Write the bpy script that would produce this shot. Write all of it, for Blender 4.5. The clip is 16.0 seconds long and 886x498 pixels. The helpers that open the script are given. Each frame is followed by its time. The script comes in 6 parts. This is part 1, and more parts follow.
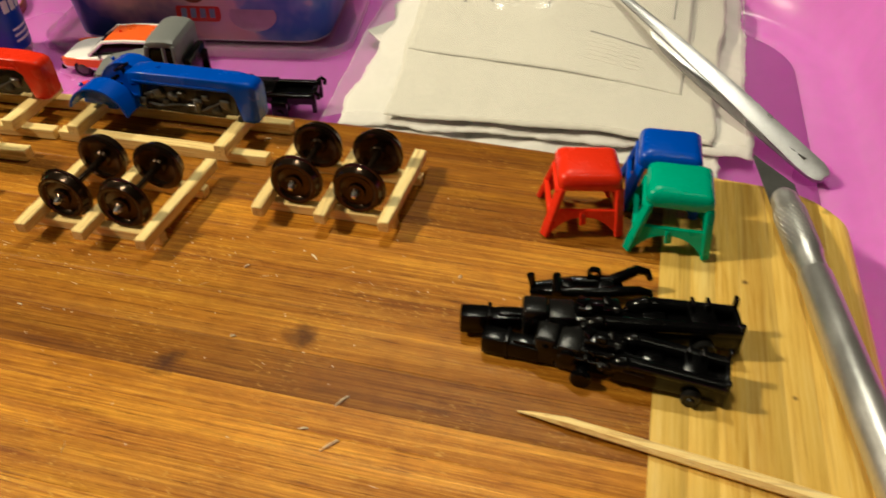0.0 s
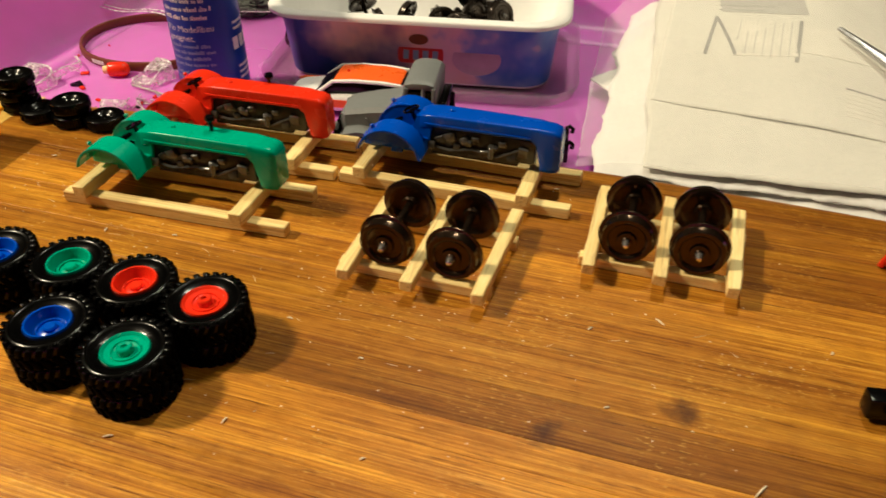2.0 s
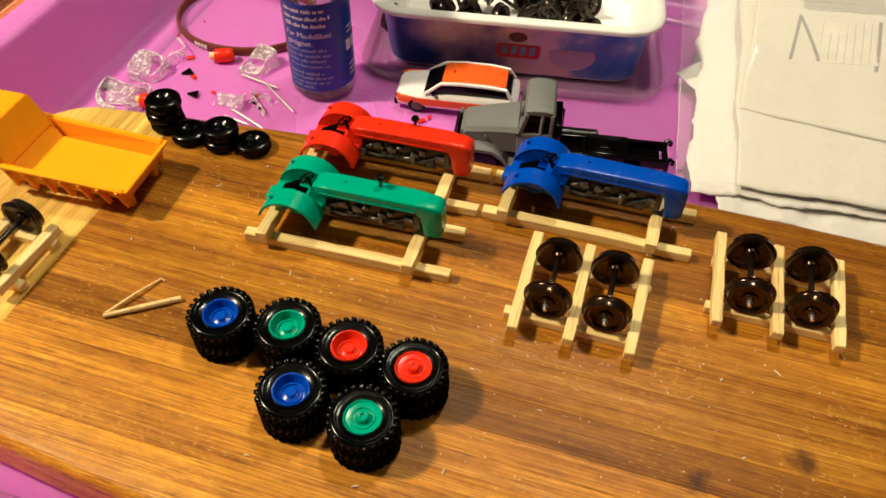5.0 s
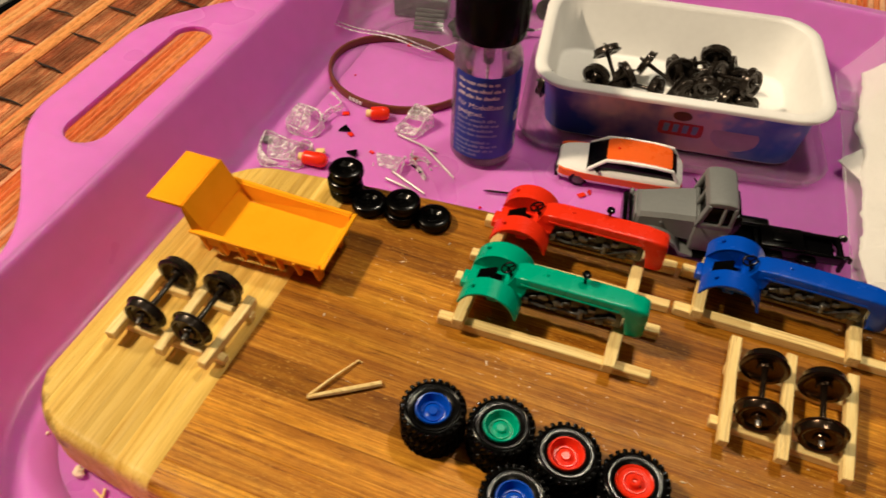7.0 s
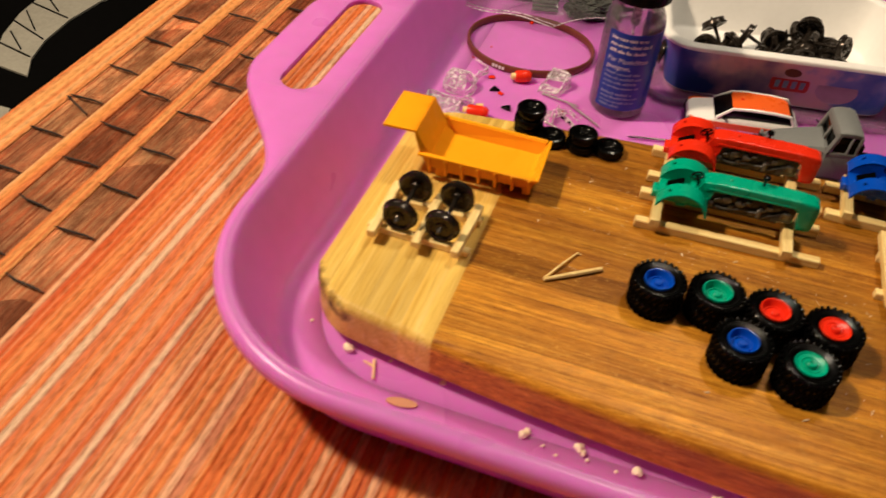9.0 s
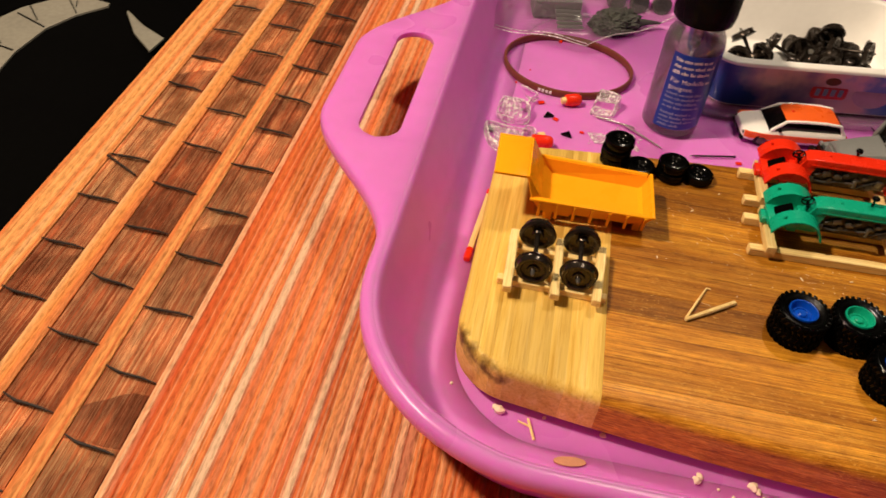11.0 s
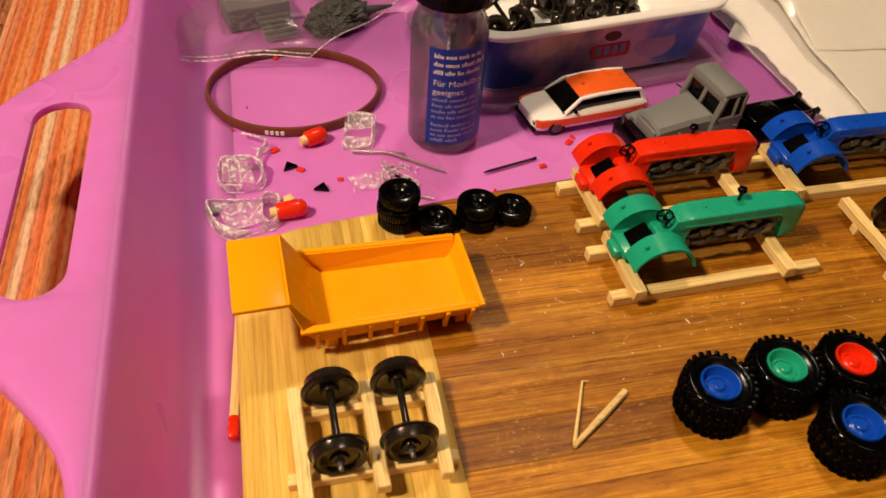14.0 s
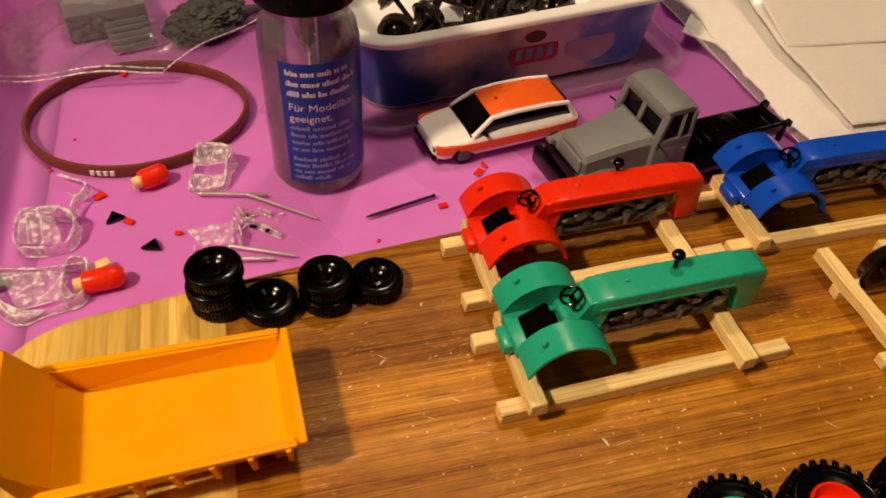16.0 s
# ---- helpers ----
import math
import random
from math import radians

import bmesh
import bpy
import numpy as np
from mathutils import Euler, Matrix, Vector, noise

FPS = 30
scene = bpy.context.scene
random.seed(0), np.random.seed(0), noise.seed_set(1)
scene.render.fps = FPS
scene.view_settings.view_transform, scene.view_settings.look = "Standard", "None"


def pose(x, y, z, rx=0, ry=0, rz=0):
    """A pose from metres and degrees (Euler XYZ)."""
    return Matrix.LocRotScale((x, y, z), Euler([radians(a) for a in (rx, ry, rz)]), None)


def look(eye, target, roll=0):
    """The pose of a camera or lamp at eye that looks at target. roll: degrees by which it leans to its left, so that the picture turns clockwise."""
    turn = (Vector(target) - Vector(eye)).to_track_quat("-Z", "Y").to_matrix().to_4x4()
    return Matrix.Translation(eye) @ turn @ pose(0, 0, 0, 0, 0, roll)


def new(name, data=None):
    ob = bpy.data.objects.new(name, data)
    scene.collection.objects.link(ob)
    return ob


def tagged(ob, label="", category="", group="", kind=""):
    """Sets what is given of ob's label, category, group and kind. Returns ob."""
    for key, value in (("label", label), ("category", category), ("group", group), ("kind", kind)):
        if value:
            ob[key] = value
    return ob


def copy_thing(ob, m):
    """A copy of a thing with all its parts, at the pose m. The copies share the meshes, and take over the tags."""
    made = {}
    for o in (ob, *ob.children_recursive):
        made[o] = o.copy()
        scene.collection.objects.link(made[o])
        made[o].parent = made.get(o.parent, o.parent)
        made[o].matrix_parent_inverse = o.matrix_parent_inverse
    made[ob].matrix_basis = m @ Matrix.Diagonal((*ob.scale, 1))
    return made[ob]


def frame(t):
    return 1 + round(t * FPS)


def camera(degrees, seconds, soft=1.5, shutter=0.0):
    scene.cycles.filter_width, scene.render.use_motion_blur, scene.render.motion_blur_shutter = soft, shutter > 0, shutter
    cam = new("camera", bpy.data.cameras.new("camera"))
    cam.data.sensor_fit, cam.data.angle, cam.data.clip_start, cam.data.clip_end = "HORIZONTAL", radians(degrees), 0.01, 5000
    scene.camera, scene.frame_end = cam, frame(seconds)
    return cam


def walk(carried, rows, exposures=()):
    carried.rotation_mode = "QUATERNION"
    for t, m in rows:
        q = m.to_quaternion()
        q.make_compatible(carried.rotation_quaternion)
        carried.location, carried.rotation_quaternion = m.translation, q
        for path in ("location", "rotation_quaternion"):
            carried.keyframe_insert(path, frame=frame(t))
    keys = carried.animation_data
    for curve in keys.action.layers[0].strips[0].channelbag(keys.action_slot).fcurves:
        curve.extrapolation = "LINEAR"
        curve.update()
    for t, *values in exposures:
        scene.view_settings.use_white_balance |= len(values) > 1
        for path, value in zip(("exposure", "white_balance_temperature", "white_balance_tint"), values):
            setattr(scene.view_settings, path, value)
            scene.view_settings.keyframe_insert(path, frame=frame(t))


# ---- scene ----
cam = camera(59.3, 16.0, soft=1.6, shutter=0.5)
PATH = [
    (0, (0.1259, -0.1237, 0.1179), (0.0872, 0.0239, -0.0113), -0.84),
    (0.5, (0.1090, -0.1214, 0.1225), (0.0682, 0.0264, -0.0060), -0.39),
    (1, (0.0882, -0.1199, 0.1234), (0.0444, 0.0280, -0.0040), -0.06),
    (1.5, (0.0721, -0.1252, 0.1183), (0.0278, 0.0247, -0.0065), 0.28),
    (2, (0.0564, -0.1308, 0.1135), (0.0070, 0.0209, -0.0072), -0.14),
    (2.5, (0.0475, -0.1380, 0.1104), (-0.0028, 0.0171, -0.0055), -0.07),
    (3, (0.0305, -0.1437, 0.1123), (-0.0213, 0.0116, -0.0026), 0.57),
    (3.2, (0.0229, -0.1441, 0.1171), (-0.0276, 0.0093, -0.0008), 0.88),
    (5.3, (0.0089, -0.1281, 0.1759), (-0.0289, -0.0005, 0.0266), 1.02),
    (5.5, (0.0072, -0.1247, 0.1785), (-0.0306, 0.0027, 0.0291), 1.20),
    (6, (-0.0027, -0.1206, 0.1876), (-0.0405, 0.0094, 0.0403), 2.17),
    (6.5, (-0.0254, -0.1241, 0.1831), (-0.0670, 0.0041, 0.0354), 2.45),
    (7, (-0.0436, -0.1323, 0.1852), (-0.0884, -0.0037, 0.0387), 2.79),
    (7.5, (-0.0567, -0.1458, 0.1838), (-0.1022, -0.0168, 0.0379), 3.46),
    (8, (-0.0672, -0.1617, 0.1821), (-0.1122, -0.0315, 0.0372), 3.28),
    (8.5, (-0.0782, -0.1871, 0.1830), (-0.1211, -0.0539, 0.0401), 4.00),
    (9, (-0.0955, -0.2143, 0.1855), (-0.1366, -0.0782, 0.0448), 3.81),
    (9.2, (-0.1068, -0.2206, 0.1860), (-0.1473, -0.0845, 0.0452), 3.54),
    (11.3, (-0.1763, -0.2109, 0.1919), (-0.1880, -0.0703, 0.0501), 5.14),
    (11.5, (-0.1749, -0.1999, 0.1903), (-0.1828, -0.0606, 0.0470), 4.35),
    (12, (-0.1773, -0.1744, 0.1912), (-0.1709, -0.0344, 0.0485), 3.55),
    (12.5, (-0.1761, -0.1540, 0.1849), (-0.1589, -0.0140, 0.0431), 2.81),
    (13, (-0.1702, -0.1401, 0.1715), (-0.1398, -0.0025, 0.0296), 3.40),
    (13.5, (-0.1674, -0.1321, 0.1615), (-0.1333, 0.0064, 0.0213), 3.07),
    (14, (-0.1708, -0.1172, 0.1533), (-0.1330, 0.0185, 0.0113), 4.78),
    (14.5, (-0.1615, -0.1014, 0.1506), (-0.1215, 0.0324, 0.0074), 5.02),
    (15, (-0.1455, -0.0873, 0.1450), (-0.1062, 0.0463, 0.0014), 3.86),
    (15.5, (-0.1351, -0.0766, 0.1368), (-0.0944, 0.0544, -0.0087), 4.00),
    (16, (-0.1258, -0.0709, 0.1281), (-0.0862, 0.0627, -0.0154), 3.77),
]
# auto exposure and white balance of the clip's camera: seconds, stops, kelvin, tint
EXPOSURES = [(0, 0.0, 5650, 3), (2, 0.08, 5750, 5), (3.2, 0.14, 5800, 6), (5.3, 0.03, 5850, 8), (7, -0.24, 5950, 12), (9.2, -0.23, 6000, 16), (11.3, -0.24, 6200, 19), (13, -0.28, 6450, 20), (16, -0.48, 6700, 24)]
walk(cam, [(t, look(eye, target, roll)) for t, eye, target, roll in PATH], EXPOSURES)

# ---- light of the room, with an added fill ----
scene.view_settings.exposure = 0.0
# main lamp, back lamp, then a weak fill added from the front right
for place, watts, size, tone in (((-0.66, -0.12, 0.745), 42.0, 0.042, (1.0, 0.77, 0.48)), ((0.0, 0.28, 0.68), 9.5, 0.03, (1.0, 0.84, 0.58)), ((0.28, -0.26, 1.10), 3.0, 0.12, (1.0, 0.83, 0.56))):
    point_light = new("room_and_fill_light", bpy.data.lights.new("room_and_fill_light", "POINT"))
    point_light.data.energy, point_light.data.shadow_soft_size, point_light.data.color = watts, size, tone
    point_light.location = place
world = bpy.data.worlds.new("world")
scene.world = world
world.use_nodes = True
world.node_tree.nodes["Background"].inputs["Color"].default_value = (1.0, 0.84, 0.66, 1)
world.node_tree.nodes["Background"].inputs["Strength"].default_value = 0.0005

# ---- units, mesh and material helpers ----
U = 0.0011  # metres in one building unit; the board's top lies at z = 0


def P(x, y, z, rx=0, ry=0, rz=0):
    return pose(x * U, y * U, z * U, rx, ry, rz)


def box(sx, sy, sz, bevel=0.0, segs=2):
    bm = bmesh.new()
    bmesh.ops.create_cube(bm, size=1)
    bmesh.ops.scale(bm, vec=(sx, sy, sz), verts=bm.verts)
    if bevel:
        bmesh.ops.bevel(bm, geom=bm.edges[:], offset=bevel, segments=segs, profile=0.5, affect="EDGES")
    return bm


def sweep(sections, closed=True, caps=True):
    """Faces between loops of points; caps close the two ends."""
    bm = bmesh.new()
    loops = [[bm.verts.new(p) for p in s] for s in sections]
    for a, b in zip(loops, loops[1:]):
        n = len(a)
        for i in range(n if closed else n - 1):
            j = (i + 1) % n
            bm.faces.new((a[i], a[j], b[j], b[i]))
    if caps and closed:
        bm.faces.new(loops[0][::-1])
        bm.faces.new(loops[-1])
    bmesh.ops.recalc_face_normals(bm, faces=bm.faces)
    return bm


def lathe(profile, seg=32):
    """Radius and height pairs turned round the z axis."""
    bm = bmesh.new()
    rings = []
    for r, z in profile:
        if r < 1e-6:
            rings.append([bm.verts.new((0, 0, z))])
        else:
            rings.append([bm.verts.new((r * math.cos(a), r * math.sin(a), z)) for a in np.arange(seg) * 2 * math.pi / seg])
    for a, b in zip(rings, rings[1:]):
        for i in range(seg):
            j = (i + 1) % seg
            if len(a) == 1 and len(b) == 1:
                continue
            if len(a) == 1:
                bm.faces.new((a[0], b[i], b[j]))
            elif len(b) == 1:
                bm.faces.new((a[i], a[j], b[0]))
            else:
                bm.faces.new((a[i], a[j], b[j], b[i]))
    bmesh.ops.recalc_face_normals(bm, faces=bm.faces)
    return bm


def cyl(r, h, seg=20, bevel=0.0):
    """A cylinder standing on z = 0."""
    b = bevel
    return lathe([(0, 0), (r - b, 0), (r, b), (r, h - b), (r - b, h), (0, h)] if b else [(0, 0), (r, 0), (r, h), (0, h)], seg)


def prism(outline, z0, z1, bevel=0.0, segs=1):
    bm = sweep([[(x, y, z0) for x, y in outline], [(x, y, z1) for x, y in outline]])
    if bevel:
        bmesh.ops.bevel(bm, geom=bm.edges[:], offset=bevel, segments=segs, profile=0.5, affect="EDGES")
    return bm


def tube(points, r, seg=8):
    """A round bar along a line; r is one radius or one for each point."""
    pts = [Vector(p) for p in points]
    rs = r if isinstance(r, (list, tuple)) else [r] * len(pts)
    side, sections = None, []
    for i, p in enumerate(pts):
        d = (pts[min(i + 1, len(pts) - 1)] - pts[max(i - 1, 0)]).normalized()
        if side is None:
            side = d.cross(Vector((0, 0, 1)) if abs(d.z) < 0.9 else Vector((1, 0, 0))).normalized()
        side = (side - d * side.dot(d)).normalized()
        up = d.cross(side)
        sections.append([p + (side * math.cos(a) + up * math.sin(a)) * rs[i] for a in np.arange(seg) * 2 * math.pi / seg])
    return sweep(sections)


def bar(a, b, w, h, bevel=0.0):
    """A square bar from a to b, w wide and h high."""
    a, b = Vector(a), Vector(b)
    d = b - a
    bm = box(d.length, w, h, bevel)
    turn = d.to_track_quat("X", "Z").to_matrix().to_4x4()
    bm.transform(Matrix.Translation((a + b) / 2) @ turn)
    return bm


def oval(w, z0, z1, x, n=24, p=4.0):
    """A rounded cross-section at x."""
    out = []
    for a in np.arange(n) * 2 * math.pi / n:
        c, s = math.cos(a), math.sin(a)
        out.append((x, w * math.copysign(abs(c) ** (2 / p), c), (z0 + z1) / 2 + (z1 - z0) / 2 * math.copysign(abs(s) ** (2 / p), s)))
    return out


def smooth(x):
    x = min(1.0, max(0.0, x))
    return x * x * (3 - 2 * x)


def part(name, pieces, material, parent=None, label="", sharp=40, m=None):
    """Joins the pieces into one mesh object under its parent."""
    out = bmesh.new()
    for piece in pieces if isinstance(pieces, list) else [pieces]:
        src, place = piece if isinstance(piece, tuple) else (piece, None)
        if place is not None:
            src.transform(place)
        tmp = bpy.data.meshes.new("tmp")
        src.to_mesh(tmp)
        out.from_mesh(tmp)
        bpy.data.meshes.remove(tmp)
        src.free()
    out.transform(Matrix.Scale(U, 4))
    data = bpy.data.meshes.new(name)
    out.to_mesh(data)
    out.free()
    data.shade_smooth()
    data.set_sharp_from_angle(angle=radians(sharp))
    data.materials.append(material)
    ob = new(name, data)
    ob.parent = parent
    if m is not None:
        ob.matrix_basis = m
    if label:
        ob["label"] = label
    return ob


def thing(name, m, label, category, group="", kind=""):
    ob = new(name)
    ob.empty_display_size = 0.005
    ob.matrix_basis = m
    return tagged(ob, label, category, group, kind)


def letters(body, size):
    cu = bpy.data.curves.new("t", "FONT")
    cu.body, cu.size, cu.resolution_u = body, size, 2
    ob = new("t", cu)
    data = bpy.data.meshes.new_from_object(ob.evaluated_get(bpy.context.evaluated_depsgraph_get()))
    bm = bmesh.new()
    bm.from_mesh(data)
    bpy.data.objects.remove(ob)
    bpy.data.curves.remove(cu)
    bpy.data.meshes.remove(data)
    return bm


def nodes_of(name):
    m = bpy.data.materials.new(name)
    m.use_nodes = True
    tree = m.node_tree
    return m, tree, tree.nodes["Principled BSDF"]


def add(tree, kind, **values):
    n = tree.nodes.new(kind)
    for key, v in values.items():
        n.inputs[key.replace("_", " ")].default_value = v
    return n


def coords(tree, stretch=(1, 1, 1)):
    tc = tree.nodes.new("ShaderNodeTexCoord")
    mp = tree.nodes.new("ShaderNodeMapping")
    mp.inputs["Scale"].default_value = stretch
    tree.links.new(tc.outputs["Object"], mp.inputs["Vector"])
    return mp.outputs["Vector"]


def ramp(tree, fac, stops):
    r = tree.nodes.new("ShaderNodeValToRGB")
    while len(r.color_ramp.elements) < len(stops):
        r.color_ramp.elements.new(0.5)
    for e, (at, c) in zip(r.color_ramp.elements, stops):
        e.position, e.color = at, (*c, 1)
    tree.links.new(fac, r.inputs["Fac"])
    return r.outputs["Color"]


def mix(tree, kind, fac, a, b):
    n = tree.nodes.new("ShaderNodeMix")
    n.data_type, n.blend_type = "RGBA", kind
    for slot, v in ((0, fac), (6, a), (7, b)):
        if hasattr(v, "is_linked"):
            tree.links.new(v, n.inputs[slot])
        else:
            n.inputs[slot].default_value = v if slot == 0 else (*v, 1)
    return n.outputs[2]


def plain(name, color, rough=0.5, metal=0.0, vary=0.12, scale=900.0, bump=0.02, bscale=2500.0, dirt=0.0, trans=0.0, ior=1.45, coat=0.0, spec=0.5, sss=0.0, stretch=(1, 1, 1), rand=0.0):
    """A surface with grain at two scales, fine relief and, if asked, some dirt."""
    m, t, bsdf = nodes_of(name)
    v = coords(t, stretch)
    n1 = add(t, "ShaderNodeTexNoise", Scale=scale, Detail=4.0)
    n2 = add(t, "ShaderNodeTexNoise", Scale=scale * 0.13, Detail=3.0)
    for n in (n1, n2):
        t.links.new(v, n.inputs["Vector"])
    lo, hi = [c * (1 - vary) for c in color], [min(1, c * (1 + vary)) for c in color]
    c1 = ramp(t, n1.outputs["Fac"], [(0.3, lo), (0.7, hi)])
    c2 = ramp(t, n2.outputs["Fac"], [(0.3, lo), (0.7, hi)])
    c = mix(t, "MIX", 0.5, c1, c2)
    if rand:
        info = t.nodes.new("ShaderNodeObjectInfo")
        c = mix(t, "MULTIPLY", 1.0, c, ramp(t, info.outputs["Random"], [(0.0, (1 - rand,) * 3), (1.0, (1 + rand,) * 3)]))
    if dirt:
        n3 = add(t, "ShaderNodeTexNoise", Scale=scale * 0.5, Detail=6.0)
        t.links.new(v, n3.inputs["Vector"])
        c = mix(t, "MIX", ramp(t, n3.outputs["Fac"], [(0.55, (0, 0, 0)), (0.75, (dirt,) * 3)]), c, [x * 0.35 for x in color])
    t.links.new(c, bsdf.inputs["Base Color"])
    bsdf.inputs["Metallic"].default_value = metal
    r = ramp(t, n2.outputs["Fac"], [(0.3, (max(0.02, rough - 0.07),) * 3), (0.7, (min(1, rough + 0.07),) * 3)])
    t.links.new(r, bsdf.inputs["Roughness"])
    bsdf.inputs["Transmission Weight"].default_value = trans
    bsdf.inputs["IOR"].default_value = ior
    bsdf.inputs["Coat Weight"].default_value = coat
    bsdf.inputs["Specular IOR Level"].default_value = spec
    bsdf.inputs["Subsurface Weight"].default_value = sss
    bsdf.inputs["Subsurface Radius"].default_value = (0.002, 0.001, 0.001)
    if bump:
        nb = add(t, "ShaderNodeTexNoise", Scale=bscale, Detail=3.0)
        t.links.new(v, nb.inputs["Vector"])
        b = add(t, "ShaderNodeBump", Strength=min(1.0, bump * 8), Distance=0.0002)
        t.links.new(nb.outputs["Fac"], b.inputs["Height"])
        t.links.new(b.outputs["Normal"], bsdf.inputs["Normal"])
    return m


def wood(name, pale, mid, dark, along=0, fine=1100.0, rand=0.25, rough=0.45, spots=(), soft=0.4, reach=0.03, flecks=False, spec=0.4, streak=0.7, blotch=0.0, crisp=1.0):
    """Grain drawn out along one axis, in three tones, each piece a little different."""
    m, t, bsdf = nodes_of(name)
    s = [1.0, 1.0, 1.0]
    s[along] = reach
    v = coords(t, s)
    info = t.nodes.new("ShaderNodeObjectInfo")
    shift = t.nodes.new("ShaderNodeVectorMath")
    shift.operation = "MULTIPLY_ADD"
    t.links.new(info.outputs["Random"], shift.inputs[0])
    shift.inputs[1].default_value = (0.7, 0.9, 0.5)
    t.links.new(v, shift.inputs[2])
    n1 = add(t, "ShaderNodeTexNoise", Scale=fine, Detail=6.0, Roughness=0.72)
    n2 = add(t, "ShaderNodeTexNoise", Scale=fine * 0.16, Detail=3.0, Distortion=0.15)
    n3 = add(t, "ShaderNodeTexNoise", Scale=fine * 0.62, Detail=4.0, Roughness=0.6)
    for n in (n1, n2, n3):
        t.links.new(shift.outputs[0], n.inputs["Vector"])
    c1 = ramp(t, n1.outputs["Fac"], [(0.41, dark), (0.475, mid), (0.53, mid), (0.60, pale)])
    c2 = ramp(t, n2.outputs["Fac"], [(0.36, dark), (0.47, mid), (0.56, mid), (0.68, pale)])
    c = mix(t, "MIX", soft, c1, c2)
    if crisp < 1:
        c = mix(t, "MIX", 1 - crisp, c, mid)
    if blotch:
        drawn = [1.0, 1.0, 1.0]
        drawn[along] = 0.17
        moved = t.nodes.new("ShaderNodeVectorMath")
        moved.operation = "MULTIPLY_ADD"
        t.links.new(info.outputs["Random"], moved.inputs[0])
        moved.inputs[1].default_value = (1.7, 0.9, 0.5)
        t.links.new(coords(t, drawn), moved.inputs[2])
        n6 = add(t, "ShaderNodeTexNoise", Scale=420.0, Detail=5.0, Roughness=0.7)
        t.links.new(coords(t, (0.5, 1, 1)), n6.inputs["Vector"])
        c = mix(t, "MULTIPLY", 0.55, c, ramp(t, n6.outputs["Fac"], [(0.32, (0.62, 0.54, 0.46)), (0.50, (1, 1, 1)), (0.66, (1.22, 1.22, 1.1))]))
        n4 = add(t, "ShaderNodeTexNoise", Scale=105.0, Detail=5.0, Roughness=0.62)
        t.links.new(moved.outputs[0], n4.inputs["Vector"])
        c = mix(t, "MULTIPLY", blotch, c, ramp(t, n4.outputs["Fac"], [(0.33, (0.46, 0.34, 0.26)), (0.45, (0.86, 0.80, 0.78)), (0.54, (1, 1, 1)), (0.66, (1.26, 1.28, 1.2))]))
        drawn[along] = 0.045
        n5 = add(t, "ShaderNodeTexNoise", Scale=1700.0, Detail=2.0, Roughness=0.5)
        t.links.new(coords(t, drawn), n5.inputs["Vector"])
        c = mix(t, "MULTIPLY", 0.75, c, ramp(t, n5.outputs["Fac"], [(0.30, (0.30, 0.20, 0.14)), (0.37, (1, 1, 1)), (1.0, (1, 1, 1))]))
    c = mix(t, "MULTIPLY", streak, c, ramp(t, n3.outputs["Fac"], [(0.38, (0.42, 0.28, 0.18)), (0.44, (1, 1, 1)), (1.0, (1, 1, 1))]))
    lo, hi = (1 - rand, 1 - rand * 1.12, 1 - rand * 1.25), (1.0 + rand * 0.4,) * 3
    c = mix(t, "MULTIPLY", 1.0, c, ramp(t, info.outputs["Random"], [(0.0, lo), (1.0, hi)]))
    if flecks:
        where = add(t, "ShaderNodeTexNoise", Scale=38.0, Detail=2.0)
        spec_noise = add(t, "ShaderNodeTexNoise", Scale=1500.0, Detail=2.0, Roughness=0.6)
        t.links.new(coords(t), where.inputs["Vector"])
        t.links.new(coords(t, (0.35, 1, 1)), spec_noise.inputs["Vector"])
        area = ramp(t, where.outputs["Fac"], [(0.48, (0, 0, 0)), (0.62, (1, 1, 1))])
        dots = ramp(t, spec_noise.outputs["Fac"], [(0.60, (0, 0, 0)), (0.68, (0.5, 0.5, 0.5))])
        c = mix(t, "MIX", mix(t, "MULTIPLY", 1.0, area, dots), c, (0.84, 0.50, 0.09))
    bsdf.inputs["Specular IOR Level"].default_value = spec
    if spots:
        tc = t.nodes.new("ShaderNodeTexCoord")
        warp = add(t, "ShaderNodeTexNoise", Scale=320.0, Detail=3.0)
        t.links.new(tc.outputs["Object"], warp.inputs["Vector"])
        for x, y, r, *z in spots:
            d = t.nodes.new("ShaderNodeVectorMath")
            d.operation = "DISTANCE"
            t.links.new(tc.outputs["Object"], d.inputs[0])
            d.inputs[1].default_value = (x * U, y * U, (z[0] if z else 0) * U)
            k = t.nodes.new("ShaderNodeMath")
            k.operation = "MULTIPLY_ADD"
            t.links.new(warp.outputs["Fac"], k.inputs[0])
            k.inputs[1].default_value = 0.9
            q = t.nodes.new("ShaderNodeMath")
            q.operation = "MULTIPLY"
            t.links.new(d.outputs["Value"], q.inputs[0])
            q.inputs[1].default_value = 0.62 / (r * U)
            t.links.new(q.outputs[0], k.inputs[2])
            c = mix(t, "MIX", ramp(t, k.outputs[0], [(0.55, (0.85,) * 3), (1.0, (0, 0, 0))]), c, (0.050, 0.014, 0.005))
    t.links.new(c, bsdf.inputs["Base Color"])
    t.links.new(ramp(t, n2.outputs["Fac"], [(0.3, (rough + 0.12,) * 3), (0.7, (rough - 0.08,) * 3)]), bsdf.inputs["Roughness"])
    b = add(t, "ShaderNodeBump", Strength=0.35, Distance=0.00025)
    t.links.new(n1.outputs["Fac"], b.inputs["Height"])
    t.links.new(b.outputs["Normal"], bsdf.inputs["Normal"])
    return m


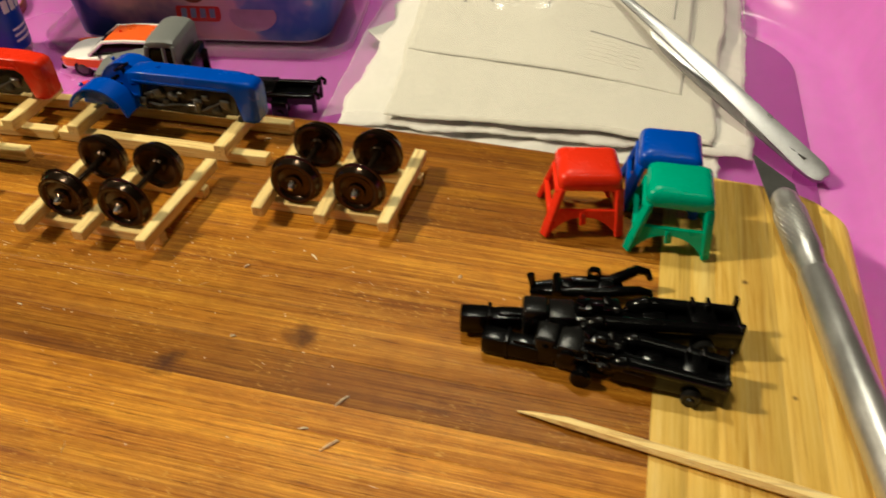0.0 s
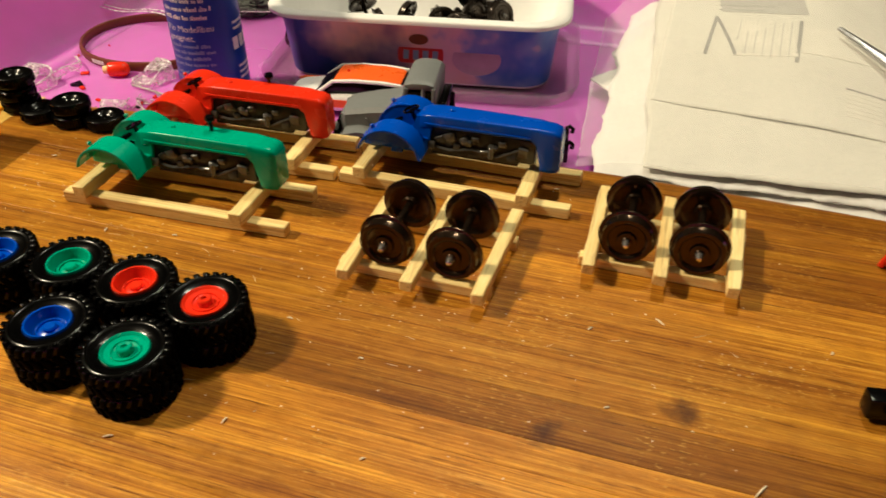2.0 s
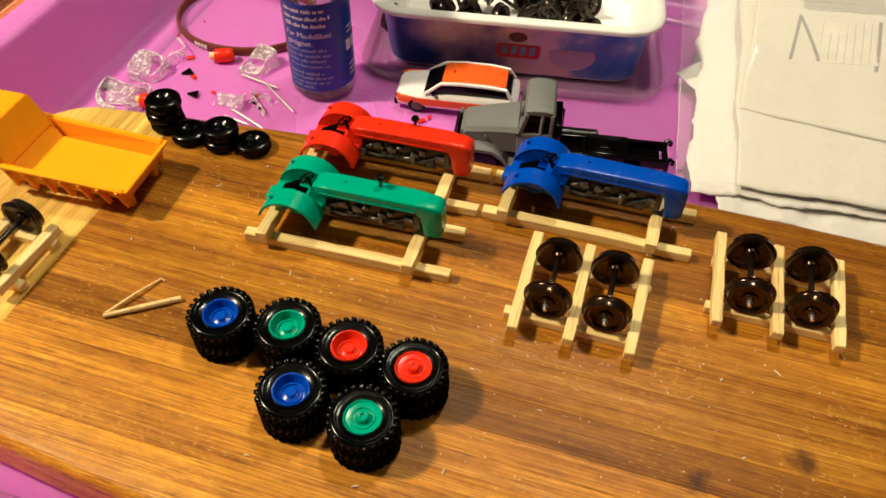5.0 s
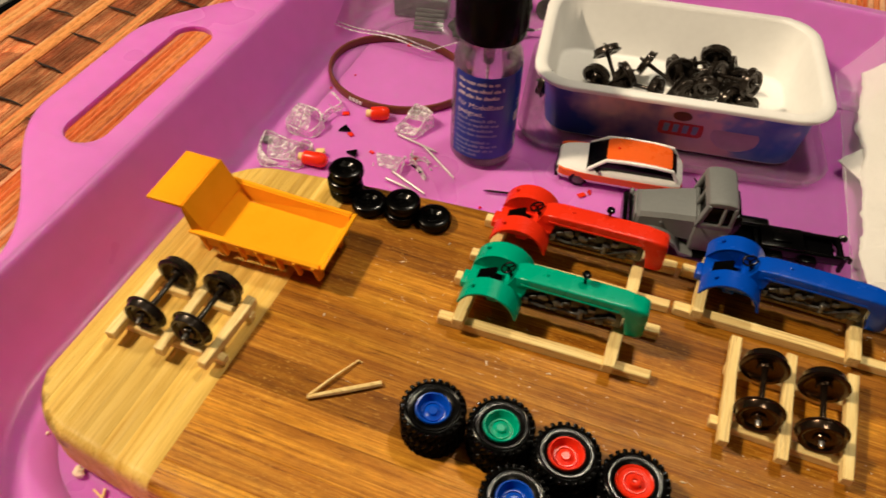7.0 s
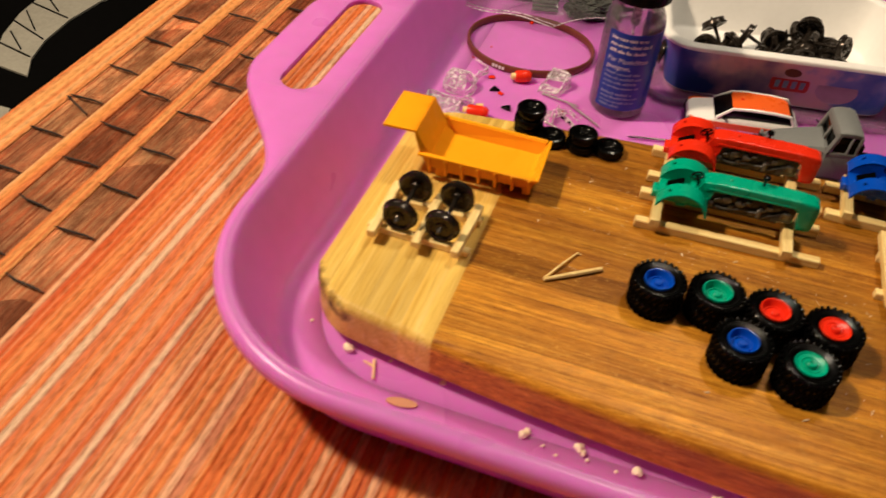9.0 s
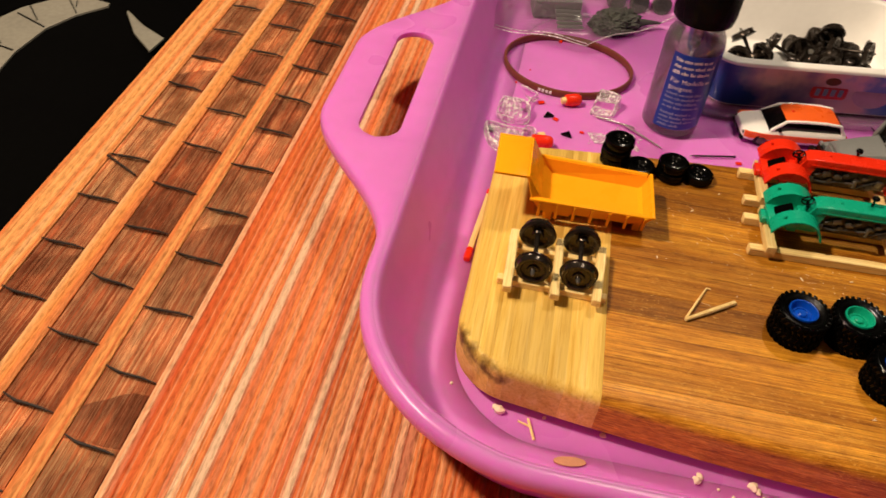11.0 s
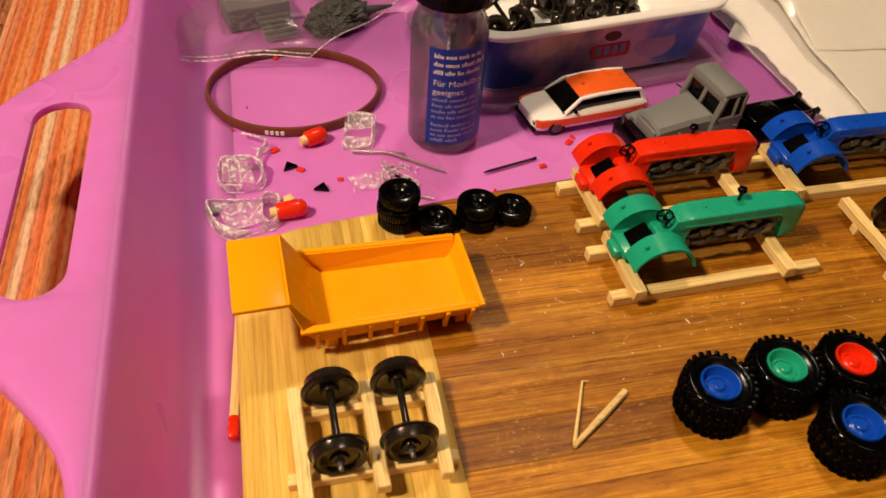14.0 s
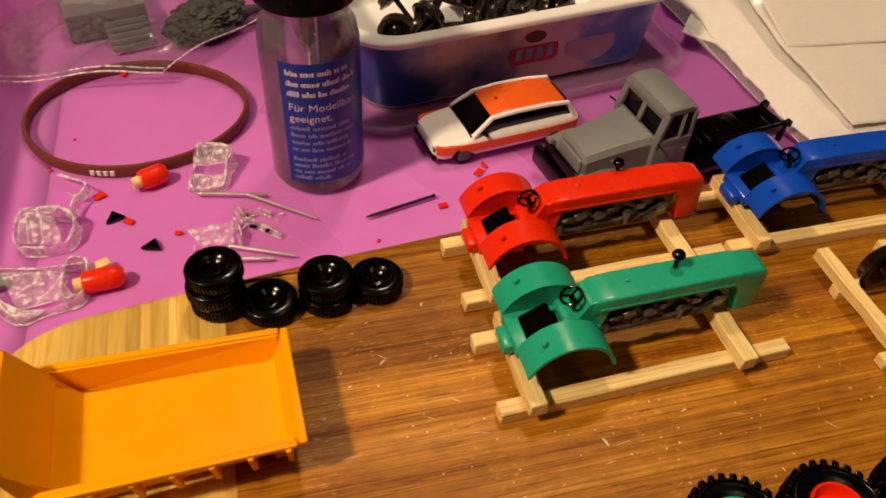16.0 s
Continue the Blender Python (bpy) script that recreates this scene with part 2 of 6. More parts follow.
def striped(name, stops, scale, rough=0.85, fine=950.0, broad=(), cord=0.0, blocks=False):
    """Woven stripes that run along y, with cord relief."""
    m, t, bsdf = nodes_of(name)
    v = coords(t, (1, 0.004, 0.0))
    n = add(t, "ShaderNodeTexNoise", Scale=scale, Detail=6.0, Roughness=0.75)
    t.links.new(v, n.inputs["Vector"])
    c = ramp(t, n.outputs["Fac"], stops)
    if broad:
        n0 = add(t, "ShaderNodeTexNoise", Scale=scale * 0.3, Detail=2.0)
        t.links.new(v, n0.inputs["Vector"])
        c = mix(t, "MIX", 0.62, c, ramp(t, n0.outputs["Fac"], broad))
    if cord:
        sep = t.nodes.new("ShaderNodeSeparateXYZ")
        t.links.new(coords(t), sep.inputs[0])
        step = t.nodes.new("ShaderNodeMath")
        step.operation = "DIVIDE"
        t.links.new(sep.outputs["X"], step.inputs[0])
        step.inputs[1].default_value = cord
        whole = t.nodes.new("ShaderNodeMath")
        whole.operation = "FLOOR"
        t.links.new(step.outputs[0], whole.inputs[0])
        dice = t.nodes.new("ShaderNodeTexWhiteNoise")
        dice.noise_dimensions = "1D"
        t.links.new(whole.outputs[0], dice.inputs["W"])
        c = mix(t, "MIX", 0.5, c, ramp(t, dice.outputs["Value"], [(0.0, (0.46, 0.06, 0.018)), (0.25, (0.62, 0.13, 0.035)), (0.5, (0.72, 0.24, 0.07)), (0.70, (0.76, 0.38, 0.16)), (0.84, (0.82, 0.62, 0.42))]))
    if blocks:
        nb = add(t, "ShaderNodeTexNoise", Scale=55.0, Detail=3.0, Roughness=0.6)
        t.links.new(coords(t, (1.6, 0.7, 0)), nb.inputs["Vector"])
        c = mix(t, "MULTIPLY", 1.0, c, ramp(t, nb.outputs["Fac"], [(0.36, (0.62, 0.55, 0.50)), (0.48, (0.95, 0.95, 0.95)), (0.58, (1.35, 1.2, 1.1)), (0.68, (1.9, 1.7, 1.5))]))
        info = t.nodes.new("ShaderNodeObjectInfo")
        c = mix(t, "MULTIPLY", 1.0, c, ramp(t, info.outputs["Random"], [(0.0, (0.70, 0.60, 0.52)), (0.45, (1.0, 0.95, 0.9)), (0.75, (1.35, 1.5, 1.35)), (1.0, (1.8, 1.7, 1.5))]))
    v2 = coords(t, (1, 0.25, 1))
    n2 = add(t, "ShaderNodeTexNoise", Scale=fine, Detail=3.0)
    t.links.new(v2, n2.inputs["Vector"])
    c = mix(t, "MULTIPLY", 0.5, c, ramp(t, n2.outputs["Fac"], [(0.34, (0.5, 0.45, 0.4)), (0.55, (1.05, 1.05, 1.05))]))
    t.links.new(c, bsdf.inputs["Base Color"])
    bsdf.inputs["Roughness"].default_value = rough
    bsdf.inputs["Specular IOR Level"].default_value = 0.12
    b = add(t, "ShaderNodeBump", Strength=0.9, Distance=0.0008)
    t.links.new(n2.outputs["Fac"], b.inputs["Height"])
    t.links.new(b.outputs["Normal"], bsdf.inputs["Normal"])
    return m


def clear(name, tint=(1, 1, 1), rough=0.05, milky=0.0, gloss_share=0.22, uneven=0.6):
    """Thin clear plastic: see-through, with gloss."""
    m, t, bsdf = nodes_of(name)
    bsdf.inputs["Base Color"].default_value = (*tint, 1)
    bsdf.inputs["Roughness"].default_value = rough
    see = add(t, "ShaderNodeBsdfTransparent", Color=(*tint, 1))
    lw = add(t, "ShaderNodeLayerWeight", Blend=0.35)
    n = add(t, "ShaderNodeTexNoise", Scale=260.0, Detail=5.0)
    t.links.new(coords(t), n.inputs["Vector"])
    b = add(t, "ShaderNodeBump", Strength=0.4, Distance=0.0004)
    t.links.new(n.outputs["Fac"], b.inputs["Height"])
    gloss = add(t, "ShaderNodeBsdfGlossy", Roughness=rough)
    t.links.new(b.outputs["Normal"], gloss.inputs["Normal"])
    f = t.nodes.new("ShaderNodeMath")
    f.operation = "MULTIPLY"
    t.links.new(lw.outputs["Fresnel"], f.inputs[0])
    f.inputs[1].default_value = gloss_share
    sh = t.nodes.new("ShaderNodeMixShader")
    t.links.new(f.outputs[0], sh.inputs[0])
    t.links.new(see.outputs[0], sh.inputs[1])
    t.links.new(gloss.outputs[0], sh.inputs[2])
    out = sh
    if milky:
        sh2 = t.nodes.new("ShaderNodeMixShader")
        patch = add(t, "ShaderNodeTexNoise", Scale=620.0, Detail=3.0)
        t.links.new(coords(t), patch.inputs["Vector"])
        t.links.new(ramp(t, patch.outputs["Fac"], [(0.38, (milky * (1 - min(0.65, uneven)),) * 3), (0.55, (milky,) * 3), (0.66, (min(1.0, milky * (1 + uneven)),) * 3)]), sh2.inputs[0])
        t.links.new(sh.outputs[0], sh2.inputs[1])
        dif = add(t, "ShaderNodeBsdfDiffuse", Color=(*tint, 1))
        t.links.new(dif.outputs[0], sh2.inputs[2])
        out = sh2
    t.links.new(out.outputs[0], t.nodes["Material Output"].inputs["Surface"])
    return m


# ---- materials ----
BOARD = wood("board_wood", (0.80, 0.425, 0.045), (0.55, 0.235, 0.014), (0.31, 0.10, 0.005), 0, 2300.0, 0.50, 0.36, soft=0.32, reach=0.011, flecks=True, spec=0.22, streak=0.45, blotch=0.65, crisp=1.0, spots=((62.5, -21.0, 4.4), (40.9, -32.5, 3.8)))
CAP = wood("board_end_wood", (0.90, 0.68, 0.22), (0.80, 0.54, 0.115), (0.60, 0.35, 0.050), 1, 1300.0, 0.20, 0.42, soft=0.55, spec=0.16, streak=0.2, spots=((144.2, 14.0, 0.9), (151.3, -14.6, 0.8), (-168.0, -53.6, 4.6, -2.4), (-165.6, -58.8, 5.4, -2.4), (-160.6, -62.8, 5.0, -3.0), (-155.0, -65.4, 4.2, -4.0), (145.5, 51.6, 2.6, -1.5), (150.0, 50.8, 3.2, -1.5), (155.0, 49.6, 3.4, -1.5), (159.6, 47.2, 3.4, -1.5), (163.6, 42.6, 2.8, -1.5)))
STICK = wood("stick_wood", (0.98, 0.83, 0.41), (0.95, 0.73, 0.30), (0.80, 0.53, 0.18), 0, 2200.0, 0.10, 0.6, soft=0.4, streak=0.4)
STICK_Y = wood("stick_wood_across", (0.98, 0.83, 0.41), (0.95, 0.73, 0.30), (0.80, 0.53, 0.18), 1, 2200.0, 0.10, 0.6, soft=0.4, streak=0.4)
PINK = plain("pink_plastic", (0.70, 0.205, 0.66), 0.31, vary=0.05, scale=120, bump=0.003, bscale=900, spec=0.40)
for key, value in (("Subsurface Weight", 0.55), ("Subsurface Scale", 0.008), ("Subsurface Radius", (1.0, 0.25, 0.9))):
    PINK.node_tree.nodes["Principled BSDF"].inputs[key].default_value = value
GREEN = plain("green_plastic", (0.002, 0.38, 0.23), 0.27, vary=0.06, bump=0.008, bscale=700, spec=0.42)
RED = plain("red_plastic", (0.82, 0.030, 0.004), 0.26, vary=0.06, bump=0.008, bscale=700, spec=0.36)
BLUE = plain("blue_plastic", (0.003, 0.070, 0.52), 0.24, vary=0.06, bump=0.008, bscale=700, spec=0.42)
ORANGE = plain("orange_plastic", (1.0, 0.40, 0.001), 0.30, vary=0.03, bump=0.004, spec=0.08)
ENGINEBLOCK = plain("dark_grey_engine_plastic", (0.040, 0.037, 0.032), 0.26, vary=0.35, scale=600, bump=0.05, spec=0.55)
CASTGREY = plain("charcoal_casting_plastic", (0.008, 0.008, 0.0078), 0.26, vary=0.3, scale=600, bump=0.04, spec=0.4)
ENGINE = plain("grey_engine_plastic", (0.10, 0.096, 0.09), 0.2, vary=0.35, scale=700, bump=0.04, metal=0.35, spec=0.8)
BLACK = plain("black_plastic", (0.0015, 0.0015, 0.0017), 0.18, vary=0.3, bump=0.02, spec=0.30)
RUBBER = plain("black_rubber", (0.0010, 0.0010, 0.0010), 0.19, vary=0.3, bump=0.02, bscale=1800, spec=0.32)
TREAD = plain("dull_black_tread", (0.0016, 0.0015, 0.0014), 0.5, vary=0.3, bump=0.02, bscale=1800, spec=0.015)
GREY = plain("grey_plastic", (0.185, 0.196, 0.196), 0.45, vary=0.08, bump=0.02)
BRONZE = plain("burnished_metal", (0.060, 0.038, 0.024), 0.20, metal=0.85, vary=0.2, bump=0.01)
DARKMETAL = plain("blackened_metal", (0.036, 0.028, 0.022), 0.22, metal=0.6, vary=0.2, bump=0.01)
STEEL = plain("bright_steel", (0.70, 0.69, 0.66), 0.40, metal=1.0, vary=0.1, bump=0.01)
ALU = plain("brushed_aluminium", (0.60, 0.60, 0.60), 0.36, metal=0.85, vary=0.08, bump=0.02, stretch=(1, 1, 1))
WHITE = plain("white_paint", (0.90, 0.89, 0.87), 0.3, vary=0.04, bump=0.004)
SIGNAL = plain("signal_orange_paint", (0.88, 0.13, 0.01), 0.3, vary=0.05, bump=0.004)
TUBWHITE = plain("white_tub_plastic", (0.90, 0.89, 0.86), 0.38, vary=0.03, scale=300, bump=0.006)
BROWN = plain("brown_rubber", (0.16, 0.040, 0.016), 0.5, vary=0.15, bump=0.02)
PAPER = plain("white_paper", (0.61, 0.59, 0.53), 0.8, vary=0.04, scale=90, bump=0.008, bscale=300)
TOWEL = plain("paper_towel", (0.71, 0.695, 0.66), 0.95, vary=0.05, scale=400, bump=0.24, bscale=560)
INK = plain("grey_ink", (0.27, 0.265, 0.25), 0.9, vary=0.2, bump=0)
PANELINK = plain("panel_ink", (0.64, 0.615, 0.55), 0.9, vary=0.10, bump=0)
PALEINK = plain("pale_ink", (0.42, 0.41, 0.38), 0.9, vary=0.1, bump=0)
LABELBLUE = plain("blue_label_paper", (0.005, 0.042, 0.34), 0.35, vary=0.1, bump=0.005)
PRINTWHITE = plain("white_print", (0.75, 0.75, 0.75), 0.5, vary=0.05, bump=0)
SWIRL = plain("pink_print", (0.48, 0.33, 0.44), 0.4, vary=0.3, scale=120, bump=0)
PRINTPALE = plain("pale_blue_print", (0.24, 0.31, 0.50), 0.5, vary=0.1, bump=0)
LOGORED = plain("red_print", (0.62, 0.025, 0.03), 0.4, vary=0.1, bump=0)
CAPBLACK = plain("black_cap_plastic", (0.004, 0.004, 0.004), 0.16, vary=0.2, bump=0.004, spec=0.10)
CLEAR = clear("clear_plastic", (1.0, 0.97, 0.99), 0.10, milky=0.16, gloss_share=0.5, uneven=2.2)
LIDFILM = clear("clear_lid_plastic", (0.97, 0.93, 0.96), 0.10, milky=0.05, gloss_share=0.30)
# milky white puts edge glints into the colour; also serves strips and seams
CLEAREDGE = clear("clear_plastic_edge", (1.0, 0.96, 0.98), 0.08, milky=0.62, gloss_share=0.5)
BAGFILM = clear("bag_film", (0.80, 0.78, 0.79), 0.14, milky=0.06)
SHEETFILM = clear("sheet_bag_film", (0.995, 0.99, 0.975), 0.14, milky=0.16, gloss_share=0.40, uneven=0.15)
TWEEZERSTEEL = plain("tweezer_steel", (0.36, 0.36, 0.37), 0.34, metal=0.9, vary=0.1, bump=0.02)
MATORANGE = striped("orange_woven_stripes", [(0.41, (0.50, 0.055, 0.012)), (0.47, (0.72, 0.15, 0.030)), (0.53, (0.78, 0.23, 0.05)), (0.58, (0.80, 0.36, 0.13))], 300.0, broad=[(0.37, (0.62, 0.10, 0.030)), (0.42, (0.78, 0.28, 0.09)), (0.445, (0.76, 0.58, 0.38)), (0.465, (0.62, 0.11, 0.035)), (0.495, (0.80, 0.26, 0.06)), (0.515, (0.74, 0.55, 0.37)), (0.53, (0.64, 0.12, 0.05)), (0.555, (0.80, 0.32, 0.12)), (0.575, (0.60, 0.09, 0.03)), (0.61, (0.62, 0.48, 0.34))], cord=583.0 / 223 * U)
MATPALE = striped("pale_orange_cords", [(0.40, (0.50, 0.14, 0.03)), (0.46, (0.76, 0.27, 0.06)), (0.52, (0.80, 0.40, 0.14)), (0.55, (0.58, 0.13, 0.035)), (0.60, (0.76, 0.36, 0.12))], 330.0, broad=[(0.42, (0.80, 0.42, 0.15)), (0.49, (0.64, 0.15, 0.045)), (0.53, (0.78, 0.34, 0.10)), (0.60, (0.80, 0.48, 0.22))])
MATBROWN = striped("brown_bark_strip", [(0.40, (0.09, 0.025, 0.012)), (0.45, (0.25, 0.065, 0.024)), (0.49, (0.36, 0.20, 0.11)), (0.52, (0.15, 0.038, 0.015)), (0.56, (0.30, 0.085, 0.035)), (0.61, (0.22, 0.11, 0.06))], 360.0, rough=0.8, blocks=True)
TWIG = plain("black_twig", (0.02, 0.014, 0.012), 0.6, vary=0.3, bump=0.06)
STEELTIP = plain("ground_steel_tip", (0.93, 0.92, 0.90), 0.28, metal=0.9, vary=0.05, bump=0.0)
SHAVING = plain("dry_bamboo_shaving", (0.50, 0.24, 0.13), 0.7, vary=0.15, bump=0.03)
CRUMB = plain("pale_wood_crumb", (0.93, 0.80, 0.58), 0.8, vary=0.12, bump=0.08)
# unseen walls and ceiling, kept near black so little light bounces back
DIMWALL = plain("dim_unseen_wall", (0.06, 0.051, 0.042), 0.9, vary=0.05, scale=6, bump=0.01, bscale=200)
# the shade under the table is painted into this near-black floor colour
SHADEFLOOR = plain("shade_black_floor", (0.004, 0.004, 0.004), 0.9, spec=0.05, vary=0.3, scale=12, bump=0.02, bscale=90)
TABLE = plain("dark_table_wood", (0.06, 0.030, 0.015), 0.5, vary=0.2, scale=40, bump=0.02, bscale=300)
CLOTH = plain("black_cloth", (0.002, 0.002, 0.002), 0.95, spec=0.05, vary=0.3, scale=200, bump=0.05, bscale=1500)
PALECLOTH = plain("pale_patterned_cloth", (0.34, 0.33, 0.28), 0.95, spec=0.1, vary=0.15, scale=250, bump=0.06, bscale=1200)
GLASS = clear("bottle_glass", (0.95, 0.95, 0.955), 0.06, milky=0.045, gloss_share=0.8)
SLEEVE, _t, _b = nodes_of("printed_blue_sleeve")
_v = coords(_t)
_sep = _t.nodes.new("ShaderNodeSeparateXYZ")
_t.links.new(_v, _sep.inputs[0])
_n = add(_t, "ShaderNodeTexNoise", Scale=45.0, Detail=3.0)
_t.links.new(_v, _n.inputs["Vector"])
_k = _t.nodes.new("ShaderNodeMath")
_k.operation = "MULTIPLY_ADD"
_t.links.new(_sep.outputs["X"], _k.inputs[0])
_k.inputs[1].default_value = 7.0
_t.links.new(_n.outputs["Fac"], _k.inputs[2])
_t.links.new(ramp(_t, _k.outputs[0], [(0.22, (0.012, 0.05, 0.26)), (0.36, (0.30, 0.20, 0.38)), (0.50, (0.78, 0.50, 0.50)), (0.66, (0.72, 0.52, 0.60)), (0.74, (0.16, 0.28, 0.60)), (0.86, (0.02, 0.13, 0.50))]), _b.inputs["Base Color"])
_b.inputs["Roughness"].default_value = 0.3

# ---- room, table and placemat ----
def slab(name, x0, x1, y0, y1, z0, z1, material, label, category):
    ob = part(name, box(x1 - x0, y1 - y0, z1 - z0), material, m=P((x0 + x1) / 2, (y0 + y1) / 2, (z0 + z1) / 2))
    return tagged(ob, label, category, kind="structure")


slab("floor", -1700, 1700, -1700, 1900, -725, -700, SHADEFLOOR, "floor of the room, its shade painted as near-black colour", "floor")
slab("ceiling", -1700, 1700, -1700, 1900, 1500, 1525, DIMWALL, "unseen room ceiling, coloured near black to hold back bounced light", "ceiling")
slab("wall_west", -1730, -1700, -1700, 1900, -700, 1500, DIMWALL, "unseen room wall, coloured near black to hold back bounced light", "wall")
slab("wall_east", 1700, 1730, -1700, 1900, -700, 1500, DIMWALL, "unseen room wall, coloured near black to hold back bounced light", "wall")
slab("wall_south", -1700, 1700, -1730, -1700, -700, 1500, DIMWALL, "unseen room wall, coloured near black to hold back bounced light", "wall")
slab("wall_north", -1700, 1700, 1900, 1930, -700, 1500, DIMWALL, "unseen room wall, coloured near black to hold back bounced light", "wall")
MAT_Z = -20.9


def build_table():
    t = thing("table", P(150, 60, -700), "dark wooden table under the striped placemat", "table")
    part("tabletop", (box(960, 820, 26, 3), pose(0, 0, 700 + MAT_Z - 2 - 13)), TABLE, t)
    for x in (-1, 1):
        for y in (-1, 1):
            part("leg", (box(55, 55, 650 + MAT_Z, 2), pose(x * 420, y * 350, (650 + MAT_Z) / 2)), TABLE, t)


def corrugated(x0, x1, y0, y1, pitch, depth, z):
    """A sheet of cords along y."""
    n = max(1, int((x1 - x0) / pitch + 1e-6))
    top = []
    for i in range(n * 4 + 1):
        x = x0 + (x1 - x0) * i / (n * 4)
        top.append((x, z + depth * abs(math.sin(math.pi * i / 4)) + 0.12 * noise.noise(Vector((x * 0.35, 0, 0)))))
    loop = top + [(x1, z - 1.2), (x0, z - 1.2)]
    sections = []
    for k in range(13):
        y = y0 + (y1 - y0) * k / 12
        sway = 0.5 * noise.noise(Vector((0, y * 0.01, 7)))
        sections.append([(x + sway, y, h) for x, h in loop])
    return sweep(sections)


def build_placemat():
    y0, y1 = -290, 330
    mat = thing("placemat", P(0, 0, 0), "orange and salmon striped woven placemat on the table", "placemat")
    part("backing", (box(580, y1 - y0 - 4, 0.6), pose(38, (y0 + y1) / 2, MAT_Z - 2.06)), MATORANGE, mat)
    step = 583.0 / 223
    for k in range(223):
        part("cord", corrugated(-253.0 + step * k, -253.0 + step * (k + 1), y0, y1, step, 0.55, MAT_Z - 0.55), MATORANGE, mat)
    for a, b in ((-331, -316), (-300, -293), (-276, -270)):
        part("cord_band", corrugated(a, b, y0, y1, 2.6, 0.7, MAT_Z - 0.4), MATPALE, mat, "pale orange cord band")
    rng = random.Random(5)
    for a, b, start in ((-316, -300, 16), (-293, -276, 4), (-270, -253, -3.5)):
        y = start - 24.3 * 11
        cuts = [y0] + [y + 24.3 * k for k in range(40) if y0 + 6 < y + 24.3 * k < y1 - 6] + [y1]
        for lo, hi in zip(cuts, cuts[1:]):
            plate = part("bark_plate", corrugated(a + 0.05, b - 0.05, lo + 0.05, hi - 0.05, 4.5, 0.25, MAT_Z - 1.0), MATBROWN, mat)
            if rng.random() < 0.35:
                # a layer of bark torn off along a curve
                f, w = rng.uniform(0.3, 0.6), b - a - 0.8
                edge = [(a + 0.4 + w * k / 8, lo + (hi - lo) * (f + 0.3 * math.sin(1.5 * k / 8) * rng.choice((1, 1.1)))) for k in range(9)]
                part("bark_flake", prism([(a + 0.4, lo + 0.6), (b - 0.4, lo + 0.6)] + edge[::-1], MAT_Z - 0.95, MAT_Z - 0.60), MATBROWN, plate)
        while y < y1 - 10:
            tilt, dy = rng.uniform(-0.09, 0.03), rng.uniform(-1, 1)
            l = (b - a) / 2 + rng.uniform(-0.6, 0.8)
            c = (a + b) / 2
            if y > y0 + 6:
                part("twig", tube([(c - l, y + dy - l * tilt * 1.5 + 1, MAT_Z + 0.1), (c - l * 0.4, y + dy, MAT_Z + 0.75), (c + l * 0.5, y + dy + l * tilt, MAT_Z + 0.8), (c + l, y + dy + l * tilt * 1.6, MAT_Z + 0.1)], [0.25, 0.52, 0.48, 0.2], 6), TWIG, mat)
            y += 24.3
    part("twig", tube([(-316, 14, MAT_Z + 0.6), (-301, 6, MAT_Z + 0.8)], [0.6, 0.4], 6), TWIG, mat)


build_table()
build_placemat()


# ---- pink tray ----
def rounded(x0, x1, y0, y1, r, n_side, n_arc):
    """Points round a rounded rectangle, from the middle of the south side, with outward normals."""
    pts = []
    for cx, cy, a0 in ((x1 - r, y0 + r, -90), (x1 - r, y1 - r, 0), (x0 + r, y1 - r, 90), (x0 + r, y0 + r, 180)):
        for k in range(n_arc + 1):
            a = radians(a0 + 90 * k / n_arc)
            pts.append((cx + r * math.cos(a), cy + r * math.sin(a), math.cos(a), math.sin(a)))
    out = []
    for i, p in enumerate(pts):
        out.append(p)
        if i % (n_arc + 1) == n_arc:
            q = pts[(i + 1) % len(pts)]
            out += [tuple(p[j] + (q[j] - p[j]) * k / n_side for j in range(4)) for k in range(1, n_side)]
    return out


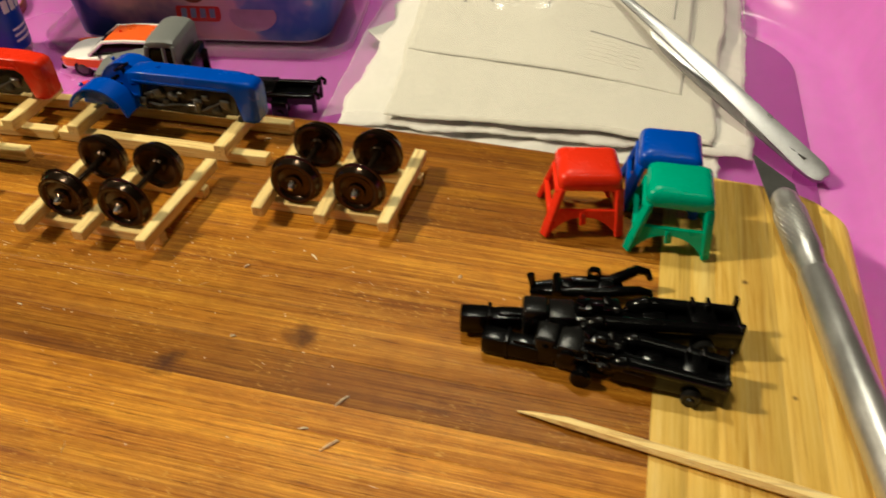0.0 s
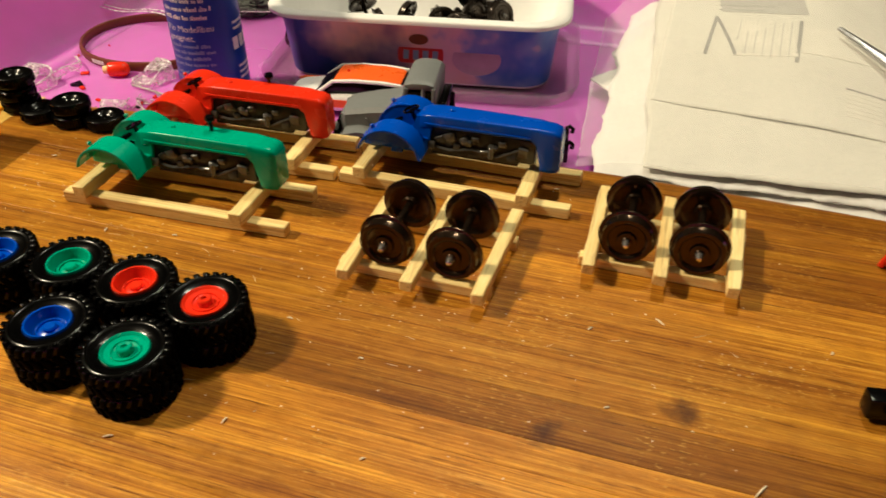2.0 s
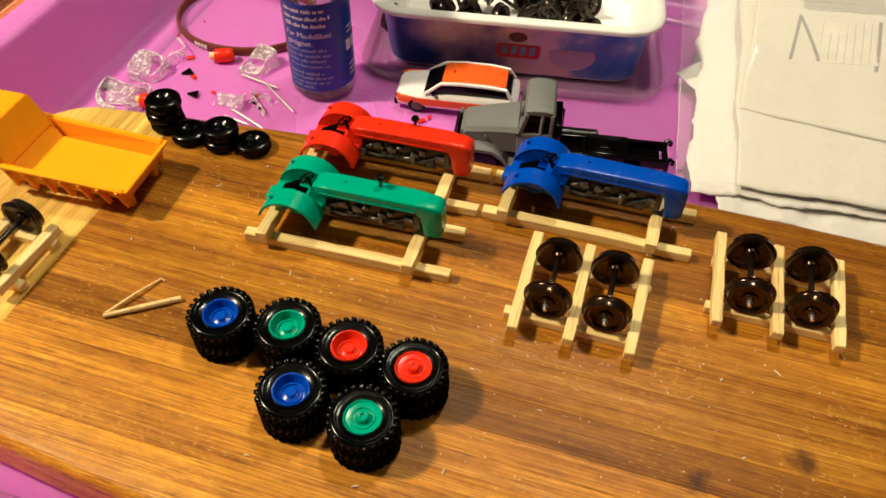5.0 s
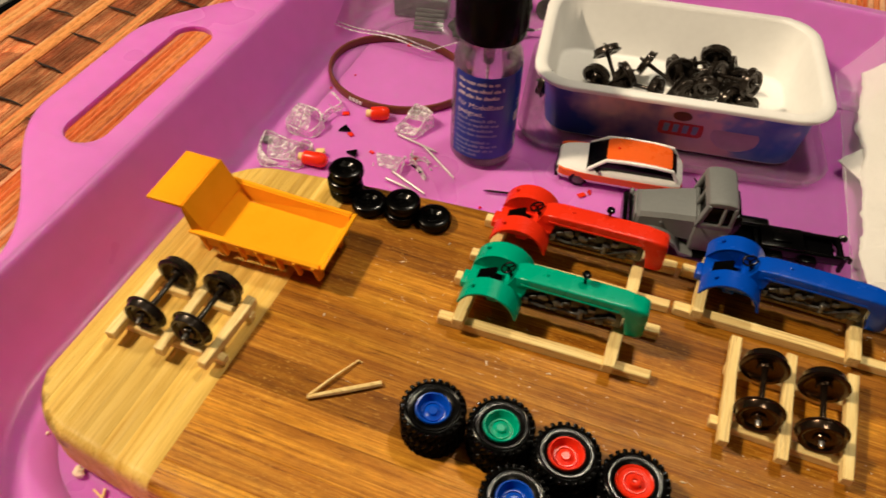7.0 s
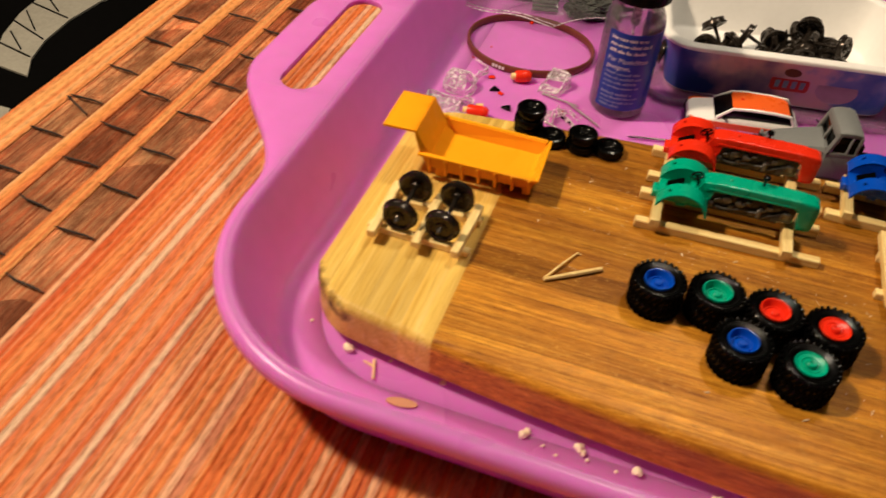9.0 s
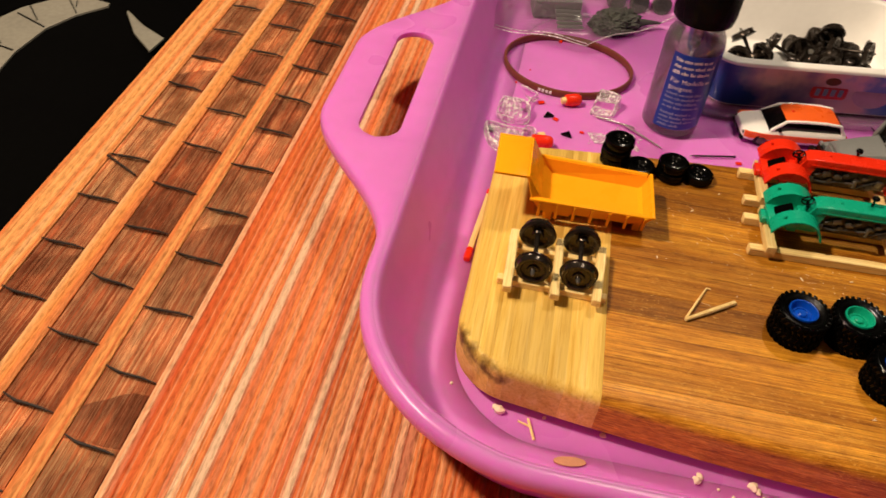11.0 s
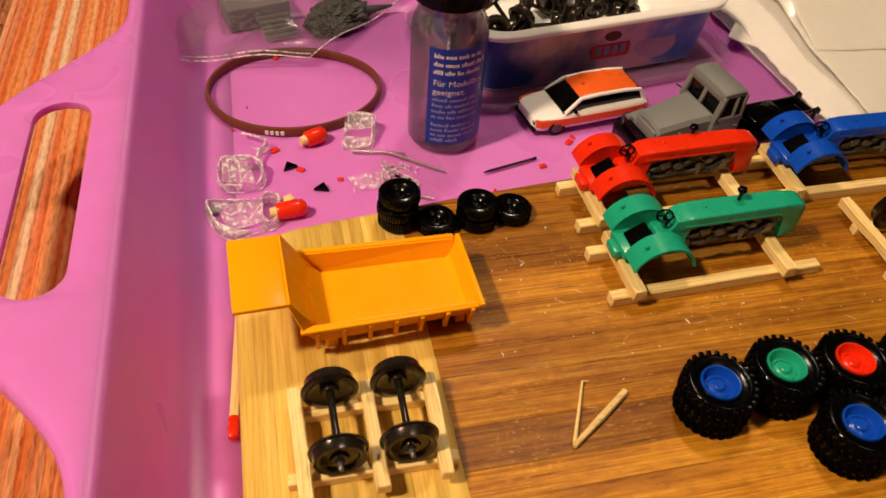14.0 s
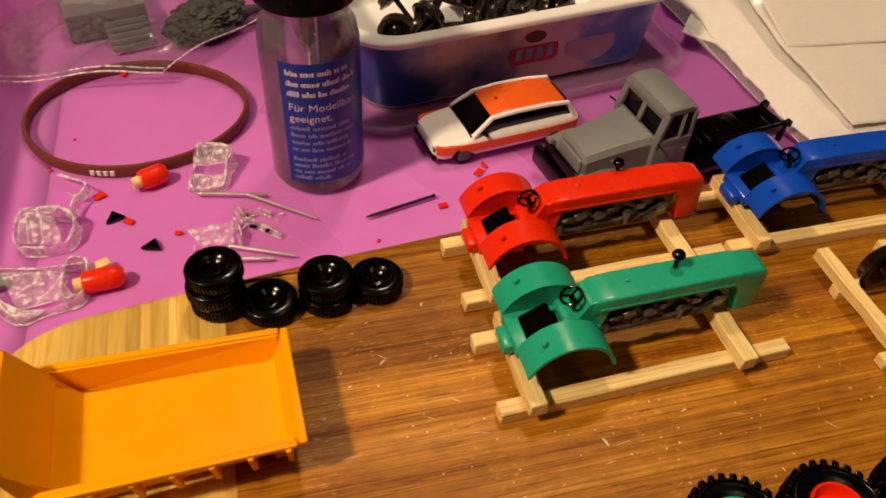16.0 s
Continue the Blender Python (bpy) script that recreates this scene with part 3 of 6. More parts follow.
def build_tray():
    n_side, n_arc, yc = 260, 16, 53.5
    inner = rounded(-194, 194, -95.5, 209, 54, n_side, n_arc)
    foot = rounded(-182, 182, -86, 191, 44, n_side, n_arc)
    rows = []
    for (x, y, nx, ny), (fx, fy, _, _) in zip(inner, foot):
        side = abs(nx) > 0.999
        d = abs(y - yc)
        hump = 36.0 * (0.5 + 0.5 * math.cos(math.pi * min(1, max(0, (d - 21) / 66)))) if abs(nx) > 0.3 else 0
        hump *= smooth((abs(nx) - 0.3) / 0.7)
        sgn = 1 if nx > 0 else -1
        ox, oy = x + nx * 4.0 + sgn * hump, y + ny * 4.0
        L = [(fx - nx * 12, fy - ny * 12, -18.5), (fx - nx * 4, fy - ny * 4, -18.45), (fx, fy, -18.0), (fx + (x - fx) * 0.22, fy + (y - fy) * 0.22, -16.6)]
        for k in (0.45, 0.65, 0.85):
            L.append((fx + (x - fx) * k, fy + (y - fy) * k, -16.6 + 24.2 * (k - 0.22) / 0.78 * 1.0))
        L += [(x - nx * 0.6, y - ny * 0.6, 7.0), (x + nx * 0.4, y + ny * 0.4, 8.4), (x + nx * 1.6, y + ny * 1.6, 9.0)]
        hole = side and d < 36.5
        if hump > 0.5:
            xm = sgn * 212.0
            xm = sgn * min(abs(xm), abs(ox) - (abs(ox) - abs(x)) * 0.45)
            half = 0.0
            if hole:
                e = 36.5 - d
                half = 7.6 if e > 7.6 else math.sqrt(max(0.0, 7.6**2 - (7.6 - e) ** 2))
            L += [(xm - sgn * half, y, 9.0), (xm + sgn * half, y, 9.0)]
        else:
            L += [(x + nx * 2.2, y + ny * 2.2, 9.0), (x + nx * 2.6, y + ny * 2.6, 9.0)]
        L += [(ox - nx * 1.0, oy - ny * 1.0, 9.0), (ox + nx * 0.6, oy + ny * 0.6, 8.3), (ox + nx * 1.3, oy + ny * 1.3, 6.6), (ox + nx * 1.3, oy + ny * 1.3, 4.2)]
        rows.append((L, hole))
    gap, rim_from = 10, 9  # the indices of the hole's inner edge and of the flat rim
    tray = thing("serving_tray", P(0, 0, 0), "glossy pink plastic serving tray with cut-out handles, on the placemat", "tray")
    n = len(rows)
    for name, lo, hi in (("tray_floor", 0, 0), ("side_wall", 0, rim_from), ("rim", rim_from, len(rows[0][0]) - 1)):
        bm = bmesh.new()
        loops = [[bm.verts.new(p) for p in L[lo : hi + 1]] for L, _ in rows]
        if lo == hi:
            bm.faces.new([q[0] for q in loops])
        for i in range(n):
            j = (i + 1) % n
            a, b = loops[i], loops[j]
            for k in range(hi - lo):
                if k + lo == gap and (rows[i][1] or rows[j][1]):
                    continue
                bm.faces.new((a[k], b[k], b[k + 1], a[k + 1]))
        bmesh.ops.remove_doubles(bm, verts=bm.verts, dist=0.01)
        bmesh.ops.recalc_face_normals(bm, faces=bm.faces)
        if sum(f.normal.z * f.calc_area() for f in bm.faces) < 0:
            bmesh.ops.reverse_faces(bm, faces=bm.faces)
        ob = part(name, bm, PINK, tray, "rim with two cut-out handles" if name == "rim" else "", sharp=50)
        shell = ob.modifiers.new("thickness", "SOLIDIFY")
        shell.thickness, shell.offset = 2.2 * U, -1
        if name == "rim":
            soft = ob.modifiers.new("soft_edges", "BEVEL")
            soft.width, soft.segments, soft.limit_method, soft.angle_limit = 0.8 * U, 2, "ANGLE", radians(50)


build_tray()
FLOOR = -18.4  # the tray's floor


# ---- cutting board ----
def front(x):
    return -75.2 + 9.6 * ((x - 6) / 150) ** 2


def back(x):
    return 55.6 - 13.0 * ((x - 45) / 190) ** 2


def rim_drop(d, r=3.2):
    """How far the rounded edge lies below the top at a distance d from the outline."""
    return 0.0 if d >= r else r - math.sqrt(max(0.0, r * r - (r - d) ** 2))


def build_board():
    board = thing("cutting_board", P(0, 0, 0), "worn bamboo cutting board with pale end strips, lying in the tray", "cutting board")
    B, g = FLOOR + 0.2, 0.012
    rng = random.Random(3)
    arc = (0.0, 0.25, 0.7, 1.4, 2.3, 3.2)
    # cross-laid end pieces
    for x_seam, x_end in ((-127.0, -169.8), (127.3, 167.8)):
        s = 1 if x_end > 0 else -1
        cuts, x = [x_seam], x_seam
        while abs(x_end - x) > 7.5:
            x += s * rng.uniform(4.2, 6.6)
            cuts.append(x)
        cuts.append(x_end)
        for a, b in zip(cuts, cuts[1:]):
            last = b == x_end
            xs = [a + s * g, a + s * (g + 0.07)] + ([b - s * (x_end - a) * s * f for f in (0.6, 0.4)] + [b - s * q for q in reversed(arc)] if last else [(a + b) / 2, b - s * (g + 0.07), b - s * g])
            sections = []
            for i, x in enumerate(xs):
                e = abs(x_end - x)
                inset = 16.5 - math.sqrt(max(0.0, 16.5**2 - max(0.0, 16.5 - e) ** 2))
                y0, y1, drop = front(x) + inset, back(x) - inset, rim_drop(e)
                if i == 0 or (not last and i == len(xs) - 1):
                    drop += 0.045
                sec = [(x, y0, B + 1.5 + 3), (x, y0, -3.2 - drop * 0.3)]
                sec += [(x, y0 + d, -max(drop, rim_drop(d))) for d in arc[1:]]
                sec += [(x, y1 - d, -max(drop, rim_drop(d))) for d in reversed(arc[1:])]
                sec += [(x, y1, -3.2 - drop * 0.3), (x, y1, B + 4.5), (x, y1 - 3, B + drop * 0.5), (x, y0 + 3, B + drop * 0.5)]
                sections.append(sec)
            part("end_strip", sweep(sections), CAP, board, sharp=28)
    # long planks between them
    y, ys = -60.0, [-60.0]
    while y < 38:
        y += rng.uniform(5.5, 12.5)
        ys.append(y)
    xs = [-127.0 + g + (127.3 + 127.0 - 2 * g) * k / 24 for k in range(25)]
    for i in range(len(ys) + 1):
        lo, hi = (ys[i - 1] if i else None), (ys[i] if i < len(ys) else None)
        sections = []
        for x in xs:
            if lo is None:
                y0 = front(x)
                sec = [(x, y0 + 3, B), (x, y0, B + 4.5), (x, y0, -3.2)] + [(x, y0 + d, -rim_drop(d)) for d in arc[1:]] + [(x, hi - g - 0.07, 0), (x, hi - g, -0.045), (x, hi - g, B)]
            elif hi is None:
                y1 = back(x)
                sec = [(x, lo + g, B), (x, lo + g, -0.045), (x, lo + g + 0.07, 0)] + [(x, y1 - d, -rim_drop(d)) for d in reversed(arc[1:])] + [(x, y1, -3.2), (x, y1, B + 4.5), (x, y1 - 3, B)]
            else:
                sec = [(x, lo + g, B), (x, lo + g, -0.045), (x, lo + g + 0.07, 0), (x, hi - g - 0.07, 0), (x, hi - g, -0.045), (x, hi - g, B)]
            sections.append(sec)
        part("plank", sweep(sections), BOARD, board, sharp=28)
    part("core", box(296, 102, 14), CAP, board, m=P(-1.5, -10, -9.5))


# ---- wheelsets and their stick frames ----
def wheelset(metal, k):
    """An axle along y with two flanged wheels, at its middle."""
    w = thing("wheelset", P(0, 0, 0), "model railway wheelset with dark burnished flanged wheels", "wheelset", "loose wheelsets")
    prof = [(0, 1.5), (0.8, 1.5), (1.0, 1.1), (1.7, 1.0), (1.9, 0.4), (3.4, 0.35), (3.7, 0.9), (4.35, 1.2), (4.75, 1.1), (4.85, -0.6), (5.0, -0.9), (5.5, -1.05), (5.55, -1.3), (5.2, -1.6), (4.2, -1.7), (3.6, -1.2), (1.9, -1.0), (1.5, -1.8), (0, -1.8)]
    for s in (-1, 1):
        part("wheel", (lathe([(q * k, z) for q, z in prof], 36), pose(0, s * 8.0, 0, -90 * s, 0, 0)), metal, w)
    part("axle", (lathe([(0, -10.6), (0.25, -10.4), (0.5, -9.6), (0.5, -8.5), (0.9, -6.5), (0.75, 0), (0.9, 6.5), (0.5, 8.5), (0.5, 9.6), (0.25, 10.4), (0, 10.6)], 12), pose(0, 0, 0, 90, 0, 0)), metal, w)
    for s in (-1, 1):
        part("axle_tip", (lathe([(0, 0), (0.78, 0), (0.76, 0.5), (0.45, 1.5), (0, 1.7)], 10), pose(0, s * 9.4, 0, -90 * s, 0, 0)), STEELTIP if metal == BRONZE else ENGINE, w, "bright pointed axle end" if metal == BRONZE else "")
    return w


def stick(a, b, w, h, material):
    """A slightly uneven square stick."""
    bm = bar(a, b, w, h)
    bmesh.ops.subdivide_edges(bm, edges=[e for e in bm.edges if e.calc_length() > 6], cuts=5)
    for v in bm.verts:
        v.co += Vector((noise.noise(v.co * 0.23), noise.noise(v.co * 0.23 + Vector((9, 0, 0))), noise.noise(v.co * 0.23 + Vector((0, 9, 0))))) * 0.28
    bmesh.ops.bevel(bm, geom=[e for e in bm.edges if len(e.link_faces) == 2 and e.calc_face_angle() > 1.0], offset=0.22, segments=1, profile=0.5, affect="EDGES")
    return bm


def wheel_frame(m, xs, y0, y1, over, ya, yb):
    f = thing("wheelset_stand", m, "small frame of glued pale wooden sticks on the board", "stick frame", "stick frames for wheelsets")
    part("cross_stick", stick((xs[0] - over[0], ya, 1.35), (xs[2] + over[1], ya - 0.3, 1.35), 2.5, 2.5, STICK), STICK, f)
    part("cross_stick", stick((xs[0] - 1.5, yb, 1.35), (xs[2] + 2.2, yb - 0.1, 1.35), 2.5, 2.5, STICK), STICK, f)
    for i, x in enumerate(xs):
        part("stick", stick((x - 0.3 * (i - 1), y0 + 0.5 * i, 3.95), (x + 0.3 * (i - 1), y1 - 0.4 * i, 3.95), 2.7, 2.7, STICK_Y), STICK_Y, f)


build_board()
wheel_frame(P(7.6, 7.6, 0), (-14.1, -0.2, 14.7), -16.4, 16.6, (3.0, 1.2), -9.2, 8.2)
wheel_frame(P(55.0, 23.6, 0, 0, 0, 0.5), (-14.6, 0.0, 14.6), -15.2, 15.6, (2.2, 1.0), -8.0, 8.2)
wheel_frame(P(-144.3, -24.6, 0), (-13.6, 0.8, 13.6), -13.2, 12.2, (3.0, 3.0), -6.6, 7.8)
first_set = wheelset(BRONZE, 1.10)
first_set.matrix_basis = P(0.4, 7.2, 8.0, 0, 20, 0)
dark_set = wheelset(DARKMETAL, 1.05)
dark_set.matrix_basis = P(-151.0, -23.2, 8.0, 0, 15, 0.5)
for x, y, turn, rz in ((14.7, 7.2, 70, 0.6), (47.2, 23.6, 140, 1), (61.8, 23.8, 200, 0.4)):
    copy_thing(first_set, P(x, y, 8.0, 0, turn, rz))
copy_thing(dark_set, P(-137.3, -22.9, 8.0, 0, 100, -0.5))


# ---- tractor bodies on their stick cradles ----
def cradle(m):
    f = thing("stick_cradle", m, "cradle of four pale wooden sticks under a tractor body", "stick cradle", "stick cradles")
    for y in (-7.4, 7.6):
        part("long_stick", stick((-28.6, y - 0.4, 1.55), (28.6, y + 0.4, 1.55), 3.0, 3.0, STICK), STICK, f)
    for x in (-22.6, 17.8):
        part("cross_stick", stick((x, -10.6, 4.5), (x + 0.3, 10.6, 4.5), 3.2, 3.0, STICK_Y), STICK_Y, f)


def tractor(color, word, m):
    """Nose towards +x; the sticks' top is z = 6."""
    t = thing("toy_tractor", m, word + " plastic model tractor body without wheels, on a stick cradle", "model tractor", "tractor bodies")
    c, cf = 2.7, 2.6
    # bonnet with its nose turned down
    L = []
    for x, w, z0, z1 in ((-10.6, 2.6, 12.6, 16.4), (-9.6, 3.1, 13.4, 17.1), (-6, 3.25, 14.0, 17.4), (4, 3.2, 14.2, 17.5), (17.0, 3.1, 14.2, 17.5), (18.4, 3.05, 12.8, 17.5), (19.6, 3.0, 6.3, 17.4), (22.0, 2.95, 6.2, 17.2), (23.4, 2.8, 6.5, 16.7), (24.0, 2.5, 7.2, 15.8)):
        L.append([(a, b + c, d) for a, b, d in oval(w, z0, z1, x, 32, 9)])
    bonnet = part("bonnet", sweep(L), color, t)
    part("side_trim", [(box(26, 0.35, 0.5, 0.1), pose(4, c - 3.25, 15.0)), (box(26, 0.35, 0.5, 0.1), pose(4, c + 3.25, 15.0))], color, bonnet)
    part("bolt", (cyl(0.5, 0.5, 10, 0.1), pose(-3, c + 0.4, 17.3)), color, bonnet)
    # cowl and floor
    part("cowl", [(sweep([[(x, c + s * y, z) for x, y, z in ((-15.0, 2.6, 7.5), (-8.5, 3.1, 7.5), (-7.2, 3.1, 14.2), (-8.6, 2.9, 16.9), (-11.0, 2.7, 16.4), (-12.8, 2.5, 12.0))] for s in (-1, 1)]))], color, t)
    deck = part("footplate", [(box(15.5, 8.8, 2.2, 0.4), pose(-16.2, cf, 8.6)), (box(6.0, 9.0, 3.4, 0.5), pose(-11.2, cf, 9.4)), (box(2.0, 5, 2.4, 0.4), pose(-24.6, cf, 7.6)), (box(3.0, 9, 1.2, 0.3), pose(-16.0, cf, 7.2))], color, t)
    # thin black plate laid on the footplate below the seat
    part("seat_plate", (box(6.6, 5.2, 0.5, 0.15), pose(-18.2, cf, 9.75)), BLACK, deck, "thin black plate under the seat")
    # fenders: bent strips
    for s in (-1, 1):
        inner, outer = 4.0, 9.9
        arcs = []
        for k in range(19):
            a = radians(12 + 150 * k / 18)
            r = 8.4
            cx, cz = -16.0 + r * math.cos(a) * 1.0, 7.0 + r * math.sin(a)
            ix, iz = -16.0 + (r - 0.75) * math.cos(a), 7.0 + (r - 0.75) * math.sin(a)
            arcs.append([(cx, cf + s * inner, cz), (cx, cf + s * outer, cz - 0.15), (cx, cf + s * (outer + 0.1), cz - 0.5), (ix, cf + s * outer, iz), (ix, cf + s * inner, iz)])
        fender = part("fender", sweep(arcs), color, t)
        part("fender_side", sweep([[(-16.0 + 8.0 * math.cos(radians(12 + 150 * k / 18)), cf + s * y, 7.0 + 8.0 * math.sin(radians(12 + 150 * k / 18))) for k in range(19)] for y in (inner, inner + 0.7)]), color, fender)
        part("rear_light", (cyl(0.55, 0.9, 12, 0.2), pose(-20.6, cf + s * 7.2, 14.1, 0, -28, 0)), color, fender)
    # seat, wheel and lever
    seat = part("seat", [(box(5.8, 5.2, 1.0, 0.48, 3), pose(-19.0, cf, 11.3, 0, -30, 0)), (box(2.8, 4.8, 0.9, 0.42, 3), pose(-16.3, cf, 10.3, 0, 8, 0))], TREAD, t, "black plastic tilted seat")
    part("seat_post", [(box(3.2, 3.2, 2.2, 0.3), pose(-18.6, cf, 8.8))], TREAD, seat)
    column = part("steering_column", tube([(-11.8, c, 12.5), (-13.3, c, 16.2)], 0.55, 8), BLACK, t)
    ring = [(1.85 * math.cos(a), 1.85 * math.sin(a), 0) for a in np.arange(25) * math.pi / 12]
    part("steering_wheel", [(tube(ring, 0.28, 8), pose(-13.4, c, 16.5, 0, -22, 0))] + [(bar((0, 0, 0), (1.85 * math.cos(a), 1.85 * math.sin(a), 0), 0.34, 0.26), pose(-13.4, c, 16.5, 0, -22, 0)) for a in (0.5, 2.6, 4.7)], BLACK, column, "black three-spoke steering wheel")
    if word != "blue":
        ey, ez = (c + 1.3, 20.0) if word == "green" else (c + 3.0, 18.7)
        part("exhaust_cap", [tube([(6.6, ey - 0.2, 16.6), (6.6, ey, ez + 0.4)], 0.45, 8), (lathe([(0, 0), (1.0, 0.0), (1.25, 0.5), (1.0, 1.1), (0, 1.4)], 14), pose(6.6, ey, ez))], BLACK, t, "black exhaust stub with a round cap")
    # engine block with its fittings
    rng = random.Random(11)
    engine = part("engine", [(box(27, 4.2, 6.4, 0.5), pose(4.6, c, 10.6)), (box(22, 3.6, 2.0, 0.4), pose(3.0, c, 7.2))], ENGINEBLOCK, t, "dark grey engine block")
    for s in (-1, 1):
        for k in range(11):
            x = -7.5 + 2.25 * k + rng.uniform(-0.3, 0.3)
            part("engine_fitting", (box(rng.uniform(1.6, 2.7), rng.uniform(0.8, 1.5), rng.uniform(1.4, 3.0), 0.35), pose(x, c + s * (2.55 + rng.uniform(0, 0.3)), 9.2 + 3.2 * (k % 3) / 2 + rng.uniform(-0.4, 0.4), rng.uniform(-20, 20), rng.uniform(-25, 25), 0)), ENGINE if k % 2 == 0 else ENGINEBLOCK, engine)
        part("pump", (cyl(1.1, 1.4, 12, 0.25), pose(1.0, c + s * 2.0, 11.6, -90 * s, 0, 0)), ENGINE, engine)
        part("filter", (cyl(0.8, 3.2, 12, 0.25), pose(7.6, c + s * 2.8, 8.0)), ENGINE, engine)
        part("pipe", tube([(-8, c + s * 2.4, 9.0), (-3, c + s * 2.8, 8.4), (3, c + s * 2.8, 9.6), (9, c + s * 2.9, 8.6), (15, c + s * 2.4, 11.5)], 0.4, 6), ENGINE, engine)


for color, word, x, y, rz in ((GREEN, "green", -54.4, 11.2, 1.7), (RED, "red", -54.0, 36.4, 1.9), (BLUE, "blue", 4.6, 38.4, 0.0)):
    cradle(P(x, y, 0, 0, 0, rz))
    tractor(color, word, P(x, y, 0.05, 0, 0, rz))


# ---- tractor wheels, stacked in pairs ----
def tractor_wheel(color, word, m, hub_up):
    w = thing("toy_tractor_wheel", m, "chunky black tractor tyre on a " + word + " rim, lying flat", "model wheel", "stacked tractor wheels")
    prof = [(4.2, 0.5), (4.9, 0.2), (6.6, 0.1), (7.2, 0.5), (7.45, 1.2), (7.5, 2.6), (7.45, 4.0), (7.25, 4.75), (6.85, 5.15), (6.5, 5.2), (6.3, 5.02), (5.9, 4.98), (5.7, 5.02), (5.1, 4.86), (4.6, 4.72), (4.15, 4.5), (4.0, 0.9), (4.2, 0.5)]
    tyre = part("tyre", lathe(prof, 40), RUBBER, w, sharp=50)
    lugs, shoulders = [], []
    for k in range(26):
        a = 360 / 26 * k
        for up in (0, 1):
            lug = box(1.1, 1.15, 2.5, 0.22, 2)
            for v in lug.verts:
                v.co.y += (v.co.z * (0.42 if up else -0.42))
            lugs.append((lug, pose(0, 0, 0, 0, 0, a + (8 if up else 0)) @ pose(7.45, 0, 1.35 if not up else 3.85)))
            shoulders.append((box(1.1, 0.78, 0.5, 0.14, 2), pose(0, 0, 0, 0, 0, a + (13 if up else -5)) @ pose(7.25, 0, 0.35 if not up else 4.92, 0, -14 if up else 14, 0)))
    part("tread", lugs, TREAD, tyre, "dull black tread", sharp=30)
    part("shoulder", shoulders, RUBBER, tyre, sharp=30)
    if hub_up:
        rim = lathe([(0, 3.9), (1.0, 3.9), (1.2, 4.0), (3.6, 4.4), (3.9, 4.75), (4.15, 4.9), (4.3, 4.6), (4.3, 0.8), (0, 0.8)], 36)
        rim = part("rim", rim, color, w, word + " plastic rim disc")
        part("hub", [(lathe([(0.55, 5.3), (0.6, 4.6), (0.9, 3.9), (1.5, 3.9), (1.4, 5.2), (1.15, 5.45), (0.55, 5.3)], 16)), (cyl(0.6, 0.7, 12), pose(0, 0, 4.2)), (lathe([(2.3, 4.1), (2.4, 4.5), (2.65, 4.5), (2.75, 4.1)], 28))], color, rim)
    else:
        rim = lathe([(0, 3.0), (1.5, 3.0), (1.7, 2.85), (3.0, 2.7), (3.4, 3.2), (3.65, 4.5), (3.85, 4.95), (4.15, 5.0), (4.3, 4.6), (4.3, 0.8), (0, 0.8)], 36)
        rim = part("rim", rim, color, w, word + " plastic dished rim")
        part("hub", [(cyl(1.25, 0.9, 18, 0.25), pose(0, 0, 2.9)), (lathe([(2.2, 2.7), (2.3, 3.2), (2.55, 3.2), (2.65, 2.7)], 28))], color, rim)
    return w


HUES = {"blue": BLUE, "green": GREEN, "red": RED}
for word, x, y, up, rz in (("blue", -72.0, -29.0, 0, 4), ("green", -55.7, -27.3, 0, 17), ("red", -39.8, -28.4, 0, 9), ("red", -24.0, -29.4, 1, 25), ("blue", -47.5, -43.0, 0, 12), ("green", -30.2, -44.6, 1, 31)):
    small = Matrix.Diagonal((0.99, 0.99, 0.95, 1))
    tractor_wheel(HUES[word], word, P(x + 0.3, y - 0.2, 0.0, 0, 0, rz + 5) @ small, 0)
    tractor_wheel(HUES[word], word, P(x, y, 5.02, 0.8, 0.6, rz) @ small, up)


# ---- small black truck tyres ----
def small_tyre(m, hub=1):
    w = thing("toy_lorry_wheel", m, "small black plastic truck wheel, lying flat by the board's edge", "model wheel", "small black tyres")
    tyre = part("tyre", lathe([(3.2, 0.1), (4.2, 0.0), (5.0, 0.4), (5.25, 1.2), (5.25, 2.4), (5.0, 3.2), (4.2, 3.65), (3.4, 3.6), (3.15, 3.2), (3.15, 0.4), (3.2, 0.1)], 32), RUBBER, w)
    part("tread", [(box(0.24, 0.3, 2.2, 0.06, 1), pose(0, 0, 0, 0, 0, a) @ pose(5.22, 0, 1.8)) for a in range(0, 360, 8)], TREAD, tyre)
    rim = part("rim", lathe([(0, 2.5), (0.7, 2.5), (0.9, 2.2), (1.5, 2.1), (2.2, 2.7), (2.9, 2.9), (3.2, 3.3), (3.3, 2.8), (3.3, 0.5), (0, 0.5)], 28), RUBBER, w)
    part("hub", cyl(0.9, 2.7, 12, 0.3), RUBBER, rim)
    return w


tyre_one = small_tyre(P(-127.6, 38.2, 0))
for x, y, z, rx, rz in ((-127.9, 38.0, 3.7, 1, 20), (-127.4, 38.3, 7.4, -1, 50), (-118.4, 35.0, 0, 0, 10), (-107.6, 35.3, 0, 0, 70), (-107.4, 35.6, 3.7, -2, 30), (-97.7, 36.5, 0, 0, 40)):
    copy_thing(tyre_one, P(x, y, z, rx, 0, rz))


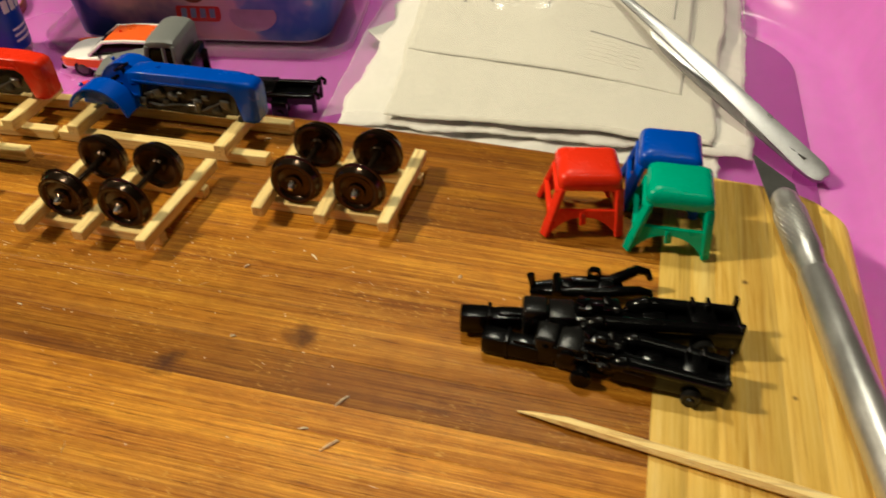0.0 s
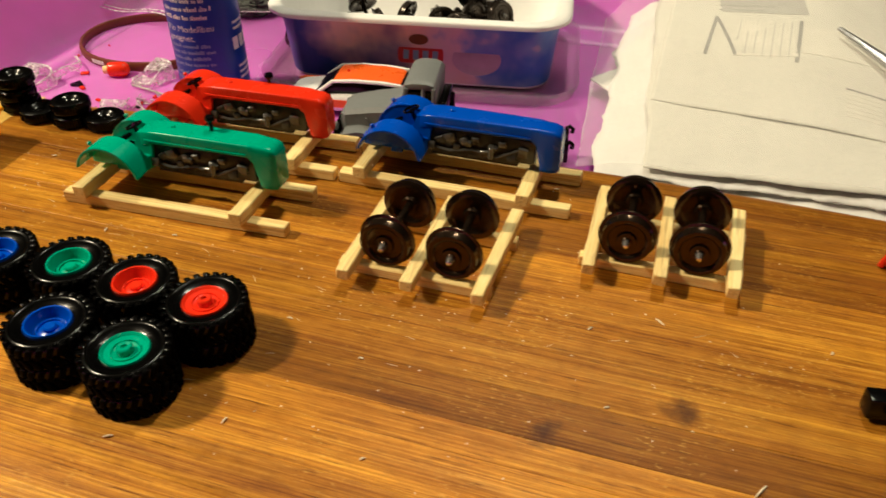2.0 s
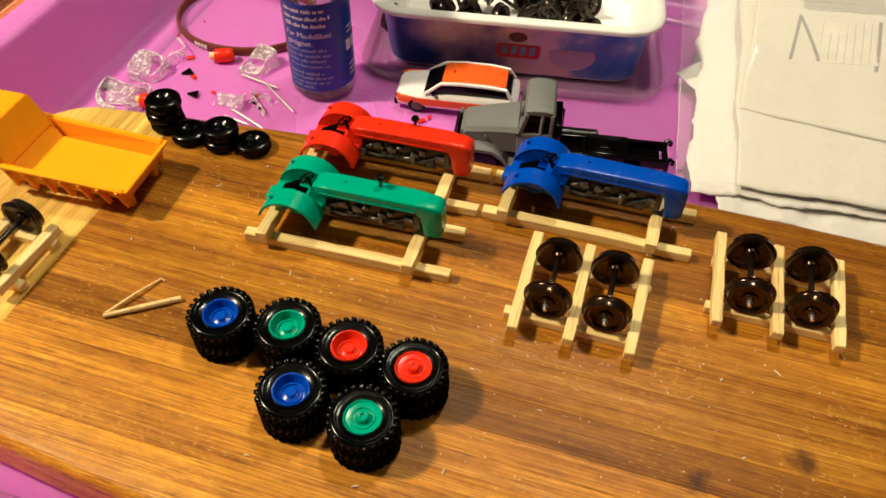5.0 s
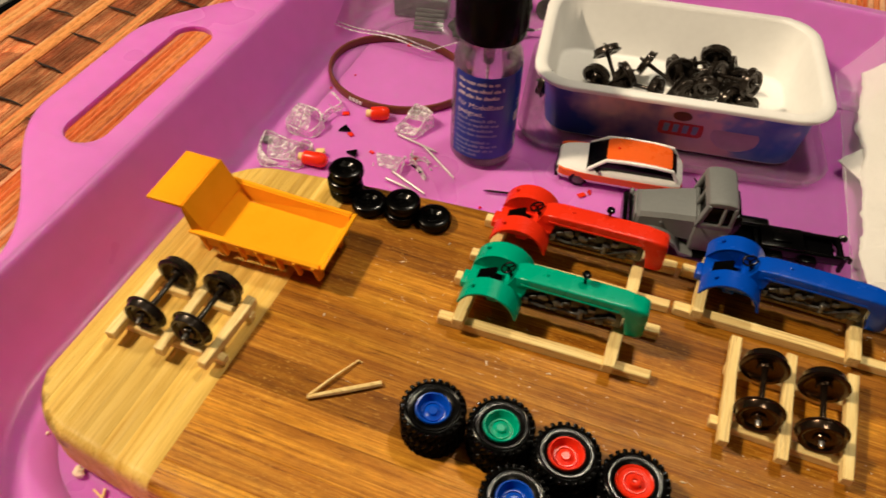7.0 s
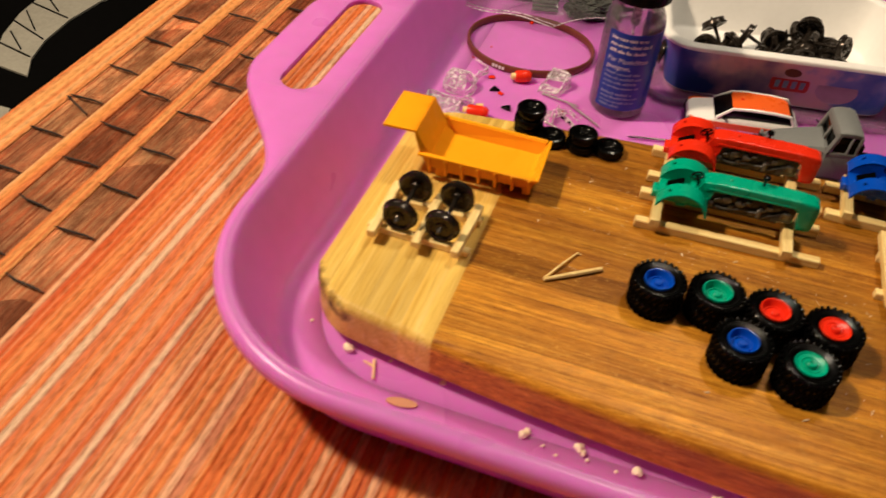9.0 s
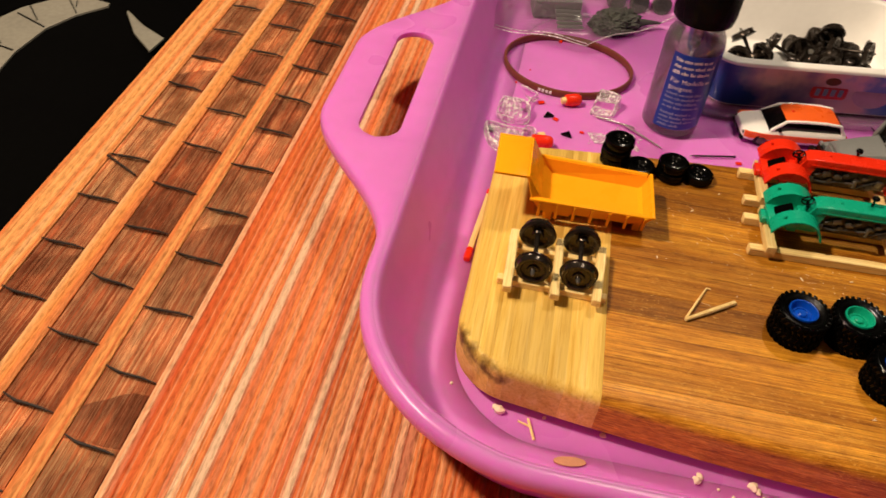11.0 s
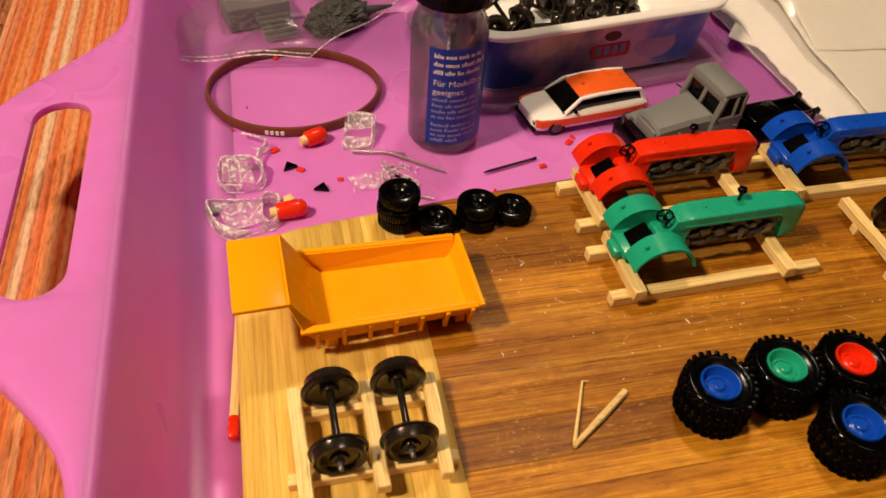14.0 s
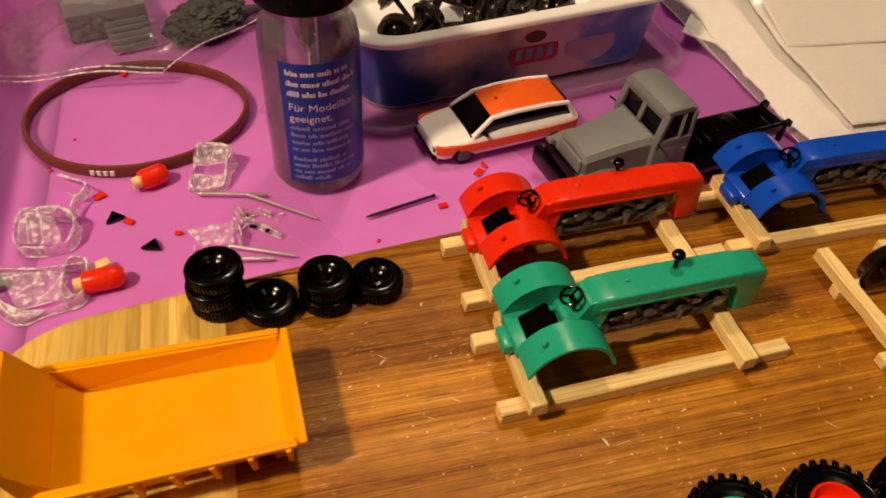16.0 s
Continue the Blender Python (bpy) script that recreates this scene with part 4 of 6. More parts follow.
# ---- orange dump body ----
def dump_body(m):
    """Canopy towards -x, tail towards +x; floor about 5 above the board."""
    d = thing("tipper_skip", m, "orange plastic tipper truck body with a cab canopy, empty", "model kit")
    t = 0.9

    def plate(a, b, c, e, thick=t):
        a, b, c, e = (Vector(p) for p in (a, b, c, e))
        n = (b - a).cross(e - a).normalized() * thick
        return sweep([[a, b, c, e], [a + n, b + n, c + n, e + n]])

    # floor, flared sides, sloped front, canopy
    part("bed_floor", plate((-13, -8.6, 5.2), (20.5, -8.6, 4.6), (20.5, 8.6, 4.6), (-13, 8.6, 5.2)), ORANGE, d, sharp=30)
    part("front_slope", plate((-20, -11.2, 10.4), (-13, -8.6, 5.0), (-13, 8.6, 5.0), (-20, 11.2, 10.4)), ORANGE, d, sharp=30)
    for s in (-1, 1):
        part("side_wall", plate((-16.5, s * 10.6, 5.2), (20.8, s * 8.7, 4.4), (21.0, s * 10.8, 9.6), (-19.8, s * 11.4, 10.6), t * s), ORANGE, d, sharp=30)
        part("bed_runner", (box(22, 3, 2.8, 0.4), pose(6, s * 5, 3.0)), ORANGE, d)
    part("bed_bolster", (box(6, 15.5, 3.2, 0.5), pose(-8, 0, 3.2)), ORANGE, d)
    part("headboard", plate((-22.4, -10.3, 18.0), (-17.2, -10.2, 9.0), (-17.2, 10.2, 9.0), (-22.4, 10.3, 18.0)), ORANGE, d, sharp=30)
    part("corner_gusset", plate((-19.8, -11.2, 10.6), (-13.5, -8.9, 5.2), (-15.5, -8.9, 8.0), (-22.4, -10.3, 18.0), 0.7), ORANGE, d, sharp=30)
    part("corner_gusset", plate((-19.8, 11.2, 10.6), (-13.5, 8.9, 5.2), (-15.5, 8.9, 8.0), (-22.4, 10.3, 18.0), -0.7), ORANGE, d, sharp=30)
    part("canopy", (box(11.6, 20.8, 1.0, 0.25), pose(-28.0, 0, 17.9, 0, 0, 0)), ORANGE, d)
    for s in (-1, 1):
        part("side_rail", bar((-20.2, s * 11.7, 10.5), (21.3, s * 11.1, 9.5), 1.3, 0.9, 0.2), ORANGE, d)
        for k in range(7):
            x = -16.5 + 6.05 * k
            part("rib", bar((x, s * 11.6, 9.8), (x + 0.2, s * (9.7 - 0.12 * k), 2.4), 1.0, 1.5, 0.2), ORANGE, d)
        part("foot", (box(3, 2, 5.2, 0.3), pose(-13, s * 7.5, 2.6)), ORANGE, d)
        part("tail_foot", (box(2.5, 2, 4.6, 0.3), pose(18.5, s * 6.5, 2.3)), ORANGE, d)
    part("tail_slope", [plate((18.6, -8.8, 4.6), (20.6, -9.3, 5.6), (20.6, 9.3, 5.6), (18.6, 8.8, 4.6)), plate((20.4, -9.2, 5.4), (22.6, -11.2, 9.4), (22.6, 11.2, 9.4), (20.4, 9.2, 5.4)), bar((22.4, -11.4, 9.6), (22.4, 11.4, 9.6), 1.2, 0.9, 0.2)], ORANGE, d, sharp=25)


dump_body(P(-137.0, 9.6, 0, 0, 0, 2.2) @ Matrix.Diagonal((0.94, 1, 1, 1)))


# ---- split cocktail stick and loose chips ----
def splinter(name, pts, rs, label, material=STICK, category="wood splinter"):
    return tagged(part(name, tube(pts, rs, 7), material), label, category)


splinter("broken_stick", [(-103.8, -33.2, 0.8), (-96, -27.8, 0.85), (-88.4, -22.4, 0.8)], [0.55, 0.8, 0.75], "broken pale cocktail stick on the board")
splinter("broken_stick", [(-103.6, -32.6, 1.0), (-100, -25, 1.1), (-96.8, -18.2, 0.6), (-95.5, -18.4, 0.5)], [0.42, 0.36, 0.26, 0.2], "thin curled splinter of a cocktail stick")
splinter("cocktail_stick", [(105.2, -29.0, 0.5), (107.8, -29.2, 0.75), (113.6, -29.9, 1.15), (135, -32.7, 1.2), (171, -37.6, 1.2)], [0.12, 0.45, 0.95, 1.15, 1.15], "pointed wooden cocktail stick lying on the board", category="cocktail stick")
for x, y, l, a in ((75.3, -33.8, 3.2, 60), (71, -40.8, 1.6, 20), (76.4, -43, 3.6, 50), (56.7, 1.0, 2.2, 140), (-12.6, -20, 1.2, 0), (-11.4, -46.8, 1.5, 80), (-28.1, -55.7, 1.8, 30), (-53.2, -56.2, 1.2, 10), (44, -5, 1.2, 60), (50, -24, 1.0, 30), (-66, -6, 1.6, 110), (-50, -3, 1.2, 15), (-100, 18, 1.2, 40), (5, -26, 0.9, 0), (88, 2, 1.0, 70), (28, 42, 1.4, 10), (-112, -8, 1.1, 100), (-90, 30, 1.0, 60), (14, -47, 1.0, 45), (-6, 17, 1.1, 100)):
    ca, sa = math.cos(radians(a)), math.sin(radians(a))
    tagged(part("wood_chip", tube([(-ca * l / 2, -sa * l / 2, 0.2), (0, 0, 0.35), (ca * l / 2, sa * l / 2, 0.2)], [0.08, 0.2, 0.12], 5), CRUMB, m=P(x, y, 0)), "tiny pale wood shaving on the board", "wood chip", "wood shavings")
rng = random.Random(21)
for x, y, s in ((-153.2, -65.2, 2.4), (-154.6, -64.2, 1.2), (-140.0, -64.6, 0.9), (-123, -66.6, 1.4), (-96.4, -74.6, 2.0), (-95.6, -73.2, 1.6), (-81.0, -73.2, 2.3), (-79.6, -74.4, 1.4), (-64.6, -74.8, 2.3), (-43.6, -75.8, 2.4), (-90.5, -76.0, 0.7), (-86.5, -77.5, 0.9), (-78, -76.0, 0.9), (-168.5, -59, 0.9), (-70, -76.5, 0.8), (-30, -78.5, 1.5), (-12, -78.5, 1.8)):
    bm = bmesh.new()
    bmesh.ops.create_icosphere(bm, subdivisions=2, radius=s * 0.62)
    for v in bm.verts:
        v.co *= 1 + 0.5 * noise.noise(v.co * 0.9 + Vector((x, y, 0)))
        v.co.z *= 0.85
    tagged(part("wood_crumb", bm, CRUMB, m=P(x, y, FLOOR + s * 0.42, 0, 0, rng.uniform(0, 360))), "pale wood crumb on the tray's floor", "wood crumb", "wood crumbs")
# fine dust and fibres worn off the board
rng = random.Random(8)
dust = bmesh.new()
for k in range(300):
    cx, cy, spread = rng.choice(((0, -6, 60), (20, -4, 26), (-60, -8, 30), (60, -14, 40), (-10, -40, 60), (-90, 10, 24), (30, 44, 30)))
    x, y = rng.gauss(cx, spread * 0.6), rng.gauss(cy, spread * 0.28)
    if not (-125 < x < 126 and -62 < y < 44):
        continue
    fibre = k % 7 == 0
    l, w, a = (rng.uniform(1.6, 4.2), 0.05, rng.gauss(0.1, 0.5)) if fibre else (rng.uniform(0.18, 0.55), rng.uniform(0.10, 0.24), rng.uniform(0, 6.28))
    u, n = Vector((math.cos(a), math.sin(a), 0)) * l / 2, Vector((-math.sin(a), math.cos(a), 0)) * w
    p = Vector((x, y, 0.02))
    low = [dust.verts.new(q) for q in (p - u, p + n, p + u, p - n)]
    top = dust.verts.new(p + Vector((0, 0, 0.08 if fibre else 0.16)))
    for i in range(4):
        dust.faces.new((low[i], low[(i + 1) % 4], top))
tagged(part("wood_dust", dust, CRUMB), "pale wood dust and fibres strewn over the board", "wood dust", kind="stuff")
splinter("broken_stick", [(-142.2, -72.6, FLOOR + 0.6), (-144.6, -66.2, FLOOR + 0.8)], [0.4, 0.45], "short splinter on the tray's floor")
splinter("broken_stick", [(-147.4, -67.4, FLOOR + 0.5), (-143.4, -68.6, FLOOR + 0.5)], [0.3, 0.35], "short splinter on the tray's floor")
tagged(part("wood_shaving", (lathe([(0, 0.3), (1, 0.32), (1.02, 0.1), (0, 0)], 16), Matrix.Translation((-131.6, -77.0, FLOOR + 0.1)) @ Matrix.Rotation(radians(8), 4, "Z") @ Matrix.Diagonal((4.6, 1.5, 1.6, 1))), SHAVING), "flat brown wood shaving on the tray's floor", "wood shaving")
match = thing("matchstick", P(-171.4, 12, FLOOR + 1.4, 0, 0, 86), "pale matchstick with a red head in the tray beside the board", "matchstick")
part("stem", box(30, 2.0, 2.0, 0.2), STICK, match)
part("head", (box(6, 2.6, 2.6, 0.9), pose(-17.5, 0, 0)), RED, match, "red match head")
part("red_end", (box(3, 2.4, 2.4, 0.7), pose(16.5, 0, 0)), RED, match)


# ---- model car ----
def estate_car(m):
    """Nose towards -x, wheels on z = 0."""
    c = thing("model_car", m, "white and bright orange toy estate car with black windows", "toy car")
    shape = ((-23.2, 5.6, 3.4, 6.2), (-22.6, 7.2, 2.6, 7.2), (-20.5, 8.4, 2.2, 7.9), (-15, 8.9, 2.0, 8.7), (-10.5, 9.0, 2.0, 9.3), (0, 9.1, 2.0, 9.6), (12, 9.0, 2.0, 9.7), (20, 8.7, 2.2, 9.7), (22.4, 8.0, 2.6, 9.4), (23.2, 6.6, 3.4, 8.6))
    body = part("body", sweep([oval(w, z0, z1, x, 28, 5) for x, w, z0, z1 in shape]), WHITE, c)
    part("glazing", sweep([oval(w, z0, z1, x, 28, 5) for x, w, z0, z1 in ((-12.2, 7.4, 8.4, 9.6), (-8.5, 7.4, 8.4, 12.4), (-5.0, 7.0, 8.4, 14.6), (2, 7.0, 8.4, 15.1), (12, 6.9, 8.4, 15.0), (18.5, 6.8, 8.4, 14.3), (20.6, 6.9, 8.4, 10.0))]), BLACK, c, "black glossy window band")
    part("roof", sweep([oval(w, z0, z1, x, 24, 4) for x, w, z0, z1 in ((-5.6, 5.4, 14.0, 14.5), (-4.4, 6.2, 14.1, 15.2), (2, 6.5, 14.2, 15.8), (11, 6.4, 14.2, 15.7), (17, 6.0, 13.7, 15.0), (18.4, 5.2, 13.6, 14.4))]), SIGNAL, c, "bright orange roof")
    for s in (-1, 1):
        part("pillar", tube([(-11.6, s * 7.7, 9.2), (-5.6, s * 6.7, 14.3), (2, s * 6.75, 15.0), (12, s * 6.7, 14.9), (18.6, s * 6.6, 14.1), (20.9, s * 7.2, 9.6)], 0.75, 8), WHITE, c)
        part("side_stripe", sweep([[(x, s * (w + 0.14), z) for z in (4.5, 5.4, 6.6, 7.7)] + [(x, s * (w - 0.8), z) for z in (7.7, 6.6, 5.4, 4.5)] for x, w in ((-22.5, 7.15), (-20.5, 8.35), (-15, 8.85), (-5, 9.05), (8, 9.08), (18, 8.8), (21.0, 8.4), (22.4, 7.95))]), SIGNAL, body, "orange side stripe")
        part("mirror", (box(1.0, 1.6, 1.2, 0.3), pose(-8.2, s * 8.6, 10.1)), BLACK, c)
        for x in (-14.6, 14.0):
            wheel = part("wheel", (lathe([(0, 0), (2.0, 0.1), (3.2, 0.0), (3.6, 0.5), (3.6, 2.2), (3.2, 2.7), (0, 2.7)], 24), pose(x, s * 6.2, 3.6, -90 * s, 0, 0)), RUBBER, c)
            part("hubcap", (lathe([(0, 0.35), (1.6, 0.25), (2.1, 0)], 20), pose(x, s * 8.95, 3.6, -90 * s, 0, 0)), ENGINE, wheel, "dark grey hubcap")
        part("headlight", (box(0.8, 3.0, 1.1, 0.3), pose(-22.6, s * 5.6, 6.2, 0, 0, s * 16)), ENGINE, c)
        part("tail_light", (box(0.6, 1.6, 2.6, 0.2), pose(23.0, s * 6.3, 7.0)), RED, c)
    part("bumper", (box(1.4, 15.0, 2.2, 0.5), pose(-22.9, 0, 3.2)), BLACK, c, "black front bumper")
    part("rear_window", sweep([oval(5.6, 10.4, 13.4, 19.2, 20, 5), oval(5.8, 10.2, 12.8, 20.3, 20, 5)]), BLACK, c)
    part("aerial_base", (lathe([(0, 0), (0.6, 0), (0.4, 0.5), (0, 0.7)], 10), pose(-1.5, 0, 15.6)), RED, c)


estate_car(P(-51.8, 101.6, FLOOR, 0, 0, 8.5) @ Matrix.Diagonal((0.94, 0.97, 0.83, 1)))


# ---- grey lorry ----
def lorry(m):
    """Bonnet towards -x, chassis towards +x, on z = 0."""
    c = thing("model_lorry", m, "grey plastic lorry cab on a long bare black chassis", "toy lorry")
    bonnet = part("bonnet", sweep([[(x, y, z) for y, z in ((-w, 10.0), (-w, h - 1.6), (-w + 1.2, h - 0.3), (0, h + 0.5), (w - 1.2, h - 0.3), (w, h - 1.6), (w, 10.0))] for x, w, h in ((-33.4, 5.6, 16.0), (-32.6, 6.2, 16.8), (-24, 7.0, 18.4), (-15, 7.9, 19.6))]), GREY, c, sharp=25)
    part("grille", (box(1.0, 10.4, 8.0, 0.4), pose(-33.7, 0, 11.2)), GREY, bonnet)
    for s in (-1, 1):
        part("fender", sweep([[(x, s * y, z), (x, s * (y + 5.2), z - 0.3), (x, s * (y + 5.2), z - 1.5), (x, s * y, z - 1.5)] for x, y, z in ((-34.5, 5.6, 9.4), (-32.5, 5.8, 11.6), (-28, 5.8, 12.6), (-23, 5.8, 12.2), (-19.5, 5.9, 10.0), (-17.5, 6.0, 7.4), (-13, 6.0, 6.6))]), GREY, c, sharp=30)
        part("headlight", (cyl(1.3, 1.2, 14, 0.3), pose(-34.4, s * 8.0, 12.4, 0, -90, 0)), GREY, c)
        part("side_hatch", (cyl(0.5, 0.5, 10), pose(-25.5, s * 6.9, 14.6, -90 * s, 0, 0)), GREY, bonnet)
        part("running_board", (box(11, 4, 1.2, 0.3), pose(-10, s * 9.2, 5.4)), BLACK, c)
        part("front_wheel", (lathe([(0, 0), (3.6, 0.0), (4.8, 0.4), (5.0, 1.2), (5.0, 2.6), (4.6, 3.4), (0, 3.4)], 26), pose(-25.5, s * 6.4, 5.0, -90 * s, 0, 0)), RUBBER, c)
    part("bumper", [(box(2.4, 24, 5.4, 0.6), pose(-36.0, 0, 6.2)), (box(1.2, 18, 8.5, 0.4), pose(-35.2, 0, 8.2))], BLACK, c, "black bumper and radiator guard")
    # cab: lower shell, pillars, roof
    x0, x1, w = -15.0, -3.8, 9.4
    cab = part("cab", [(box(11.2, 2 * w, 10.6, 0.6), pose(-9.4, 0, 12.6)), bar((x0 + 0.4, -w + 0.9, 17.4), (x0 + 2.6, -w + 1.2, 26.2), 2.0, 1.4, 0.2), bar((x0 + 0.4, w - 0.9, 17.4), (x0 + 2.6, w - 1.2, 26.2), 2.0, 1.4, 0.2), bar((x0 + 0.4, 0, 17.4), (x0 + 2.4, 0, 26.2), 1.5, 1.2, 0.2), bar((x0 + 0.9, -w + 0.6, 18.4), (x0 + 0.9, w - 0.6, 18.4), 1.2, 1.8, 0.2), bar((x0 + 2.2, -w + 0.6, 25.2), (x0 + 2.2, w - 0.6, 25.2), 1.2, 1.6, 0.2), bar((x0 + 1.0, -w + 0.5, 18.2), (x1, -w + 0.5, 18.2), 1.0, 2.0, 0.2), bar((x0 + 1.0, w - 0.5, 18.2), (x1, w - 0.5, 18.2), 1.0, 2.0, 0.2),
        (box(1.2, 2 * w - 0.4, 9.6, 0.3), pose(x1 - 0.4, 0, 21.6)), bar((-7.6, -w + 0.6, 17.6), (-7.4, -w + 0.8, 26.0), 0.9, 0.9, 0.1), bar((-7.6, w - 0.6, 17.6), (-7.4, w - 0.8, 26.0), 0.9, 0.9, 0.1)], GREY, c, sharp=30)
    part("roof", sweep([oval(wd, 25.2, top, x, 24, 4) for x, wd, top in ((x0 + 1.4, 7.6, 26.2), (x0 + 2.2, 8.7, 27.6), (x0 + 4.5, 9.0, 28.4), (-6.4, 9.0, 28.4), (-4.2, 8.8, 27.6), (-3.4, 8.0, 26.4))]), GREY, cab, sharp=35)
    for s in (-1, 1):
        part("door_handle", (box(1.6, 0.5, 0.5, 0.15), pose(-5.4, s * (w + 0.1), 15.6)), GREY, cab)
        part("wing_mirror", [bar((x0 + 0.6, s * w, 19), (x0 - 0.5, s * (w + 2.0), 19.5), 0.35, 0.35)], BLACK, cab)
    # solid black block added to give the shade inside the empty cab
    part("interior_shade_block", (box(8.6, 17.0, 9.2, 0.3), pose(-8.9, 0, 20.6)), BLACK, cab, "black block filling the cab, in place of shade behind the windows")
    part("rear_box", [(box(2.6, 13, 8, 0.6), pose(-2.0, 0, 17.4)), (cyl(1.5, 10, 14, 0.3), pose(-1.2, 5, 9)), (cyl(1.2, 8, 14, 0.3), pose(-1.2, -5, 9))], BLACK, c)
    for s in (-1, 1):
        part("chassis_rail", (box(70, 1.5, 3.2, 0.3), pose(1.5, s * 4.4, 8.2)), BLACK, c)
        part("fuel_tank", (cyl(2.6, 13, 18, 0.5), pose(0, s * 8.0, 6.6, 0, 90, 0)), BLACK, c)
        part("tow_hook", tube([(35.6, s * 4.6, 9.6), (36.8, s * 4.8, 10.6), (37.8, s * 4.8, 9.8), (37.6, s * 4.8, 8.6)], 0.7, 8), BLACK, c)
        part("rear_bracket", (box(1.4, 1.6, 6.5, 0.3), pose(36.0, s * 4.6, 7.2)), BLACK, c)
    for x in (-30, -12, 8, 22, 35.5):
        part("cross_member", (box(1.8, 9.4, 2.4, 0.3), pose(x, 0, 8.2)), BLACK, c)
    part("deck_plate", [(box(62, 8.6, 1.0, 0.2), pose(3, 0, 7.2)), (box(14, 9.4, 0.8, 0.2), pose(16, 0, 10.2)), (box(6, 5, 0.6, 0.2), pose(16, 0, 10.9))], BLACK, c)
    for x in (14, 25):
        part("rear_axle", [(tube([(x, -8, 4.2), (x, 8, 4.2)], 1.4, 10)), (box(4, 5, 4.2, 0.6), pose(x, 0, 4.6)), (box(5, 2, 8, 0.3), pose(x, 6.2, 4.2)), (box(5, 2, 8, 0.3), pose(x, -6.2, 4.2))], BLACK, c)


lorry(P(-10.4, 79.3, FLOOR, 0, 0, 9.5) @ Matrix.Diagonal((0.95, 1, 1, 1)))


# ---- glue bottle ----
def bottle(m):
    b = thing("glue_bottle", m, "small clear glass bottle with a black cap and blue label", "bottle")
    r = 11.7
    outer = [(0, 0.9), (7.5, 0.5), (9.6, 0.0), (10.8, 0.8), (r, 2.4), (r, 40.0), (r - 0.5, 43.0), (r - 1.9, 45.8), (r - 2.6, 47.5), (r - 2.6, 51.0)]
    inner = [(r - 3.6, 51.0), (r - 3.6, 47.8), (r - 2.9, 45.5), (r - 1.5, 42.8), (r - 1.1, 40.0), (r - 1.1, 4.0), (8.8, 2.6), (0, 2.3)]
    part("glass", lathe(outer + inner, 48), GLASS, b, sharp=60)
    cap = part("cap", lathe([(0, 69.1), (9.8, 69.1), (11.4, 68.3), (11.9, 67.1), (11.9, 52.1), (11.6, 50.5), (11.0, 50.1), (8.9, 50.1), (8.9, 50.4), (0, 50.4)], 56), CAPBLACK, b, "ribbed black screw cap")
    part("grip_ribs", [(box(0.4, 0.5, 13, 0.12, 1), pose(0, 0, 0, 0, 0, a) @ pose(11.85, 0, 59.8)) for a in range(0, 360, 5)], CAPBLACK, cap)
    R = r + 0.12
    a0, a1 = -118, 88  # the label's sweep, degrees
    arc = [radians(a0 + (a1 - a0) * k / 44) for k in range(45)]
    label = part("label", sweep([[(q * math.cos(a), q * math.sin(a), z) for q, z in ((R, 5.0), (R, 39.2), (R - 0.1, 39.2), (R - 0.1, 5.0))] for a in arc]), LABELBLUE, b, "dark blue printed paper label")

    def wrapped(bm, angle, z):
        for v in bm.verts:
            a = radians(angle) + v.co.x / R
            q = R + 0.05 + v.co.z
            v.co = Vector((q * math.cos(a), q * math.sin(a), z + v.co.y))
        return bm

    def line(width, h):
        bm = bmesh.new()
        n = max(2, int(width / 0.8))
        rows = [[bm.verts.new((width * k / n, y, 0)) for k in range(n + 1)] for y in (0, h)]
        for k in range(n):
            bm.faces.new((rows[0][k], rows[0][k + 1], rows[1][k + 1], rows[1][k]))
        return bm

    for k, words in enumerate(("Für Modellbau", "geeignet.")):
        part("lettering", wrapped(letters(words, 2.9), -110, 26.6 - 3.0 * k), PRINTWHITE, label, "white printed lettering")
    rng2 = random.Random(4)

    def row(z, h, width):
        """A line of print too small to read: words of upright bars."""
        out, x = [], 0.0
        while x < width:
            for _ in range(rng2.randint(2, 9)):
                w, tall = rng2.uniform(0.30, 0.62), h * rng2.choice((0.62, 0.66, 0.7, 1.0))
                if x + w < width:
                    out.append(wrapped(line(w, tall), -110 + math.degrees(x / R), z))
                x += w + 0.17
            x += 0.55
        return out

    part("printed_line", [q for z, w in ((36.0, 15), (33.3, 17), (30.6, 16)) for q in row(z, 1.5, w)], PRINTWHITE, label)
    part("fine_print", [q for z, w in ((21.2, 15), (19.1, 16), (17.0, 15), (14.9, 16), (11.9, 13), (10.0, 16), (8.1, 15), (6.2, 9)) for q in row(z, 1.25, w)], PRINTPALE, label)
    block = []
    for k in range(5):
        block.append(wrapped(line(2.6, 4.2), 0 + 16 * k, 18.5))
    for z in (27, 25, 12, 10, 8):
        block.append(wrapped(line(9, 0.8), 5, z))
    part("title_block", block, PRINTWHITE, label)
    part("dip_brush", [(cyl(1.9, 12, 14, 0.3), pose(0, 0, 38)), tube([(0, 0, 39), (0.4, 0, 9)], 0.5, 8)], CLEAREDGE, b, "clear applicator tube inside the bottle")


bottle(P(-102.2, 96.6, FLOOR, 0, 0, -14))


